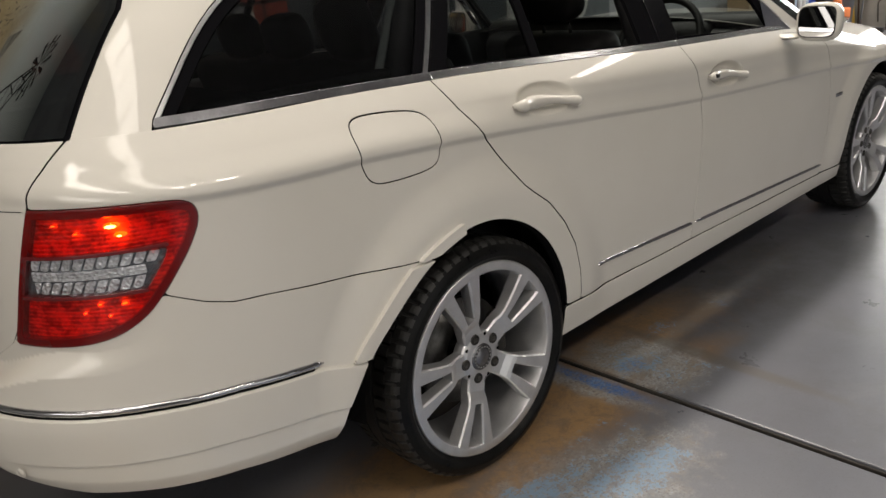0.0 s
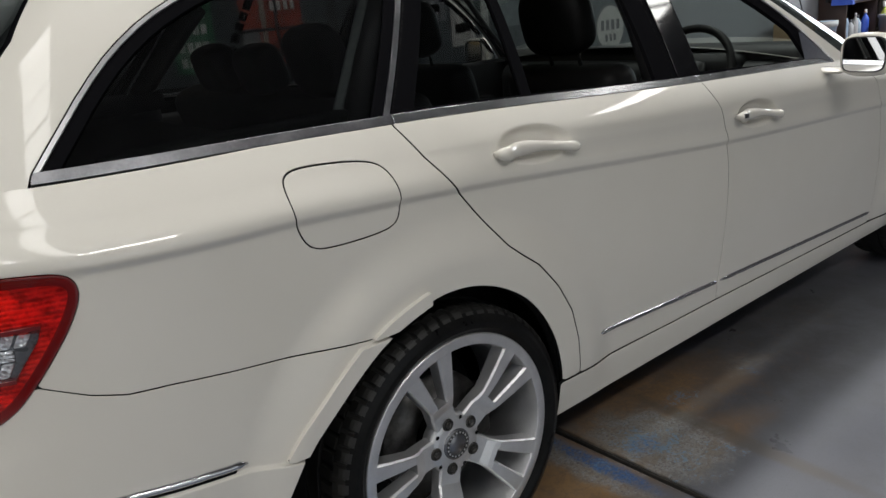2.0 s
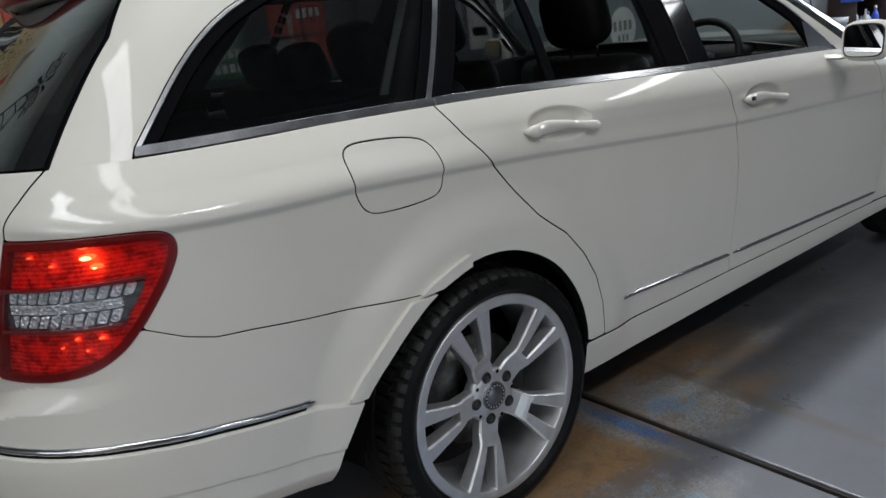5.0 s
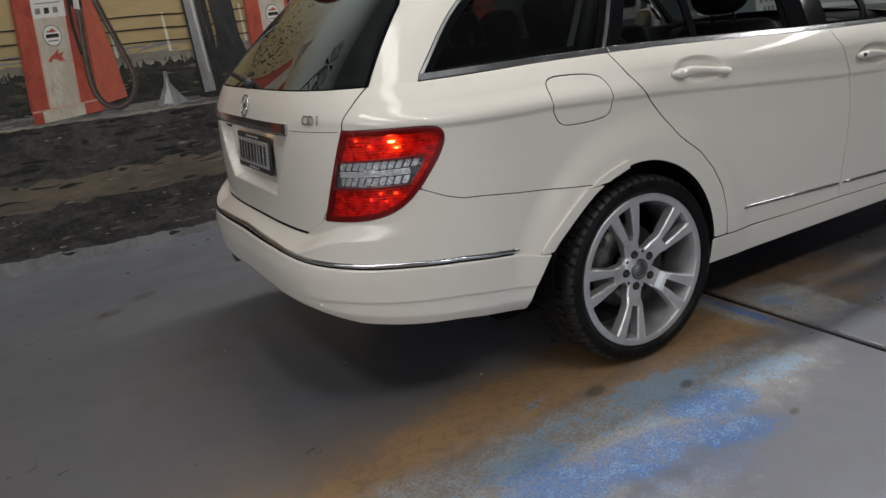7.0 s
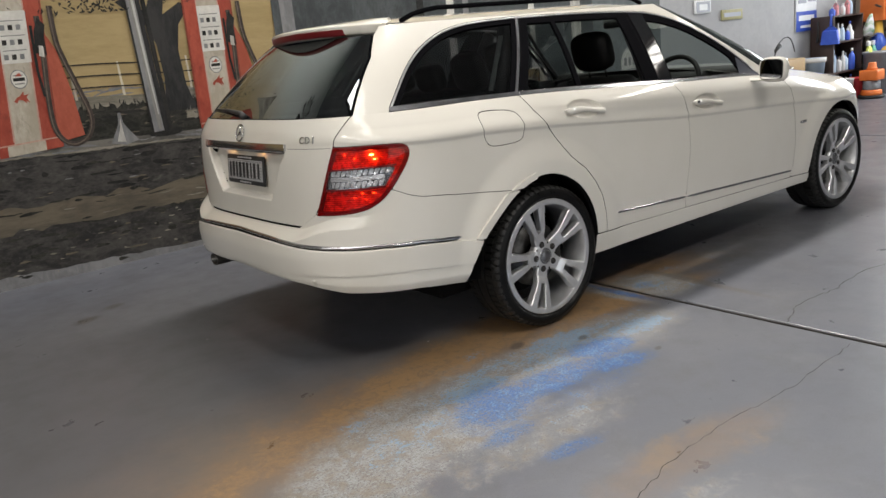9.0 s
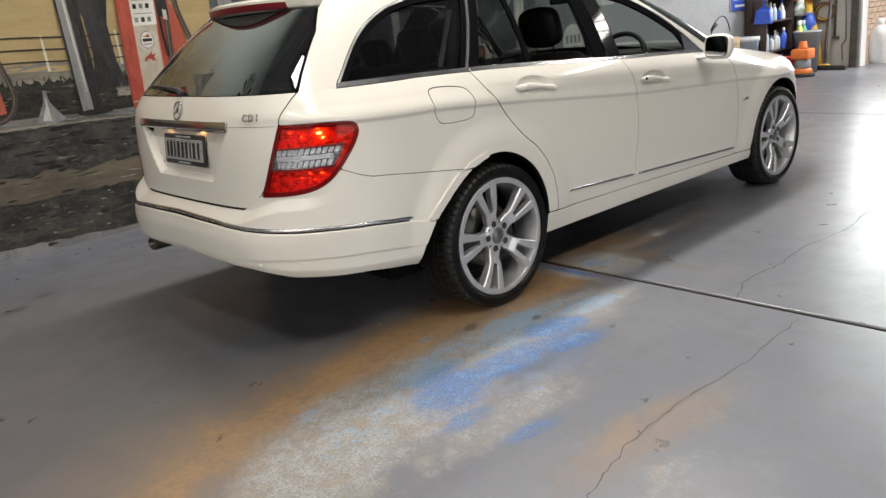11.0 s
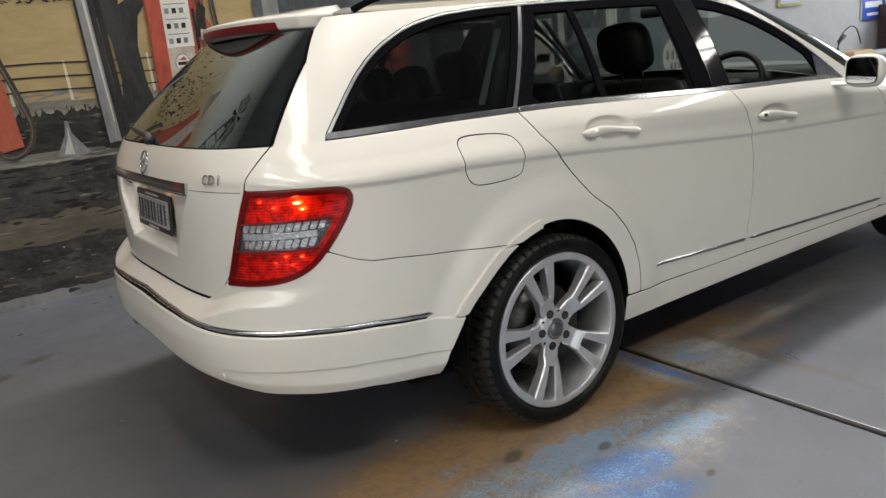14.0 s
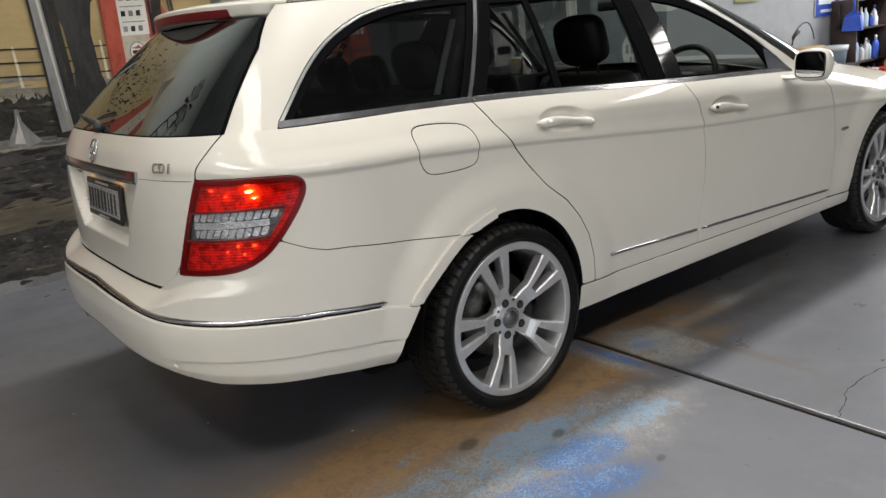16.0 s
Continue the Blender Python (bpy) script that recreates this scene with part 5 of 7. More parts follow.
part("top_cap", lathe([(0.0, 0.50), (0.046, 0.50), (0.052, 0.49), (0.056, 0.44), (0.070, 0.425), (0.074, 0.40), (0.0, 0.40)], 20), M["orange"], fp, "orange cap")
# broom, hoses and pipes on the end wall
bo = thing("broom", "black broom with yellow head plate leaning by the wall", "broom", at=(10.2, 1.80, 0.0))
part("broom_head", box_bm((-0.05, -0.30, 0.0), (0.03, 0.12, 0.07), 0.012), M["black_plastic"], bo)
part("head_plate", box_bm((-0.03, -0.05, 0.07), (0.02, 0.10, 0.09), 0.006), M["yellow_plastic"], bo)
part("stick", tube([(0.0, 0.0, 0.08), (0.18, 0.04, 0.7), (0.36, 0.08, 1.45)], 0.012, 8), M["grey_plastic"], bo)
hr = thing("hose_reel", "brown and yellow hoses coiled on the end wall", "hose")
for _k in range(3):
    part("hose_coil", tube([(FRONT_X - 0.05 - 0.02 * _k, 1.98 + (0.13 + 0.012 * _k) * math.cos(a), 0.86 + (0.115 + 0.01 * _k) * math.sin(a)) for a in np.linspace(0.2, 5.6, 26)], 0.016, 8), M["yellow_plastic" if _k == 1 else "hose"], hr)
part("hose_drop", tube([(FRONT_X - 0.06, 2.10, 0.86), (FRONT_X - 0.06, 2.14, 0.6), (FRONT_X - 0.06, 2.12, 0.35)], 0.016, 8), M["hose"], hr)
part("hose_drop", tube([(FRONT_X - 0.07, 1.93, 1.7), (FRONT_X - 0.06, 1.92, 0.9), (FRONT_X - 0.07, 1.96, 0.4), (FRONT_X - 0.08, 1.94, 0.08)], 0.012, 8), M["hose"], hr)
pp = thing("wall_pipe", "grey steel pipes fixed to the end wall", "pipe")
part("pipe", tube([(FRONT_X - 0.045, 1.83, 0.45), (FRONT_X - 0.045, 1.83, 2.8)], 0.018, 10), M["steel_post"], pp)
part("pipe_valve", box_bm((FRONT_X - 0.08, 1.76, 0.44), (FRONT_X - 0.03, 1.86, 0.48), 0.006), M["steel_post"], pp)
part("pipe", tube([(FRONT_X - 0.04, 1.70, 0.1), (FRONT_X - 0.04, 1.72, 0.35), (FRONT_X - 0.04, 1.66, 0.42), (FRONT_X - 0.04, 1.70, 1.4)], 0.007, 8), M["steel_post"], pp)
# ---- the car's outer form: smooth sections along its length ----
XS, XF = -0.35, 2.72          # where the rear and front corners begin
def lerp(x, xs, ys):
    """Smooth (monotone cubic) curve through the given knots."""
    xs, ys = np.asarray(xs, float), np.asarray(ys, float)
    h, d = np.diff(xs), np.diff(ys) / np.diff(xs)
    m = np.zeros(len(xs))
    m[0], m[-1] = d[0], d[-1]
    for i in range(1, len(xs) - 1):
        if d[i - 1] * d[i] > 0:
            w1, w2 = 2 * h[i] + h[i - 1], h[i] + 2 * h[i - 1]
            m[i] = (w1 + w2) / (w1 / d[i - 1] + w2 / d[i])
    x = np.clip(np.asarray(x, float), xs[0], xs[-1])
    i = np.clip(np.searchsorted(xs, x) - 1, 0, len(xs) - 2)
    t = (x - xs[i]) / h[i]
    return ((2 * t**3 - 3 * t**2 + 1) * ys[i] + (t**3 - 2 * t**2 + t) * h[i] * m[i]
            + (3 * t**2 - 2 * t**3) * ys[i + 1] + (t**3 - t**2) * h[i] * m[i + 1])
def ramp(x, a, b):
    t = np.clip((np.asarray(x, float) - a) / (b - a), 0, 1)
    return t * t * (3 - 2 * t)
def belt_z(x):
    return lerp(x, (-1.0, -0.70, -0.04, 0.97, 1.7, 1.95, 2.2, 2.5, 2.9, 3.2, 3.5), (1.088, 1.085, 1.070, 1.015, 0.978, 0.960, 0.928, 0.876, 0.795, 0.735, 0.68))
def crease_z(x):
    return lerp(x, (-1.0, -0.70, -0.64, -0.54, -0.26, 0.1, 0.51, 1.09, 2.2, 2.8, 3.5), (1.012, 1.000, 0.982, 0.970, 0.951, 0.926, 0.889, 0.838, 0.775, 0.73, 0.655))
def belt_w(x):
    return lerp(x, (-0.7, -0.35, -0.04, 0.97, 1.9, 2.8, 3.5), (0.80, 0.80, 0.812, 0.848, 0.835, 0.80, 0.74))
VK = (0.0, 0.10, 0.20, 0.34, 0.56, 0.74, 0.785, 0.90, 1.0)
def side_z(x, v):
    zc, zb = crease_z(x), belt_z(x)
    keys = [0.15 + 0 * zc, 0.20 + 0 * zc, 0.28 + 0 * zc, 0.42 + 0 * zc, 0.63 + 0 * zc, zc - 0.019, zc, zc + 0.55 * (zb - zc), zb]
    v = np.asarray(v, float)
    i = np.clip(np.searchsorted(VK, v) - 1, 0, len(VK) - 2)
    ka = np.array(VK)
    t = (v - ka[i]) / (ka[i + 1] - ka[i])
    st = np.stack(np.broadcast_arrays(*keys))
    lo = np.take_along_axis(st, i[None], 0)[0]
    hi = np.take_along_axis(st, i[None] + 1, 0)[0]
    return lo + t * (hi - lo)
def side_w(x, v):
    wb = belt_w(x)
    base = lerp(v, VK, (0.79, 0.838, 0.862, 0.872, 0.8795, 0.8782, 0.8850, 0.844, 0.80))
    pull = ramp(v, 0.785, 1.0)
    w = base + pull * (wb - 0.80) + 0.019 * ramp(x, -0.15, 0.50) * np.clip(1.02 - np.sqrt(((v - 0.905) / 0.095) ** 2 + 0.04), 0, 1) * ramp(v, 0.785, 0.875)
    return w - 0.05 * ramp(x, 2.5, 3.6) - 0.006 * ramp(-x, 0.2, 1.0)
REAR_Z = (0.15, 0.20, 0.27, 0.35, 0.45, 0.53, 0.60, 0.70, 0.80, 0.90, 0.975, 1.03, 1.09)
REAR_X = (-0.90, -0.98, -1.015, -1.035, -1.05, -1.055, -1.045, -1.04, -1.04, -1.035, -1.025, -1.01, -0.985)
FRONT_Z = (0.15, 0.25, 0.45, 0.60, 0.75, 0.90, 1.0)
FRONT_X = (3.40, 3.50, 3.54, 3.53, 3.47, 3.36, 3.2)
NEXP = 3.6
FLARE = 0.560       # where the wheel arches begin to swell out of the flank
TRIM_Z = lambda q: np.interp(q, (-1.12, -0.77, -0.39, -0.24, -0.027, 0.168, 0.37, 0.494, 0.6), (0.611, 0.604, 0.583, 0.577, 0.572, 0.562, 0.540, 0.516, 0.50))
SKIRT_Z = lambda q: np.interp(q, (-1.1, -0.5, -0.28, 0.13, 0.41), (0.462, 0.440, 0.420, 0.398, 0.375))
def arch_bulge(x, z):
    out = 0
    for cx in (0.0, 2.76):
        r = np.hypot(x - cx, z - 0.325)
        out = out + 0.019 * (1 - ramp(r, 0.440, FLARE)) * ramp(z, 0.22, 0.42) * ramp(r, 0.20, 0.30)
    return out
def lower(k, v):
    """Point of the lower body: k 0..1 round the rear corner, 1..2 along the side, 2..3 round the front corner."""
    k, v = np.broadcast_arrays(np.asarray(k, float), np.asarray(v, float))
    xs = np.where(k < 1, XS, np.where(k > 2, XF, XS + (k - 1) * (XF - XS)))
    zz = side_z(np.where(k < 1, xs + (-0.7 - xs) * ramp(1 - k, 0, 0.6), xs), v)
    ww = side_w(xs, v)
    a_r = XS - lerp(zz, REAR_Z, REAR_X)
    a_f = lerp(zz, FRONT_Z, FRONT_X) - XF
    ph = np.where(k < 1, k, 3 - k) * np.pi / 2
    ph = np.clip(ph, 0, np.pi / 2)
    a = np.where(k < 1, a_r, a_f)
    n = np.where(k < 1, NEXP, 2.6)
    c, s = np.cos(ph), np.sin(ph)
    # even spacing round the corner
    c, s = c * a, s * ww
    r = (np.abs(c / a) ** n + np.abs(s / ww) ** n) ** (-1 / n)
    x = np.where(k < 1, XS - r * c, np.where(k > 2, XF + r * c, xs))
    w = np.where((k < 1) | (k > 2), r * s, ww)
    # the bumper stands proud of the tailgate and fades into the flank
    top = 0.645 + 0.055 * ramp(w, 0.45, 0.70) + 0.045 * ramp(w, 0.76, 0.87)
    fall = np.clip((zz - top + 0.046) / 0.043, 0, 1)
    fall = fall + 0.10 * np.sin(2 * np.pi * fall) / (-np.pi)
    proud = 0.060 * (1 - fall) * (1 - ramp(w, 0.52, 0.88)) * ramp(zz, 0.16, 0.34)
    x = x - np.where(k < 1, proud, 0)
    w = w + arch_bulge(x, zz) * ramp(w, 0.7, 0.84)
    # the bumper steps out under its bright strip and tucks in along its foot
    back = np.where(k < 1, 1.0, 1 - ramp(x, -0.30, -0.10))
    step = 0.009 * (1 - ramp(zz - TRIM_Z(x + w) + 0.013, -0.004, 0.004)) * ramp(zz, 0.30, 0.36) * back
    under = np.maximum(SKIRT_Z(x + w) - zz, 0)
    tuck = 0.50 * under * under / (under + 0.014) * back
    flank = ramp(w, 0.50, 0.86)
    x, w = x - (step - tuck) * np.where(k < 1, 1 - flank, 0), w + (step - tuck) * flank
    # hollow round the number plate
    wide = 0.262 + (zz - 0.748) / 0.21 * 0.145
    hollow = ramp(wide - w, -0.004, 0.010) * ramp(zz, 0.744, 0.762) * (1 - ramp(zz, 0.955, 0.962))
    x = x + np.where(k < 1, 0.040 * hollow, 0)
    # finger hollows behind the door handles
    for cx, cz in ((0.297, 0.972), (1.256, 0.890)):
        d = ((x - cx) / 0.120) ** 2 + ((zz - cz + 0.08 * (x - cx)) / 0.045) ** 2
        w = w - np.where(w > 0.6, 0.021 * ramp(1 - d, 0, 0.75), 0)
    return x, w, zz
TOP_Z = 1.425
def upper(k, v):
    """Point of the greenhouse, belt to roof edge."""
    k, v = np.broadcast_arrays(np.asarray(k, float), np.asarray(v, float))
    xs0 = -0.35 + 0.10 * v
    xf0 = 1.92 - 0.74 * v
    xs = np.where(k < 1, xs0, np.where(k > 2, xf0, xs0 + (k - 1) * (xf0 - xs0)))
    zb = belt_z(np.where(k < 1, xs + (-0.7 - xs) * ramp(1 - k, 0, 0.6), xs))
    zz = zb + v * (TOP_Z - zb)
    wb = belt_w(xs) - 0.004
    ww = wb + (0.562 - wb) * (0.80 * v + 0.20 * v ** 2.4)
    a_r = xs0 - (-0.985 + 0.385 * v - 0.02 * np.sin(np.pi * v))
    a_f = (2.42 - 1.00 * v) - xf0
    ph = np.clip(np.where(k < 1, k, 3 - k) * np.pi / 2, 0, np.pi / 2)
    a = np.where(k < 1, a_r, a_f)
    n = np.where(k < 1, NEXP, 3.2)
    c, s = np.cos(ph) * a, np.sin(ph) * ww
    r = (np.abs(c / a) ** n + np.abs(s / ww) ** n) ** (-1 / n)
    x = np.where(k < 1, xs0 - r * c, np.where(k > 2, xf0 + r * c, xs))
    w = np.where((k < 1) | (k > 2), r * s, ww)
    return x, w, zz
def roof_form(k, v):
    """Point of the roof skin: v 0 at the edge, 1 on the middle line."""
    k, v = np.broadcast_arrays(np.asarray(k, float), np.asarray(v, float))
    x, w, z = upper(k, 1.0 + 0 * v)
    f = 1 - v
    ends = ramp(x, -0.62, -0.22) * ramp(-x, -1.44, -0.95)
    zz = TOP_Z + 0.046 * (1 - np.clip(w * f / 0.565, 0, 1) ** 2.6) * ends
    return x, w * f, zz

# ---- the estate car: its panels are cut from one smooth form ----
car = thing("estate_car", "cream white estate car with silver multi-spoke wheels on the workshop floor", "car")
GAP = 0.0030
SILL = ((0.2, 0.368), (0.40, 0.361), (0.84, 0.348), (1.06, 0.344), (1.48, 0.331), (2.27, 0.309), (2.6, 0.30))
CD = [(-0.068, 1.14), (-0.049, 1.07), (-0.012, 1.002), (0.045, 0.925), (0.118, 0.832), (0.172, 0.768), (0.215, 0.733), (0.262, 0.698), (0.322, 0.627), (0.368, 0.548), (0.392, 0.463), (0.400, 0.38), (0.402, 0.30)]
BC = [(1.062, 0.30), (1.068, 0.40), (1.080, 0.481), (1.098, 0.60), (1.108, 0.693), (1.106, 0.77), (1.090, 0.85), (1.058, 0.92), (1.022, 0.98), (0.995, 1.04), (0.985, 1.14)]
AF = [(2.15, 0.28), (2.19, 0.40), (2.20, 0.55), (2.185, 0.72), (2.14, 0.86), (2.06, 0.94), (1.98, 0.99), (1.95, 1.14)]
sill_z = lambda x: np.interp(x, [p[0] for p in SILL], [p[1] for p in SILL])
ARCH = inside(rounded([(0.336, 0.10), (0.336, 0.301), (0.330, 0.40), (0.306, 0.50), (0.242, 0.603), (0.165, 0.667), (0.07, 0.708), (-0.02, 0.718), (-0.09, 0.706), (-0.19, 0.674), (-0.266, 0.623), (-0.335, 0.566), (-0.389, 0.520), (-0.435, 0.452), (-0.467, 0.402), (-0.492, 0.332), (-0.495, 0.10)], 2))


def arch_rear(x, z):
    """Distance outside the rear wheel opening."""
    return -ARCH(x, z)


arch_front = lambda x, z: np.hypot(x - 2.76, z - 0.325) - 0.388
DOOR_R = inside(CD + BC)
DOOR_F = inside([(x, z) for x, z in BC[::-1]] + AF)
SEAM = [(-0.786, 0.79), (-0.72, 0.758), (-0.669, 0.742), (-0.60, 0.735), (-0.487, 0.718), (-0.289, 0.693), (-0.196, 0.681), (0.1, 0.66)]
FUEL = inside(rounded([(-0.335, 1.000), (-0.322, 1.030), (-0.270, 1.034), (-0.150, 1.022), (-0.108, 1.000), (-0.098, 0.945), (-0.108, 0.893), (-0.150, 0.882), (-0.255, 0.882), (-0.310, 0.890), (-0.332, 0.935)], 2))
LAMP = inside(rounded([(-0.262, 0.975), (-0.262, 0.975), (-0.046, 0.972), (0.085, 0.968), (0.140, 0.960), (0.158, 0.930), (0.128, 0.88), (0.086, 0.835), (0.040, 0.792), (-0.010, 0.755), (-0.085, 0.725), (-0.180, 0.710), (-0.300, 0.704), (-0.420, 0.702), (-0.420, 0.702), (-0.362, 0.80), (-0.312, 0.89)], 2))
CLEAR = inside([(-0.304, 0.886), (-0.10, 0.887), (0.072, 0.880), (0.062, 0.862), (0.020, 0.822), (0.006, 0.810), (-0.15, 0.808), (-0.342, 0.808)])
HATCH_Z = (0.60, 0.646, 0.70, 0.73, 0.80, 0.89, 0.975, 1.042, 1.085, 1.20, 1.30, 1.39, 1.46)
HATCH_W = (0.45, 0.462, 0.560, 0.585, 0.625, 0.652, 0.676, 0.688, 0.690, 0.632, 0.578, 0.500, 0.46)
hatch_w = lambda z: np.interp(z, HATCH_Z, HATCH_W)
BUMP_LOW = lambda x, w: np.interp(x + w, (-1.1, -0.71, -0.53, -0.41, -0.29, -0.07, 0.13, 0.37, 0.45), (0.440, 0.434, 0.424, 0.405, 0.386, 0.374, 0.366, 0.334, 0.328))


def r_quarter(x, w, z):
    seam = z - np.interp(x, [p[0] for p in SEAM], [p[1] for p in SEAM])
    seam = np.where(x > -0.17, 0.2, seam)
    d = np.minimum(-DOOR_R(x, z), seam)
    d = np.minimum(d, np.where(x > 0.2, z - sill_z(x), 1))
    d = np.minimum(d, arch_rear(x, z))
    d = np.minimum(d, -LAMP(x + w, z))
    d = np.minimum(d, w - hatch_w(z))
    d = np.minimum(d, -FUEL(x, z))
    d = np.where(x > 0.42, -1, d)
    d = np.where((x + w < -0.1) & (z < 0.9), -1, d)
    return d - GAP


def r_bumper(x, w, z):
    seam = np.interp(x, [p[0] for p in SEAM], [p[1] for p in SEAM]) - z
    d = np.where(x > -0.786, seam, 0.80 - z)
    d = np.minimum(d, -np.minimum(hatch_w(z) - w, z - 0.6445))
    d = np.minimum(d, arch_rear(x, z))
    d = np.minimum(d, -LAMP(x + w, z))
    return np.where(x > -0.02, -1, d) - 0.0020


LOW_LINE = lambda x, w: np.interp(x + w, (-1.1, -0.40, -0.25, 0.0, 0.15, 0.43), (0.466, 0.464, 0.460, 0.454, 0.448, 0.415))


def r_bumper_top(x, w, z):
    return np.minimum(r_bumper(x, w, z), z - LOW_LINE(x, w) - 0.0012)


def r_bumper_low(x, w, z):
    return np.minimum(np.minimum(r_bumper(x, w, z), LOW_LINE(x, w) - 0.0012 - z), z - BUMP_LOW(x, w))


def r_rear_door(x, w, z):
    return np.minimum(np.minimum(DOOR_R(x, z), z - sill_z(x) + 0.001), arch_rear(x, z) - 0.012) - np.where(x > 0.7, 0.0024, GAP)


def r_front_door(x, w, z):
    return np.minimum(DOOR_F(x, z), z - sill_z(x) + 0.001) - 0.0024


def r_fender(x, w, z):
    d = np.minimum(-DOOR_F(x, z), arch_front(x, z))
    d = np.minimum(d, z - np.where(x < 2.76, sill_z(x), np.interp(x, (2.9, 3.1, 3.3), (0.60, 0.66, 0.70))))
    return np.where(x < 1.9, -1, d) - GAP


def r_front_bumper(x, w, z):
    d = np.minimum(arch_front(x, z), np.interp(x, (2.9, 3.1, 3.3), (0.60, 0.66, 0.70)) - z)
    return np.where(x < 2.8, -1, np.minimum(d, z - 0.2)) - GAP


def r_sill(x, w, z):
    d = np.minimum(sill_z(x) - z + 0.0015, z - np.interp(x, (0.3, 1.3, 2.3), (0.263, 0.257, 0.248)))
    d = np.minimum(d, np.minimum(arch_rear(x, z) + 0.012, arch_front(x, z)))
    return np.where((x < 0.1) | (x > 2.7), -1, d) - GAP


r_hatch = lambda x, w, z: np.minimum(np.minimum(hatch_w(z) - w, z - 0.6515), 0.5 - x) - GAP

REAR = (0.0, 1.3, 190)
for _sd in (-1, 1):
    fine = _sd < 0
    q = (lambda n: n if fine else n // 3)
    vs = (0, 1, q(130))
    quarter = panel("rear_quarter_panel", lower, r_quarter, M["paint"], car, ks=(0.3, 1.32, q(190)), vs=(0.2, 1, q(150)), side=_sd)
    rear_door = panel("rear_door", lower, r_rear_door, M["paint"], car, ks=(1.0, 1.55, q(270)), vs=(0, 1, q(270)), side=_sd)
    front_door = panel("front_door", lower, r_front_door, M["paint"], car, ks=(1.38, 1.9, q(270)), vs=(0, 1, q(270)), side=_sd)
    if fine:
        rear_door_r, front_door_r = rear_door, front_door
    panel("front_fender", lower, r_fender, M["paint"], car, ks=(1.7, 2.8, q(140)), vs=vs, side=_sd)
    panel("sill_panel", lower, r_sill, M["paint"], car, ks=(1.1, 2.05, q(150)), vs=(0, 0.34, q(50)), side=_sd, lift=0.005)
    panel("fuel_flap", lower, lambda x, w, z: FUEL(x, z) - 0.0022, M["paint"], car, ks=(0.95, 1.13, 60), vs=(0.6, 1, 80), side=_sd) if fine else None
bumper = panel("rear_bumper", lower, r_bumper_top, M["paint"], car, ks=(0, 1.15, 240), vs=(0.28, 0.8, 230), both=True)
panel("bumper_skirt", lower, r_bumper_low, M["paint"], bumper, ks=(0, 1.15, 190), vs=(0, 0.5, 110), both=True, lift=-0.004)
panel("front_bumper", lower, r_front_bumper, M["paint"], car, ks=(2.0, 3, 60), vs=(0, 0.7, 40), both=True)
tailgate = panel("tailgate", lower, r_hatch, M["paint"], car, ks=(0, 0.9, 200), vs=(0.5, 1, 170), both=True)
# black shell behind the panel gaps, its colour standing in for their shade
panel("inner_shell", lower, lambda x, w, z: np.minimum(np.minimum(arch_rear(x, z) - 0.002, arch_front(x, z) - 0.002), z - np.where(x < -0.3, BUMP_LOW(x, w) + 0.02, 0.25)), M["under"], car, ks=(0, 3, 160), vs=(0, 1, 60), lift=-0.015, thick=0.02, both=True)

# ---- greenhouse ----
DLO = rounded([(-0.718, 1.086), (-0.66, 1.145), (-0.586, 1.218), (-0.52, 1.272), (-0.444, 1.319), (-0.36, 1.355), (-0.292, 1.377), (-0.19, 1.398), (-0.093, 1.408), (0.05, 1.414), (0.2, 1.416), (0.6, 1.412), (0.95, 1.402), (1.17, 1.382), (1.37, 1.325), (1.60, 1.195), (1.80, 1.035), (1.88, 0.955), (1.88, 0.93), (0.97, 1.0), (0.0, 1.062), (-0.70, 1.075)], 1)
S_DLO = inside(DLO)
belt_edge = lambda x: belt_z(x) + 0.001
def beyond(x0, z0, x1, z1):
    """Distance ahead of a slanting line."""
    l = math.hypot(x1 - x0, z1 - z0)
    return lambda x, z: ((x - x0) * (z1 - z0) - (z - z0) * (x1 - x0)) / l


EDGE_D, EDGE_C0, EDGE_C1 = beyond(-0.085, 1.09, 0.150, 1.40), beyond(0.012, 1.08, 0.250, 1.40), beyond(0.330, 1.08, 0.402, 1.40)
EDGE_B0, EDGE_B1, EDGE_A = beyond(0.358, 1.08, 0.428, 1.40), beyond(0.822, 1.05, 0.882, 1.38), beyond(1.028, 1.02, 1.100, 1.38)
EDGE_M = beyond(1.70, 0.98, 1.64, 1.12)
EDGE_FAR = beyond(1.86, 0.96, 1.78, 1.12)
over = lambda x, z, h: z - belt_edge(x) - h
G_D = lambda x, z: np.minimum(np.minimum(S_DLO(x, z) - 0.026, -EDGE_D(x, z)), over(x, z, 0.018))
G_C = lambda x, z: np.minimum(np.minimum(S_DLO(x, z) - 0.034, np.minimum(EDGE_C0(x, z), -EDGE_C1(x, z))), over(x, z, 0.022))
G_B = lambda x, z: np.minimum(np.minimum(S_DLO(x, z) - 0.034, np.minimum(EDGE_B0(x, z), -EDGE_B1(x, z))), over(x, z, 0.022))
G_A = lambda x, z: np.minimum(np.minimum(S_DLO(x, z) - 0.046, np.minimum(EDGE_A(x, z), -EDGE_M(x, z))), over(x, z, 0.020))
G_A_FAR = lambda x, z: np.minimum(np.minimum(S_DLO(x, z) - 0.022, np.minimum(EDGE_A(x, z), -EDGE_FAR(x, z))), over(x, z, 0.020))
pillar_x = lambda z: 1.998 - 1.591 * (z - 0.96)      # forward edge of the painted front pillar
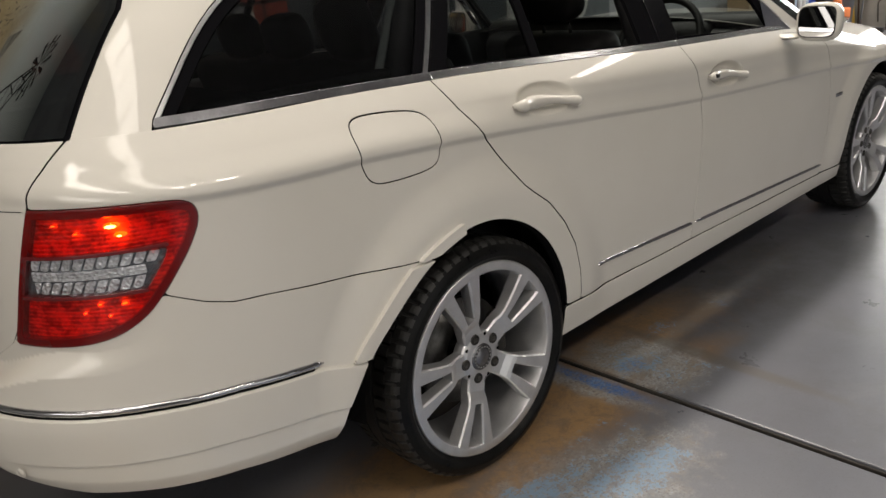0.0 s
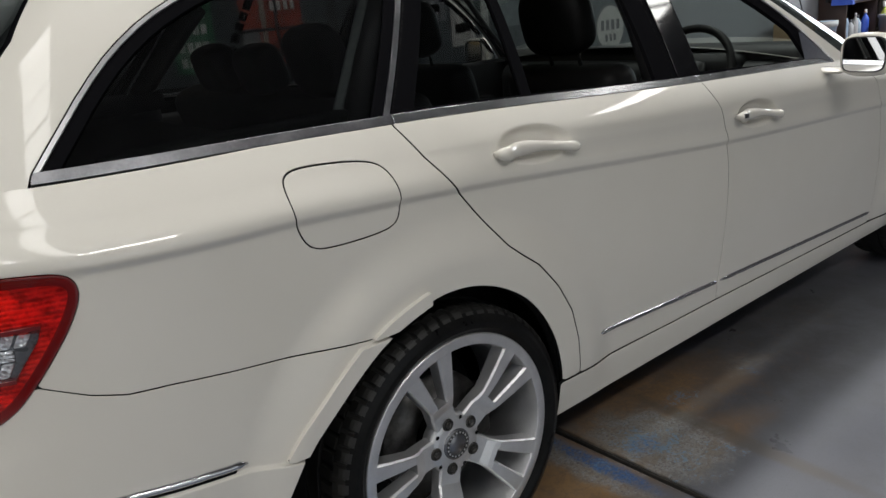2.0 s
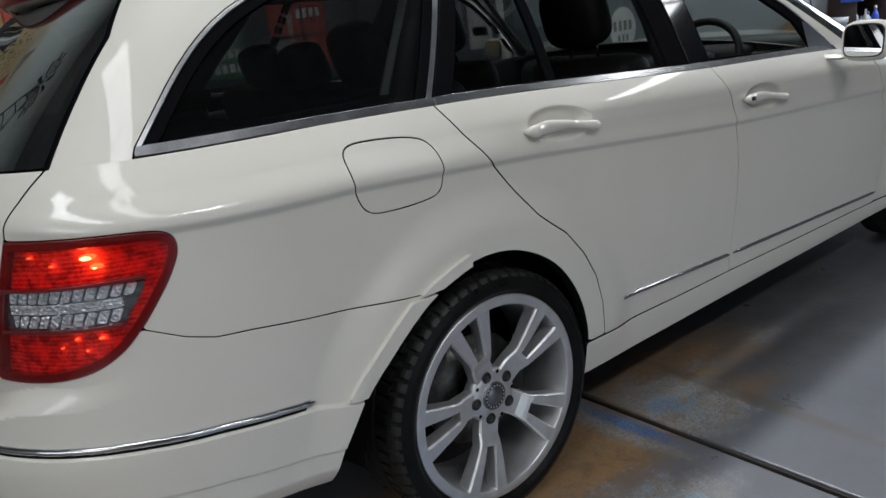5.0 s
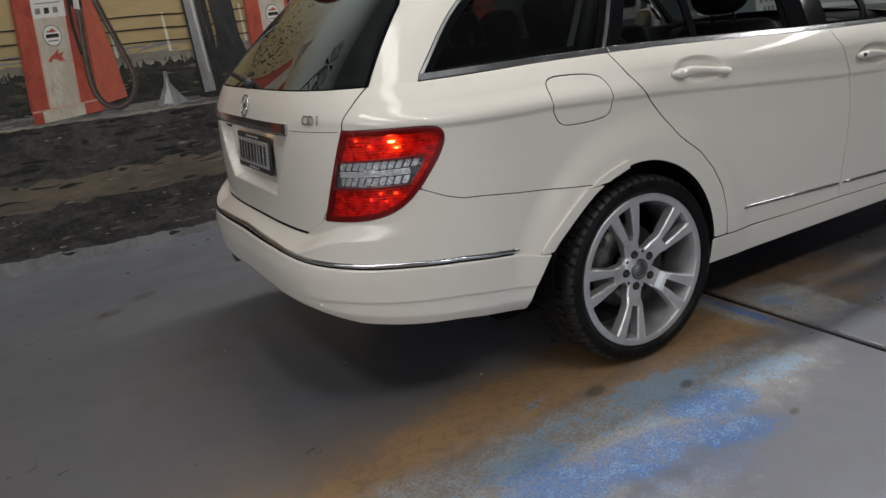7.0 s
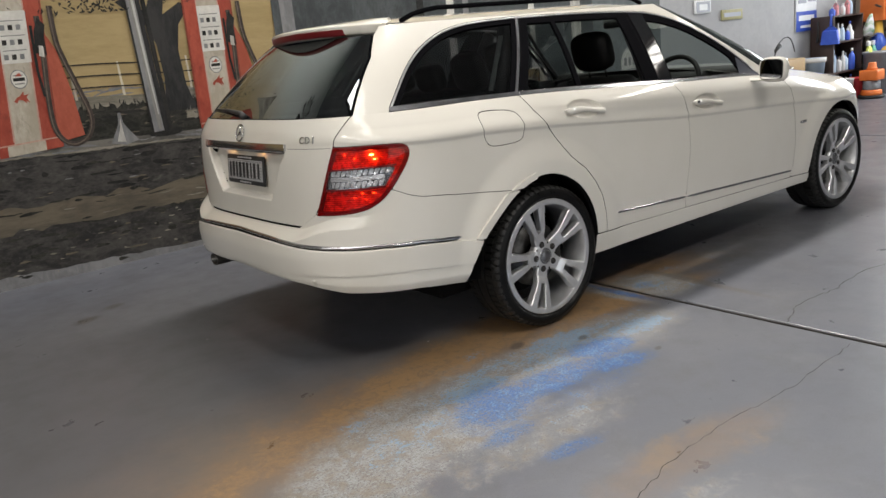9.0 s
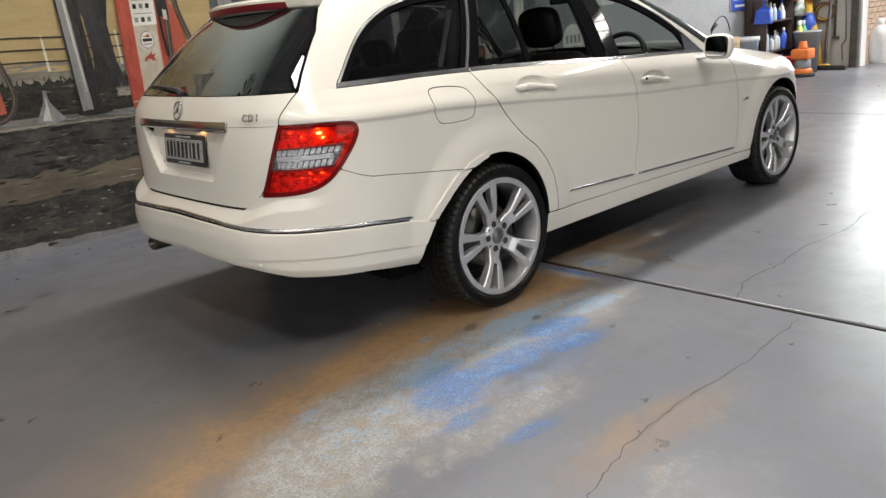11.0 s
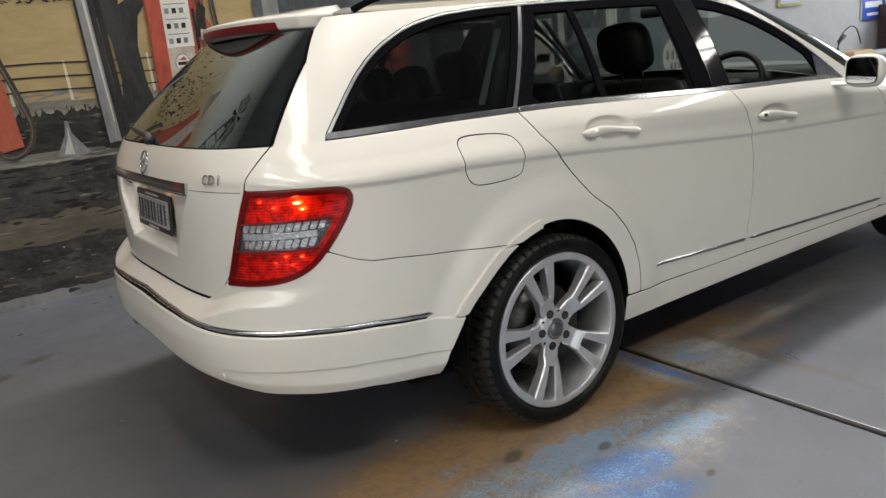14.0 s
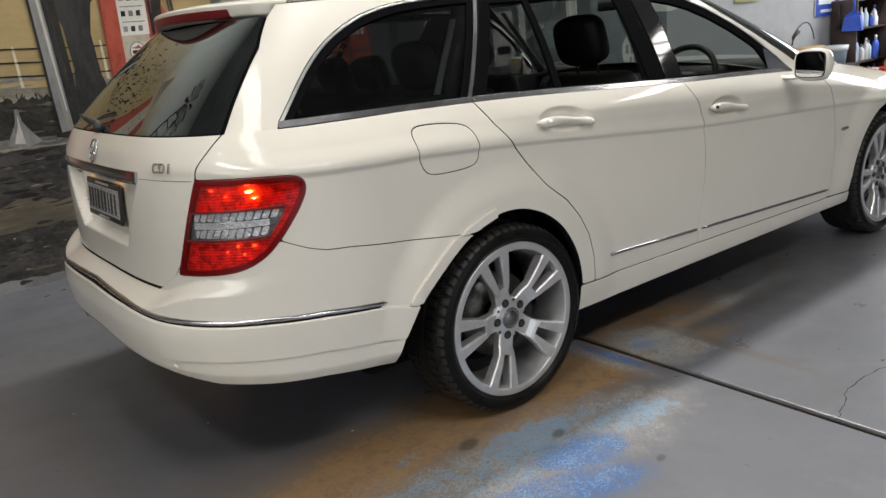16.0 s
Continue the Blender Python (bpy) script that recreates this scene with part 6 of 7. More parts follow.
r_roofside = lambda x, w, z: np.minimum(np.minimum(-S_DLO(x, z), np.where(x < 0, w - hatch_w(z), 1.0)), np.where(x > 1.2, pillar_x(z) - x, 1.0)) - GAP


def r_frame(x, w, z):
    d = S_DLO(x, z) - 0.0075
    for g in (G_D, G_C, G_B, G_A):
        d = np.minimum(d, -g(x, z))
    return np.minimum(d, z - belt_edge(x) - 0.014)


r_frame_far = lambda x, w, z: np.minimum(r_frame(x, w, z), -G_A_FAR(x, z))


r_chrome_top = lambda x, w, z: np.minimum(np.minimum(S_DLO(x, z) - 0.001, 0.0065 - S_DLO(x, z)), np.where(z > belt_edge(x) + 0.004, 1.0, -1.0))
r_chrome_low = lambda x, w, z: np.minimum(np.minimum(z - belt_edge(x), belt_edge(x) + 0.0155 - z), S_DLO(x, z) - 0.002)
for _sd in (-1, 1):
    fine = _sd < 0
    q = (lambda n: n if fine else n // 3)
    panel("roof_side_panel", upper, r_roofside, M["paint"], car, ks=(0.3, 2.7, q(330)), vs=(0, 1, q(110)), side=_sd)
    panel("pillar_lining", upper, lambda x, w, z: r_roofside(x, w, z) - 0.004, M["cloth"], car, ks=(0.3, 2.7, 120), vs=(0, 1, 40), side=_sd, lift=-0.020, thick=0.0)
    panel("tailgate_pillar_lining", upper, lambda x, w, z: np.minimum(0.05 - np.abs(w - hatch_w(z) - 0.022), np.minimum(-0.4 - x, z - 1.06)), M["cloth"], car, ks=(0, 1.2, 120), vs=(0, 1, 40), side=_sd, lift=-0.026, thick=0.0)
    panel("window_surround", upper, r_frame if fine else r_frame_far, M["black_gloss"], car, ks=(0.5, 2.4, q(320)), vs=(0, 1, q(130)), side=_sd, lift=-0.003, thick=0.012)
    panel("window_trim", upper, r_chrome_top, M["bright_trim"], car, ks=(0.5, 2.4, q(420)), vs=(0, 1, q(190)), side=_sd, lift=0.001, thick=0.006) if fine else None
    if fine:
        for _a, _b, _m, _lb in ((-1.0, -0.0435, "satin", "dull satin belt strip"), (-0.0395, 0.9975, "belt_bright", "bright belt strip"), (1.0015, 2.2, "belt_bright", "bright belt strip")):
            panel("belt_trim", upper, lambda x, w, z, a=_a, b=_b: np.minimum(r_chrome_low(x, w, z), np.minimum(x - a, b - x)), M[_m], car, _lb, ks=(0.5, 2.2, 420), vs=(0, 0.2, 70), side=_sd, lift=0.003, thick=0.008)
    if fine:
        panel("pillar_trim", upper, lambda x, w, z: np.minimum(np.minimum(0.0048 - np.abs(EDGE_D(x, z) - 0.028), S_DLO(x, z) - 0.010), over(x, z, 0.016)), M["satin"], car, "satin metal strip between the side windows", ks=(0.95, 1.5, 200), vs=(0, 1, 120), lift=0.001, thick=0.006)
        for _e, _a in ((EDGE_D, 0.040), (EDGE_B1, 0.075)):
            panel("window_gap", upper, lambda x, w, z, e=_e, a=_a: np.minimum(np.minimum(0.0016 - np.abs(e(x, z) - a), S_DLO(x, z) - 0.012), over(x, z, 0.016)), M["under"], car, ks=(0.95, 1.8, 320), vs=(0, 1, 120), lift=-0.0022, thick=0.0)
        panel("pillar_cover", upper, lambda x, w, z: np.minimum(np.minimum(np.minimum(EDGE_B1(x, z) - 0.095, -EDGE_A(x, z) - 0.012), S_DLO(x, z) - 0.016), over(x, z, 0.018)), M["pillar_gloss"], car, "gloss black door pillar cover", ks=(1.5, 1.9, 100), vs=(0, 1, 90), lift=0.002, thick=0.006)
    # the right door windows are wound down
    for _g, _m, _nm in ((G_D, "dark_tint", "quarter_window"), (G_C, "tint", "door_quarter_window"), (G_B, "tint", "rear_door_window"), (G_A if fine else G_A_FAR, "tint", "front_door_window")):
        if fine and _nm in ("rear_door_window", "front_door_window"):
            continue
        panel(_nm, upper, lambda x, w, z, g=_g: g(x, z) + 0.012, M[_m], car, ks=(0.5, 2.4, 150), vs=(0, 1, 50), side=_sd, lift=-0.010, thick=0)
GLASS_W = lambda z: hatch_w(z) - 0.007
panel("tailgate_window", upper, lambda x, w, z: np.minimum(np.minimum(GLASS_W(z) - w, 1.394 - z), z - 1.090), M["rear_tint"], car, ks=(0, 0.9, 110), vs=(0, 1, 60), both=True, thick=0.0, lift=-0.002)
panel("tailgate_upper_frame", upper, lambda x, w, z: np.minimum(np.minimum(hatch_w(z) - GAP - w, 1.394 - z), -np.minimum(np.minimum(GLASS_W(z) - 0.014 - w, 1.375 - z), z - 1.10)), M["black_gloss"], car, ks=(0, 0.9, 110), vs=(0, 1, 60), both=True, thick=0.01, lift=-0.006)
panel("windscreen", upper, lambda x, w, z: np.where(x > 1.15, x - pillar_x(z) + 0.002, -1), M["screen_dim"], car, ks=(2, 3, 110), vs=(0, 1, 60), both=True, thick=0.0)
panel("roof_skin", roof_form, lambda x, w, z: 1 + 0 * x, M["paint"], car, ks=(0, 3, 220), vs=(0, 1, 30), both=True, thick=0.0)


def bonnet_form(k, v):
    x, w, z = lower(np.clip(2 - 0.31 + k / 3 * 1.31, 0, 3), 1.0 + 0 * v)
    f = 1 - v
    return x * 1.0 - v * 0.0, w * f, z + 0.07 * (1 - f ** 2.2)


panel("bonnet", bonnet_form, lambda x, w, z: 1 + 0 * x, M["paint"], car, ks=(0, 3, 60), vs=(0, 1, 20), both=True, thick=0.0)

# ---- wheels ----
def make_wheel(at, spin, sd):
    """Twin-spoke alloy wheel; y points away from the car before it is turned to its side."""
    hub = new("wheel")
    hub.parent = car
    hub.matrix_world = pose(at[0], at[1], at[2], 0, 0, 180 if sd < 0 else 0)
    R, r = 0.330, 0.267
    steps, pitch = 480, 8
    side = [(r - 0.004, -0.215), (r + 0.008, -0.226), (r + 0.03, -0.235), (R - 0.018, -0.232), (R - 0.006, -0.222)]
    face = [(R - 0.010, -0.008), (R - 0.020, -0.001), (R - 0.030, 0.002), (R - 0.033, 0.0035), (R - 0.036, 0.0028), (R - 0.046, 0.003), (r + 0.014, 0.0), (r + 0.006, -0.006), (r - 0.002, -0.014)]
    crown = [(R - 0.006, -0.222), (R - 0.001, -0.205), (R, -0.17), (R, -0.152), (R - 0.007, -0.151), (R - 0.007, -0.143), (R, -0.142), (R + 0.001, -0.095), (R - 0.007, -0.094), (R - 0.007, -0.086),
             (R + 0.001, -0.085), (R, -0.062), (R - 0.001, -0.048), (R - 0.006, -0.047), (R - 0.006, -0.043), (R - 0.001, -0.042), (R - 0.002, -0.022), (R - 0.006, -0.013), (R - 0.010, -0.008), (R - 0.016, -0.0035)]
    t = part("tyre", lathe(face, 96, "y"), M["rubber"], hub, "worn black low-profile tyre")
    part("inner_sidewall", lathe(side, 96, "y"), M["rubber"], t)
    tread = lathe(crown, steps, "y")
    # cross grooves part the tread blocks
    for v in tread.verts:
        y, rr = v.co.y, math.hypot(v.co.x, v.co.z)
        i = round((math.atan2(v.co.z, v.co.x) % (2 * math.pi)) / (2 * math.pi) * steps)
        if (y > -0.0415 or y < -0.19 or -0.086 < y < -0.047) and (i + (4 if -0.09 < y < -0.0415 else 0)) % pitch < 2:
            f = 1 - 0.008 / rr
            v.co.x, v.co.z = v.co.x * f, v.co.z * f
    part("tread", tread, M["tread"], t, "tread blocks in lightened rubber", False)
    rim = lathe([(r - 0.006, -0.215), (r - 0.022, -0.21), (r - 0.032, -0.15), (r - 0.034, -0.06), (r - 0.026, -0.030), (r - 0.0235, -0.0070), (r - 0.0228, -0.0054), (r - 0.0215, -0.0048),
                 (r - 0.012, -0.0044), (r - 0.0015, -0.0040), (r, -0.0042), (r + 0.002, -0.0060), (r + 0.003, -0.010), (r - 0.002, -0.02)], 96, "y")
    rim_ob = part("rim", rim, M["alloy"], hub, "silver alloy rim")
    for k in range(5):
        bm = bmesh.new()

        def bar(secs):
            rings = []
            for rr, c, wd, face, deep in secs:
                e = min(0.004, wd * 0.25)
                rings.append([bm.verts.new(p) for p in ((c - wd, face - deep, rr), (c - wd, face - e * 1.3, rr), (c - wd + e, face, rr), (c + wd - e, face, rr), (c + wd, face - e * 1.3, rr), (c + wd, face - deep, rr))])
            for a, b in zip(rings, rings[1:]):
                for i in range(6):
                    j = (i + 1) % 6
                    bm.faces.new((a[i], a[j], b[j], b[i]))
            bm.faces.new(rings[0][::-1]), bm.faces.new(rings[-1])
        # one broad root that splits into two legs
        bar([(0.030, 0, 0.034, -0.036, 0.03), (0.072, 0, 0.0330, -0.034, 0.03), (0.096, 0, 0.0330, -0.031, 0.03), (0.116, 0, 0.0350, -0.020, 0.035), (0.127, 0, 0.0370, -0.0165, 0.035)])
        for s in (-1, 1):
            bar([(0.112, s * 0.0225, 0.0120, -0.024, 0.03), (0.130, s * 0.0248, 0.0125, -0.0160, 0.033), (0.165, s * 0.0320, 0.0155, -0.0110, 0.036), (0.222, s * 0.0452, 0.0200, -0.0060, 0.040), (0.254, s * 0.0525, 0.0235, -0.0042, 0.042)])
        bmesh.ops.recalc_face_normals(bm, faces=bm.faces[:])
        bm.transform(pose(0, 0, 0, 0, spin + 72 * k, 0))
        part("spoke", bm, M["alloy"], hub, smooth=False)
    hubm = lathe([(0.0, -0.030), (0.033, -0.030), (0.036, -0.033), (0.046, -0.033), (0.066, -0.034), (0.073, -0.040), (0.073, -0.07), (0.05, -0.08)], 48, "y")
    part("hub", hubm, M["alloy"], hub)
    cap = part("centre_cap", lathe([(0.0, -0.0268), (0.022, -0.0270), (0.0232, -0.0285), (0.0355, -0.0285), (0.037, -0.0300), (0.0375, -0.036)], 40, "y"), M["satin"], hub, "flat silver centre cap with dark ring")
    part("cap_ring", lathe([(0.0245, -0.0284), (0.0250, -0.0276), (0.0325, -0.0276), (0.0330, -0.0284)], 40, "y"), M["grey_trim"], cap, "dark cap ring")
    for k in range(18):
        b = box_bm((-0.0022, -0.0278, 0.0268), (0.0022, -0.0270, 0.0310))
        b.transform(pose(0, 0, 0, 0, 20 * k, 0))
        part("ring_bar", b, M["alloy"], cap, smooth=False)
    for k in range(5):
        a = radians(spin + 72 * k)
        x, z = 0.060 * math.sin(a), 0.060 * math.cos(a)
        # raised dark cup; its colour stands in for shade in the bolt hole
        b = lathe([(0.0, -0.0318), (0.0112, -0.0318), (0.0118, -0.0300), (0.0135, -0.0296), (0.0150, -0.0330), (0.0152, -0.038)], 18, "y")
        b.transform(pose(x, 0, z))
        pocket = part("bolt_hole_shade", b, M["dark_metal"], hub, "raised dark cup painting a bolt hole's shade")
        b = lathe([(0.0, -0.0300), (0.0040, -0.0300), (0.0046, -0.0310), (0.0068, -0.0290), (0.0078, -0.0300), (0.0080, -0.0330)], 6, "y")
        b.transform(pose(x, 0, z))
        part("wheel_bolt", b, M["disc"], pocket, "steel wheel bolt", False)
        a = radians(spin + 72 * k + 36)
        # black disc on the hub face paints the shade of a small hole
        b = lathe([(0.0, -0.0322), (0.0042, -0.0320), (0.0052, -0.0330)], 12, "y")
        b.transform(pose(0.064 * math.sin(a), 0, 0.064 * math.cos(a)))
        part("hub_hole_shade", b, M["under"], hub, "small black disc painting a hub hole's shade")
    disc = lathe([(0.06, -0.105), (0.15, -0.105), (0.15, -0.125), (0.06, -0.125)], 48, "y")
    part("brake_disc", disc, M["disc"], hub)
    cal = box_bm((-0.16, -0.14, -0.06), (-0.10, -0.085, 0.07), 0.012)
    part("brake_caliper", cal, M["dark_metal"], hub)
    back = lathe([(0.0, -0.19), (0.19, -0.19), (0.19, -0.2), (0.0, -0.2)], 32, "y")
    part("backing_plate", back, M["under"], hub)
    return hub


for _x, _sp in ((0.0, 162.0), (2.76, 163.0)):
    make_wheel((_x, -0.885, 0.330), _sp, -1)
    make_wheel((_x, 0.885, 0.330), _sp + 21, 1)
    # wheel housing
    for _sd in (-1, 1):
        hs = lathe([(0.402, 0.0), (0.415, 0.06), (0.415, 0.30), (0.0, 0.30)], 40, "y")
        bmesh.ops.delete(hs, geom=[v for v in hs.verts if v.co.z < -0.03], context="VERTS")
        hs.transform(Matrix.Diagonal((1, -_sd, 1, 1)))
        hs.transform(pose(_x, _sd * (0.86 if _x < 1 else 0.80), 0.325))
        part("wheel_housing", hs, M["under"], car)

# ---- fittings on the car's outside ----
def at_body(x, z, surf=lower, rear=False, w=None):
    """Place and outward normal on the right-hand body side at x, z (or on the rear at w, z)."""
    ks = np.linspace(0, 0.75, 260) if rear else np.linspace(0.6, 2.6, 700)
    K, V = np.meshgrid(ks, np.linspace(0, 1, 240), indexing="ij")
    X, W, Z = surf(K, V)
    i = np.unravel_index(np.argmin(((W - w) if rear else (X - x)) ** 2 + (Z - z) ** 2), X.shape)
    p, n = frame_of(surf, K[i], V[i])
    return Vector((p[0], -p[1], p[2])), Vector((n[0], -n[1], n[2]))


def facing(p, n, up=(0, 0, 1)):
    """A frame with z along n and y as near to up as can be."""
    z = Vector(n).normalized()
    y = (Vector(up) - z * Vector(up).dot(z)).normalized()
    x = y.cross(z)
    return Matrix.Translation(p) @ Matrix((x, y, z)).transposed().to_4x4()


# tail lamps: red cover, faceted reflector, clear middle band, bulbs and glowing glint specks
M["lens_red"] = glass_mat("red_lamp_cover", (0.96, 0.060, 0.042), 0.02, 1.36)
M["lens_clear"] = glass_mat("clear_lamp_cover", (0.93, 0.94, 0.95), 0.02, 1.36)
M["rim_red"] = mat("dark_red_lamp_rim", (0.13, 0.004, 0.005), 0.12, Coat_Weight=1.0)
M["reflector"] = mat("ribbed_reflector", (0.9, 0.88, 0.86), 0.35, 0.15)
_n = Nodes(M["reflector"])
_w = _n.t.nodes.new("ShaderNodeTexWave")
_w.bands_direction = "Z"
_w.inputs["Scale"].default_value, _w.inputs["Distortion"].default_value, _w.inputs["Detail"].default_value = 38.0, 0.6, 1.0
_n.link(_n.co, _w.inputs["Vector"])
_r = _n.noise(34.0, 6, 0.75, 0.3, (1, 1, 1.25))
# facet glints and dark bands are painted in as base colour
_n.colour(_n.mix(_n.span(_n.math("ADD", _n.math("MULTIPLY", _r, 0.92), _n.math("MULTIPLY", _w.outputs["Fac"], 0.08)), 0.34, 0.62), (0.22, 0.20, 0.19), (0.95, 0.93, 0.91)))
_n.bump(_w.outputs["Fac"], 0.25, 0.004)
M["led_reflector"] = mat("smoked_led_reflector", (0.24, 0.25, 0.27), 0.22, 0.85)
_n = Nodes(M["led_reflector"])
_r = _n.voronoi(1.0, co=_n.mapped((70, 70, 110)))
_n.bump(_r, 0.35, 0.006)
M["lens_cell"] = mat("clear_crystal_cell", (0.66, 0.67, 0.70), 0.12, 0.5)
_n = Nodes(M["lens_cell"])
_n.bump(_n.voronoi(1.0, co=_n.mapped((130, 130, 150))), 0.8, 0.006)
M["bulb"] = mat("glowing_bulb_and_glints", (1, 0.5, 0.15), 0.4)
_b = M["bulb"].node_tree.nodes["Principled BSDF"]
_b.inputs["Emission Color"].default_value = (1.0, 0.36, 0.08, 1)
_b.inputs["Emission Strength"].default_value = 16.0
TAIL = dict(ks=(0.35, 1.02, 150), vs=(0.5, 1, 130))
for _sd in (-1, 1):
    lamp_ob = panel("tail_lamp", lower, lambda x, w, z: np.minimum(LAMP(x + w, z) - 0.001, 0.016 - LAMP(x + w, z)), M["rim_red"], car, "red and clear tail lamp with glowing sphere for a bulb and its glints", side=_sd, lift=0.002, thick=0.03, **TAIL)
    panel("red_cover", lower, lambda x, w, z: np.minimum(LAMP(x + w, z) - 0.004, -CLEAR(x + w, z)), M["lens_red"], lamp_ob, "red lamp cover", side=_sd, lift=0.0035, thick=0, **TAIL)
    panel("clear_cover", lower, lambda x, w, z: CLEAR(x + w, z), M["lens_clear"], lamp_ob, "clear middle lamp cover", side=_sd, lift=0.0035, thick=0, **TAIL)
    panel("reflector", lower, lambda x, w, z: np.minimum(LAMP(x + w, z) - 0.003, -CLEAR(x + w, z)), M["reflector"], lamp_ob, "faceted reflector", side=_sd, lift=-0.012, thick=0, **TAIL)
    panel("led_strip", lower, lambda x, w, z: CLEAR(x + w, z), M["led_reflector"], lamp_ob, "chrome faceted strip", side=_sd, lift=-0.008, thick=0, **TAIL)
    # ribs that part the three bands and the small chrome cells of the middle one
    for _z in (0.808, 0.887):
        panel("band_rib", lower, lambda x, w, z, c=_z: np.minimum(np.minimum(0.0024 - np.abs(z - c - 0.002 * np.sin(3 * (x + w))), 0.075 - x - w - 0.85 * (0.887 - c)), x + w + 0.34 - 0.4 * (c - 0.808)), M["rim_red"], lamp_ob, side=_sd, lift=0.004, thick=0.014, ks=(0.35, 1.02, 260), vs=(0.52, 0.78, 220))
    for _row, _zc in enumerate((0.8705, 0.8245)):
        for _i in range(13):
            _q = -0.330 + 0.014 * (1 - _row) + 0.032 * _i
            if _q > 0.058 - 0.04 * _row or _sd > 0:
                continue
            panel("reflector_cell", lower, lambda x, w, z, a=_q, c=_zc: np.minimum(0.0108 - np.abs(x + w - a - 0.75 * (z - c)), 0.0105 - np.abs(z - c)), M["lens_cell"], lamp_ob, side=_sd, lift=-0.0045, thick=0.005, ks=(0.45, 0.95, 160), vs=(0.56, 0.74, 80))
    for _zc in (0.8415, 0.8475, 0.8535):
        panel("band_rib", lower, lambda x, w, z, c=_zc: np.minimum(np.minimum(0.0016 - np.abs(z - c), 0.012 - x - w), x + w + 0.30), M["lens_cell"], lamp_ob, side=_sd, lift=-0.004, thick=0.004, ks=(0.35, 1.02, 240), vs=(0.58, 0.74, 200))
    # the smallest glowing spheres are added to stand for sparkles in the cover
    for _q, _z, _r in ((-0.045, 0.936, 0.010), (-0.030, 0.918, 0.008), (-0.052, 0.952, 0.006), (-0.385, 0.742, 0.004), (-0.14, 0.925, 0.0025), (-0.20, 0.942, 0.0025), (-0.06, 0.785, 0.0035), (-0.12, 0.790, 0.0025), (-0.17, 0.772, 0.002), (-0.10, 0.765, 0.002)):
        K, V = np.meshgrid(np.linspace(0.35, 1.0, 200), np.linspace(0.5, 1, 160), indexing="ij")
        X, W, Z = lower(K, V)
        i = np.unravel_index(np.argmin((X + W - _q) ** 2 + (Z - _z) ** 2), X.shape)
        b = bmesh.new()
        bmesh.ops.create_uvsphere(b, u_segments=12, v_segments=8, radius=_r)
        b.transform(Matrix.Diagonal((1.5, 1.5, 0.5, 1)))
        b.transform(pose(X[i] + 0.004, _sd * (W[i] - 0.006), Z[i]))
        part("bulb", b, M["bulb"], lamp_ob, "glowing sphere for a bulb and its glints")

# bright strips: bumper and doors
def bead(name, surf, ks, height, radius, material, parent, label, side=-1, both=False, taper=0.03):
    """A half-round strip that follows a surface at height(x, w)."""
    pts = []
    v = np.linspace(0, 1, 900)
    for k in ks:
        X, W, Z = surf(k + 0 * v, v)
        i = int(np.argmin(np.abs(Z - height(X, W)) + (Z > 0.75)))
        pts.append((float(X[i]), side * float(W[i]), float(Z[i])))
    if both:
        pts = pts[::-1] + [(x, -y, z) for x, y, z in pts[1:]]
    n = len(pts)
    rad = [radius * max(0.25, min(1, (i + 0.3) / (taper * n), (n - 1 - i + 0.3) / (taper * n))) for i in range(n)]
    return part(name, tube(pts, rad, 10), material, parent, label)


_ks = np.linspace(0.7, 1.0, 400)
K_END = float(_ks[np.argmin(np.abs(lower(_ks, 0.50 + 0 * _ks)[0] + 0.500))])
bead("bumper_trim", lower, np.linspace(0, K_END, 130), lambda x, w: TRIM_Z(x + w), 0.0072, M["chrome"], bumper, "chrome bumper strip", both=True, taper=0.008)
# flat black sheet that paints the shadow line below the bright strip
panel("bumper_strip_shade", lower, lambda x, w, z: np.minimum(0.0035 - np.abs(z - TRIM_Z(x + w) + 0.0085), 0.352 - x - w), M["under"], bumper, "", ks=(0, 1.05, 330), vs=(0.36, 0.56, 130), both=True, lift=0.0008, thick=0.0)
MOLD_Z = lambda x: np.interp(x, (0.49, 1.08, 2.21), (0.436, 0.402, 0.350))
K_AT = lambda x: 1 + (x - XS) / (XF - XS)
bead("door_moulding", lower, np.linspace(K_AT(0.492), K_AT(1.064), 40), lambda x, w: MOLD_Z(x), 0.0065, M["chrome"], rear_door_r, "chrome door moulding")
bead("door_moulding", lower, np.linspace(K_AT(1.080), K_AT(2.17), 60), lambda x, w: MOLD_Z(x), 0.0065, M["chrome"], front_door_r, "chrome door moulding")
panel("arch_flange", lower, lambda x, w, z: np.minimum(np.minimum(np.minimum(arch_rear(x, z) - 0.0005, 0.034 - arch_rear(x, z)), z - 0.512), np.minimum(0.676 - z, -0.10 - x)), M["paint"], bumper, ks=(0.8, 1.15, 220), vs=(0.35, 0.75, 260), lift=0.012, thick=0.015)
panel("arch_flange", lower, lambda x, w, z: np.minimum(np.minimum(np.minimum(arch_rear(x, z) - 0.0005, 0.026 - arch_rear(x, z)), z - 0.684), -0.07 - x), M["paint"], car, ks=(0.95, 1.15, 150), vs=(0.5, 0.75, 180), lift=0.012, thick=0.015)
_p, _q = at_body(0, 0.441, rear=True, w=0.586)
for _s in (1, -1):
    b = lathe([(0.0, 0.0015), (0.0085, 0.001), (0.0095, -0.001), (0.0105, 0.0012), (0.0125, 0.0)], 24)
    b.transform(facing((_p[0], _s * _p[1], _p[2]), (_q[0], _s * _q[1], _q[2])))
    part("parking_sensor", b, M["paint"], bumper)

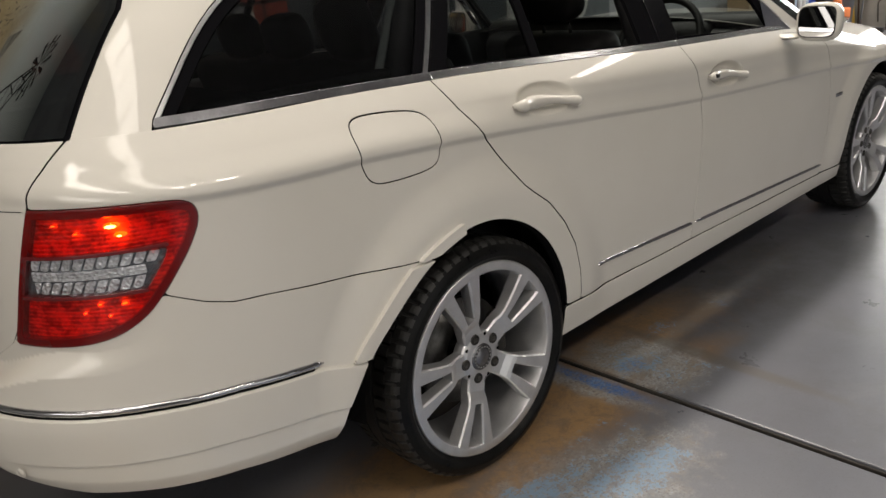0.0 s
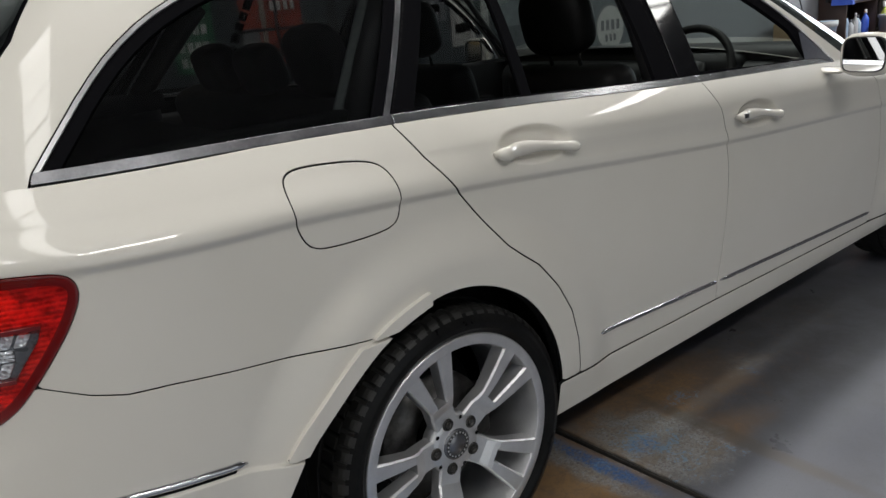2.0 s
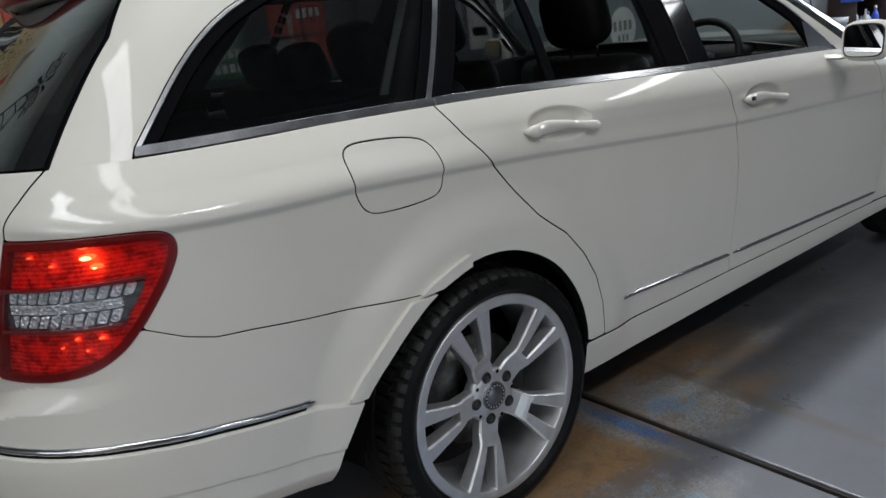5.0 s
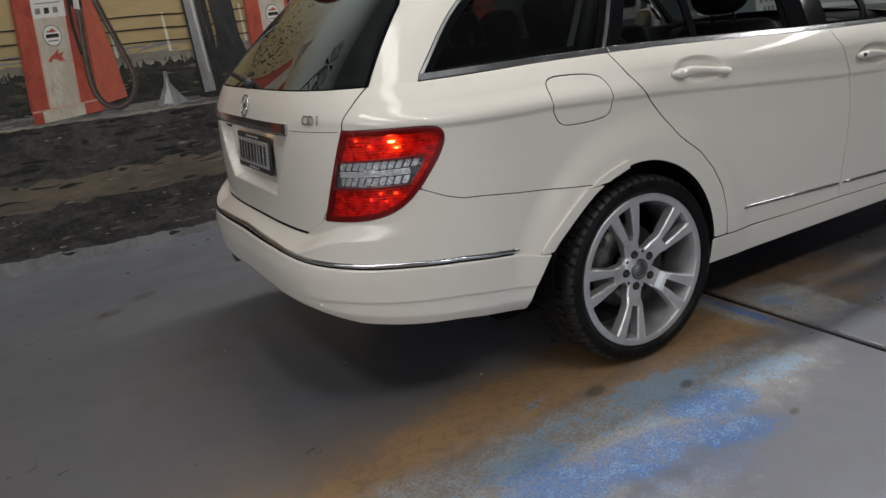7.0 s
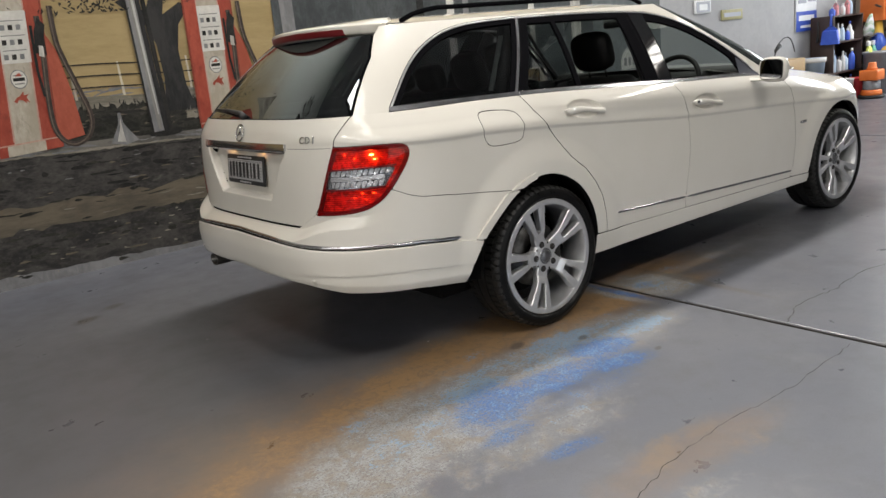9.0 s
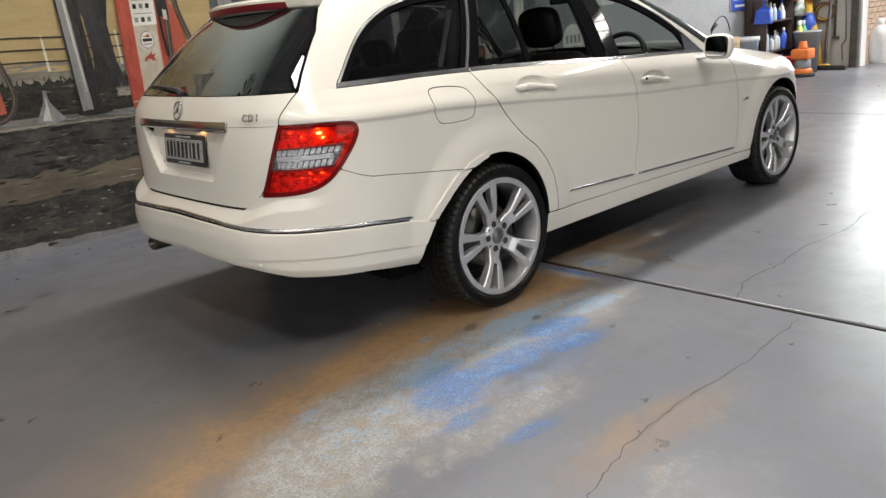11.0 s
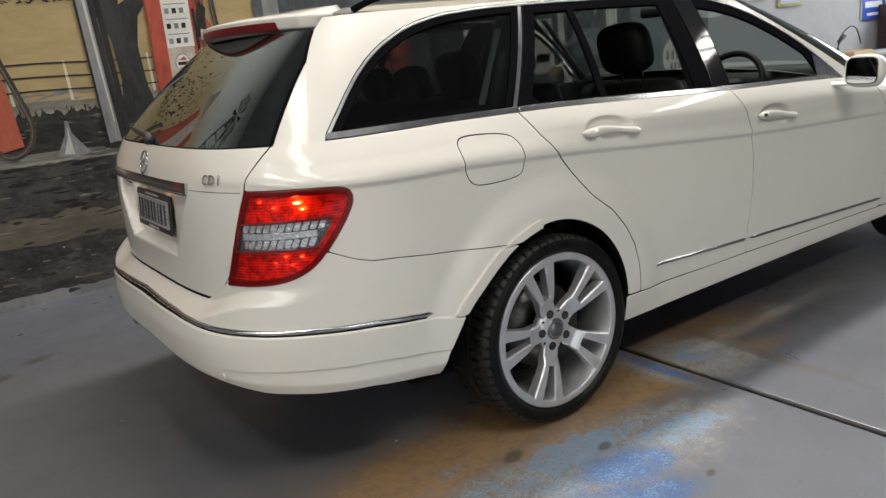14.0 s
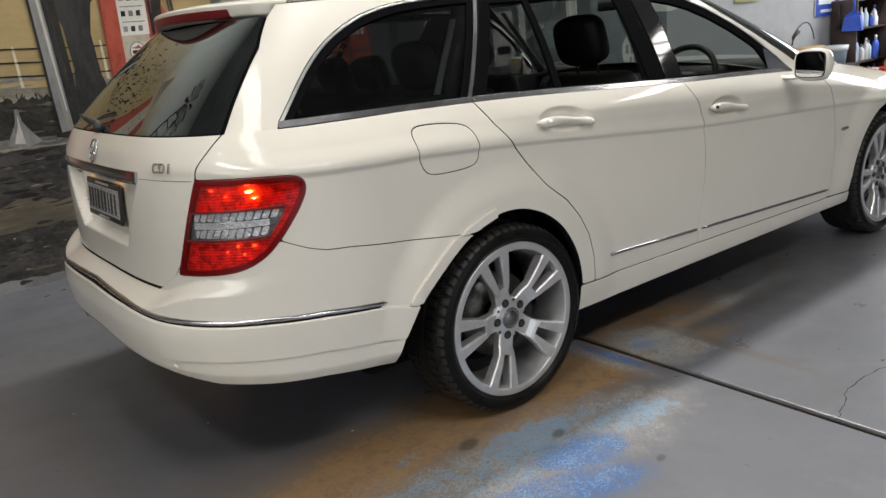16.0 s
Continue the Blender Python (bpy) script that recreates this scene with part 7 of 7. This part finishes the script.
# tail pipe
b = lathe([(0.022, 0.10), (0.024, 0.0), (0.030, -0.001), (0.031, 0.004), (0.031, 0.12)], 28, "x")
b.transform(pose(-1.052, 0.50, 0.372))
b.transform(Matrix.Translation((0, 0.5, 0.372)) @ Matrix.Diagonal((1, 1.6, 1, 1)) @ Matrix.Translation((0, -0.5, -0.372)))
part("tail_pipe", b, M["disc"], car, "flat chrome tail pipe")
b = box_bm((-0.90, -0.60, 0.335), (-0.35, 0.60, 0.42), 0.03)
part("underbody", b, M["under"], car)
b = box_bm((-0.45, -0.62, 0.19), (3.2, 0.62, 0.30), 0.03)
part("floor_pan", b, M["under"], car)

# door handles
def door_handle(x0, x1, z0, z1, parent, key):
    n, secs, bm = 22, [], bmesh.new()
    for i in range(n + 1):
        t = i / n
        x, z = x0 + (x1 - x0) * t, z0 + (z1 - z0) * t + 0.002 - 0.004 * math.cos(2 * math.pi * t)
        p, nn = at_body_fast(x, z)
        out = 0.031 * min(1, 5.0 * min(t + 0.10, 1 - t + 0.06)) ** 0.7
        rad = float(lerp(t, (0, 0.03, 0.10, 0.30, 0.55, 0.78, 0.92, 0.98, 1.0), (0.006, 0.0125, 0.0165, 0.0175, 0.0125, 0.0115, 0.0130, 0.0110, 0.004)))
        ring = []
        for j in range(14):
            a = 2 * math.pi * j / 14
            ring.append(bm.verts.new((x, -(p + out - 0.008 + 0.012 * math.cos(a)), z + rad * math.sin(a))))
        secs.append(ring)
    for a, b in zip(secs, secs[1:]):
        for j in range(14):
            k = (j + 1) % 14
            bm.faces.new((a[j], a[k], b[k], b[j]))
    bm.faces.new(secs[0]), bm.faces.new(secs[-1])
    bmesh.ops.recalc_face_normals(bm, faces=bm.faces[:])
    h = part("door_handle", bm, M["paint"], parent)
    if key:
        p, nn = at_body_fast(x0 + 0.03, z0 - 0.002)
        part("key_cover", box_bm((x0 + 0.008, -(p + 0.040), z0 - 0.007), (x0 + 0.022, -(p + 0.02), z0 + 0.006), 0.002), M["black_plastic"], h, "small black keyhole")


def at_body_fast(x, z):
    k = 1 + (x - XS) / (XF - XS)
    v = np.linspace(0, 1, 300)
    X, W, Z = lower(k + 0 * v, v)
    i = int(np.argmin(np.abs(Z - z)))
    return float(W[max(0, i)]) + 0.0, None


door_handle(0.165, 0.425, 0.975, 0.948, rear_door_r, False)
door_handle(1.125, 1.390, 0.900, 0.868, front_door_r, True)

# side badge on the front wing
_p, _q = at_body(2.285, 0.642)
b = box_bm((-0.035, -0.008, -0.002), (0.035, 0.008, 0.006), 0.004)
b.transform(facing(_p, _q))
part("wing_badge", b, M["chrome"], car, "small chrome wing badge")

# tailgate: bright strip, plate, emblem, letters, wiper
part_strip = panel("tailgate_strip", lower, lambda x, w, z: np.minimum(0.0145 - np.abs(z - 0.9755), 0.418 - w), M["chrome"], tailgate, "chrome strip over the number plate", ks=(0, 0.6, 120), vs=(0.72, 0.95, 60), both=True, lift=0.009, thick=0.016)
M["plate"] = varied("pale_number_plate", (0.37, 0.37, 0.375), (0.29, 0.29, 0.295), 0.35, 40.0)
M["ink"] = mat("dark_ink", (0.02, 0.02, 0.022), 0.5)
_pt, _pb = Vector((-0.992, 0.01, 0.925)), Vector((-1.006, 0.01, 0.800))
_pm = facing((_pt + _pb) / 2 + Vector((-0.012, 0, 0)), (_pb - _pt).cross(Vector((0, 1, 0))).normalized() * (1 if (_pb - _pt).cross(Vector((0, 1, 0))).x < 0 else -1))
b = box_bm((-0.196, -0.066, -0.006), (0.196, 0.066, 0.005), 0.006)
b.transform(_pm)
plate = part("number_plate_frame", b, M["black_plastic"], tailgate, "black number plate frame")
b = box_bm((-0.182, -0.046, 0.004), (0.182, 0.046, 0.0065), 0.001)
b.transform(_pm)
part("number_plate", b, M["plate"], plate, "pale number plate with dark bars")
for _x0, _x1 in ((-0.164, -0.146), (-0.132, -0.108), (-0.094, -0.076), (-0.062, -0.036), (-0.020, 0.004), (0.018, 0.040), (0.060, 0.074), (0.090, 0.114), (0.134, 0.154)):
    b = box_bm((_x0, -0.034, 0.0062), (_x1, 0.034, 0.0074))
    b.transform(_pm)
    part("plate_bar", b, M["ink"], plate, smooth=False)
for _i in range(7):
    b = box_bm((-0.178, -0.0365 + 0.0125 * _i, 0.0062), (0.178, -0.0350 + 0.0125 * _i, 0.0068))
    b.transform(_pm)
    part("plate_line", b, M["ink"], plate, smooth=False)
for _y0, _y1, _z in ((-0.075, 0.075, 0.056), (-0.06, 0.06, -0.056)):
    b = box_bm((_y0, _z - 0.0035, 0.0046), (_y1, _z + 0.0035, 0.0058))
    b.transform(_pm)
    part("frame_bar", b, M["plate"], plate, smooth=False)
M["plate_lamp"] = mat("lit_plate_lamp", (1, 0.7, 0.4), 0.4)
_b = M["plate_lamp"].node_tree.nodes["Principled BSDF"]
_b.inputs["Emission Color"].default_value = (1.0, 0.55, 0.22, 1)
_b.inputs["Emission Strength"].default_value = 9.0
for _y in (-0.15, 0.17):
    part("plate_lamp", box_bm((-1.012, _y - 0.022, 0.949), (-0.992, _y + 0.022, 0.956), 0.003), M["plate_lamp"], tailgate, "warm lit plate lamp")
_p, _q = at_body(0, 1.030, rear=True, w=0.004)
_em = facing(Vector((_p[0], 0.0, _p[2])) + _q * 0.006, Vector((_q[0], 0, _q[2])))
b = tube([(0.037 * math.cos(a), 0.037 * math.sin(a), 0) for a in np.linspace(0, 2 * math.pi, 40, endpoint=False)], 0.0034, 8, True)
b.transform(_em)
emblem = part("emblem", b, M["chrome"], tailgate, "round chrome emblem")
for _k in range(3):
    a = radians(90 + 120 * _k)
    b = tube([(0, 0, 0), (0.02 * math.cos(a), 0.02 * math.sin(a), 0), (0.037 * math.cos(a), 0.037 * math.sin(a), 0)], [0.0055, 0.0036, 0.001], 6)
    b.transform(_em)
    part("emblem_arm", b, M["chrome"], emblem)


def words(text, size, m, material, parent, name, label="", depth=0.0018):
    c = bpy.data.curves.new(name, "FONT")
    c.body, c.size, c.extrude, c.bevel_depth, c.align_x, c.align_y = text, size, depth, 0.0004, "CENTER", "CENTER"
    tmp = new("lettering_curve", c)
    me = bpy.data.meshes.new_from_object(tmp.evaluated_get(bpy.context.evaluated_depsgraph_get()))
    bpy.data.objects.remove(tmp)
    bpy.data.curves.remove(c)
    me.transform(m)
    me.materials.clear()
    me.materials.append(material)
    ob = new(name, me)
    if parent is not None:
        ob.parent = parent
    return tagged(ob, label) if label else ob


for _ch, _w in (("C", 0.528), ("D", 0.561), ("I", 0.588)):
    _p, _q = at_body(0, 1.004, rear=True, w=_w)
    words(_ch, 0.040, facing(_p + _q * 0.0045, _q), M["chrome"], tailgate, "model_letter", "raised chrome letter")

# crease under the emblem zone, its shade painted on as a thin black sheet
panel("tailgate_crease_shade", lower, lambda x, w, z: np.minimum(0.0008 - np.abs(z - 0.972), np.minimum(w - 0.425, hatch_w(z) - 0.004 - w)), M["under"], tailgate, "", ks=(0.2, 0.8, 120), vs=(0.60, 0.9, 220), lift=0.0007, thick=0)

# roof spoiler with the high brake lamp
def spoiler_form(k, v):
    """k 0..3 across from the middle outwards, v round the section: under edge, tip, top, roof."""
    k, v = np.broadcast_arrays(np.asarray(k, float), np.asarray(v, float))
    w = 0.490 * k / 3
    tip = -0.692 + 0.62 * w ** 2 + 0.9 * np.maximum(w - 0.42, 0) ** 1.5 * 3
    roof = -0.50 + 0.06 * w
    zt = 1.462 - 0.055 * w ** 2
    sec_x = lerp(v, (0, 0.18, 0.36, 0.46, 0.60, 1.0), (0.10, 0.055, 0.008, 0.0, 0.03, 1.0))
    x = np.where(v > 0.6, tip + 0.03 + (roof - tip - 0.03) * ((v - 0.6) / 0.4), tip + sec_x)
    z = zt + np.where(v > 0.6, -0.006 + 0.014 * ((v - 0.6) / 0.4), lerp(np.minimum(v, 0.6), (0, 0.18, 0.36, 0.46, 0.60), (-0.064, -0.062, -0.050, -0.018, -0.006)))
    return x, w, z


spoiler = panel("roof_spoiler", spoiler_form, lambda x, w, z: 1 + 0 * x, M["paint"], tailgate, ks=(0, 3, 70), vs=(0, 1, 60), both=True, thick=0.0)
M["brake_red"] = mat("dark_red_brake_lens", (0.15, 0.007, 0.009), 0.35, Coat_Weight=0.15)
panel("high_brake_lamp", spoiler_form, lambda x, w, z: np.minimum(0.340 - w, np.minimum(1.434 - 0.055 * w ** 2 - z, z - (1.4085 - 0.055 * w ** 2))), M["brake_red"], spoiler, "dark red high brake lamp", ks=(0, 3, 90), vs=(0.1, 0.5, 60), both=True, lift=0.002, thick=0.004)
# wiper
b = tube([(-0.985, 0.0, 1.098), (-0.975, 0.05, 1.112), (-0.962, 0.22, 1.125), (-0.935, 0.42, 1.128)], [0.017, 0.013, 0.008, 0.004], 8)
wiper = part("rear_wiper", b, M["black_plastic"], tailgate, "black rear wiper arm")
b = tube([(-0.965, 0.06, 1.104), (-0.955, 0.25, 1.115), (-0.915, 0.50, 1.118)], [0.006, 0.007, 0.004], 6)
part("wiper_blade", b, M["rubber"], wiper)

# roof rails
for _s in (-1, 1):
    pts = []
    for i in range(25):
        t = i / 24
        x = -0.44 + 1.62 * t
        wr = float(upper(np.array(1.0 + max(0.0, min(1.0, (x + 0.25) / 1.43))), np.array(1.0))[1]) - 0.035
        lift = 0.045 * min(1, 9 * t, 9 * (1 - t)) ** 0.6
        pts.append((x, _s * wr, 1.437 + lift))
    part("roof_rail", tube(pts, 0.013, 10, flat=0.8), M["black_gloss"], car, "gloss black roof rail")

# door mirrors
# grey-blue paints the sky's reflection into the corner cover's own colour
M["mirror_corner"] = varied("sky_toned_corner_cover", (0.10, 0.105, 0.13), (0.14, 0.145, 0.17), 0.2, 10.0)
def mirror_head(s, x, y, z):
    m = pose(x, s * y, z, 0, 5, s * -2)
    b = bmesh.new()
    bmesh.ops.create_cube(b, size=1)
    bmesh.ops.subdivide_edges(b, edges=b.edges[:], cuts=5, use_grid_fill=True)
    for v in b.verts:
        c = v.co * 2
        r = (abs(c.x) ** 3.2 + abs(c.y) ** 3.2 + abs(c.z) ** 3.2) ** (1 / 3.2)
        c = c / r
        taper = 1 - 0.28 * max(0, c.x)
        back = max(c.x, -0.62)
        v.co = Vector((0.062 * back, 0.080 * c.y * taper, 0.070 * c.z * taper))
    b.transform(m)
    head = part("door_mirror", b, M["paint"], car, "white door mirror with glass facing back")
    def plate_of(hy, hz, x0, x1):
        ring = [(hy * math.copysign(abs(math.cos(a)) ** 0.42, math.cos(a)), hz * math.copysign(abs(math.sin(a)) ** 0.42, math.sin(a))) for a in np.linspace(0, 2 * math.pi, 48, endpoint=False)]
        g = bmesh.new()
        a = [g.verts.new((x0, p, q)) for p, q in ring]
        b = [g.verts.new((x1, p, q)) for p, q in ring]
        g.faces.new(a[::-1])
        g.faces.new(b)
        for i in range(48):
            j = (i + 1) % 48
            g.faces.new((a[i], a[j], b[j], b[i]))
        bmesh.ops.recalc_face_normals(g, faces=g.faces[:])
        g.transform(m)
        return g
    part("mirror_seal", plate_of(0.066, 0.0560, -0.0425, -0.036), M["black_plastic"], head, smooth=False)
    part("mirror_glass", plate_of(0.0625, 0.0525, -0.0440, -0.0420), M["mirror"], head, "silvered mirror glass", False)
    ind = box_bm((0.0, s * 0.070, 0.0), (0.030, s * 0.084, 0.010), 0.004)
    ind.transform(m)
    part("indicator", ind, M["lens_clear"], head, "clear indicator strip")
    foot = box_bm((x - 0.02, s * 0.80 if s > 0 else -0.92, z - 0.062), (x + 0.05, 0.92 if s > 0 else -0.80, z - 0.042), 0.01)
    part("mirror_foot", foot, M["paint"], head)
    if s > 0:
        return
    tri = bmesh.new()
    tv = [tri.verts.new((px, s * (0.835 - 0.28 * (pz - 0.97)), pz)) for px, pz in ((1.66, 0.985), (1.86, 0.965), (1.68, 1.085), (1.66, 1.09))]
    tri.faces.new(tv)
    part("mirror_corner", tri, M["mirror_corner"], head, smooth=False)


mirror_head(-1, 1.745, 0.995, 1.005)
mirror_head(1, 1.85, 0.965, 1.030)

# ---- inside the car ----
def cushion(lo, hi, r, material, parent, name, m=None, label=""):
    """A padded block with well-rounded edges."""
    b = box_bm(lo, hi, r, 4)
    if m is not None:
        b.transform(m)
    return part(name, b, material, parent, label)


def pad(lo, hi, material, parent, name, m, power=3.4):
    """A plump headrest: a cube swollen into a rounded pillow."""
    b = bmesh.new()
    bmesh.ops.create_cube(b, size=2)
    bmesh.ops.subdivide_edges(b, edges=b.edges[:], cuts=9, use_grid_fill=True)
    mid, half = [(p + q) / 2 for p, q in zip(lo, hi)], [(q - p) / 2 for p, q in zip(lo, hi)]
    for v in b.verts:
        r = sum(abs(q) ** power for q in v.co) ** (1 / power)
        v.co = Vector([mid[i] + half[i] * v.co[i] / r for i in range(3)])
    b.transform(m)
    return part(name, b, material, parent)


def seat(x, y, lean=-14, width=0.48):
    base = new("seat")
    base.parent = car
    tagged(base, "black leather seat with raised headrest")
    base.matrix_world = pose(x, y, 0.0)
    cushion((-0.05, -width / 2, 0.42), (0.50, width / 2, 0.58), 0.06, M["cloth"], base, "seat_cushion")
    m = Matrix.Translation((0, 0, 0.5)) @ pose(0, 0, 0, 0, lean, 0)
    cushion((-0.08, -width / 2, 0.0), (0.07, width / 2, 0.58), 0.06, M["cloth"], base, "backrest", m)
    pad((-0.062, -0.130, 0.618), (0.058, 0.130, 0.832), M["cloth"], base, "headrest", m)
    for s in (-0.06, 0.06):
        b = tube([(0, s, 0.54), (0, s, 0.70)], 0.006, 8)
        b.transform(m)
        part("headrest_post", b, M["chrome"], base, "chrome headrest post")
    return base


seat(1.13, -0.37), seat(1.13, 0.37)
bench = new("rear_bench")
bench.parent = car
tagged(bench, "black leather rear bench with three headrests")
cushion((0.26, -0.66, 0.42), (0.74, 0.66, 0.60), 0.06, M["cloth"], bench, "bench_cushion")
_m = Matrix.Translation((0.31, 0, 0.5)) @ pose(0, 0, 0, 0, -16, 0)
cushion((-0.08, -0.66, 0.0), (0.06, 0.66, 0.62), 0.05, M["cloth"], bench, "backrest", _m)
for _y, _h, _w in ((-0.29, 0.150, 0.105), (0.04, 0.105, 0.10), (0.33, 0.110, 0.105)):
    pad((-0.050, _y - _w, 0.61), (0.050, _y + _w, 0.652 + _h), M["cloth"], bench, "headrest", _m)
cushion((-0.90, -0.60, 0.62), (0.05, 0.60, 0.70), 0.03, M["cloth"], car, "load_floor")
M["load_cloth"] = varied("dull_black_load_cover", (0.012, 0.012, 0.012), (0.02, 0.02, 0.02), 0.95, 20.0, Specular_IOR_Level=0.05)
for _sd in (-1, 1):
    part("sill_trim", tube([(-0.62, _sd * 0.745, 1.066), (-0.45, _sd * 0.765, 1.066), (-0.30, _sd * 0.776, 1.066), (0.08, _sd * 0.780, 1.066)], [0.018, 0.018, 0.018, 0.018], 8), M["load_cloth"], car, "black inner window sill trim")
cushion((-0.85, -0.62, 0.99), (-0.06, 0.62, 1.015), 0.008, M["load_cloth"], car, "load_cover")
# dashboard, wheel, door cards, lining
b = box_bm((1.72, -0.72, 0.72), (2.20, 0.72, 0.985), 0.07, 4)
dash = part("dashboard", b, M["black_plastic"], car, "black dashboard")
b = box_bm((1.80, -0.76, 0.88), (2.34, 0.76, 1.018), 0.05, 4)
b.transform(Matrix.Translation((2.1, 0, 0.95)) @ pose(0, 0, 0, 0, 4, 0) @ Matrix.Translation((-2.1, 0, -0.95)))
part("dash_top", b, M["black_plastic"], dash, "black padded dashboard top")
part("dash_panel", box_bm((1.71, -0.10, 0.76), (1.75, 0.16, 0.94), 0.012), M["grey_trim"], dash)
b = box_bm((1.70, -0.56, 0.90), (1.98, -0.18, 1.015), 0.05, 4)
part("instrument_hood", b, M["black_plastic"], dash)
_sw = pose(1.66, -0.37, 0.945, 0, -62, 0)
b = tube([(0.185 * math.cos(a), 0.185 * math.sin(a), 0) for a in np.linspace(0, 2 * math.pi, 48, endpoint=False)], 0.0155, 10, True)
b.transform(_sw)
wheel_rim = part("steering_wheel", b, M["cloth"], car, "black leather steering wheel")
b = box_bm((-0.07, -0.075, -0.03), (0.06, 0.075, 0.02), 0.03)
b.transform(_sw)
part("horn_pad", b, M["black_plastic"], wheel_rim)
for _a in (0, 90, 180):
    b = box_bm((-0.014, 0.05, -0.012), (0.014, 0.18, 0.002), 0.005)
    b.transform(_sw @ pose(0, 0, 0, 0, 0, _a - 90 + 90))
    part("wheel_spoke", b, M["satin"], wheel_rim)
for _s in (-1, 1):
    part("door_card", box_bm((0.0, _s * 0.79 - 0.02, 0.77), (1.95, _s * 0.79 + 0.02, 1.0), 0.02), M["grey_trim"], car)
    part("armrest", box_bm((0.4, _s * 0.74 - 0.04, 0.78), (1.7, _s * 0.74 + 0.04, 0.84), 0.02), M["cloth"], car)
    part("load_side_trim", box_bm((-0.85, _s * 0.70 - 0.03, 0.62), (0.05, _s * 0.70 + 0.03, 1.07), 0.03), M["black_plastic"], car)
    # black block added to cover bright leaks below the quarter windows
    part("window_leak_cover", box_bm((-0.58, _s * 0.66 - 0.035, 1.03), (0.05, _s * 0.66 + 0.035, 1.098), 0.02), M["load_cloth"], car)
    # pillars seen from inside
    for x0, z0, w0, x1, z1, w1, r in ((0.96, 1.0, 0.745, 1.02, 1.36, 0.545, 0.04), (-0.06, 1.04, 0.70, 0.17, 1.36, 0.52, 0.04), (1.93, 0.96, 0.79, 1.36, 1.365, 0.560, 0.012), (-0.76, 1.04, 0.62, -0.50, 1.36, 0.45, 0.062)):
        part("inner_pillar", tube([(x0, _s * w0, z0), ((x0 + x1) / 2, _s * ((w0 + w1) / 2 + 0.012), (z0 + z1) / 2), (x1, _s * w1, z1)], r, 8), M["black_plastic"], car)
    part("seat_belt", tube([(-0.09, _s * 0.660, 1.06), (-0.063, _s * 0.646, 1.108), (0.10, _s * 0.560, 1.335)], 0.013, 6, flat=0.25), M["webbing"], car, "grey seat belt webbing")
panel("headlining", roof_form, lambda x, w, z: 1 + 0 * x, M["grey_trim"], car, ks=(0, 3, 90), vs=(0, 1, 12), both=True, thick=0.0, lift=-0.03)
part("cabin_floor", box_bm((-0.4, -0.74, 0.28), (2.3, 0.74, 0.34), 0.02), M["under"], car)
part("bulkhead", box_bm((2.15, -0.70, 0.3), (2.22, 0.70, 0.93), 0.02), M["under"], car)
b = box_bm((1.60, -0.10, 1.32), (1.63, 0.10, 1.375), 0.012)
part("inside_mirror", b, M["black_plastic"], car)
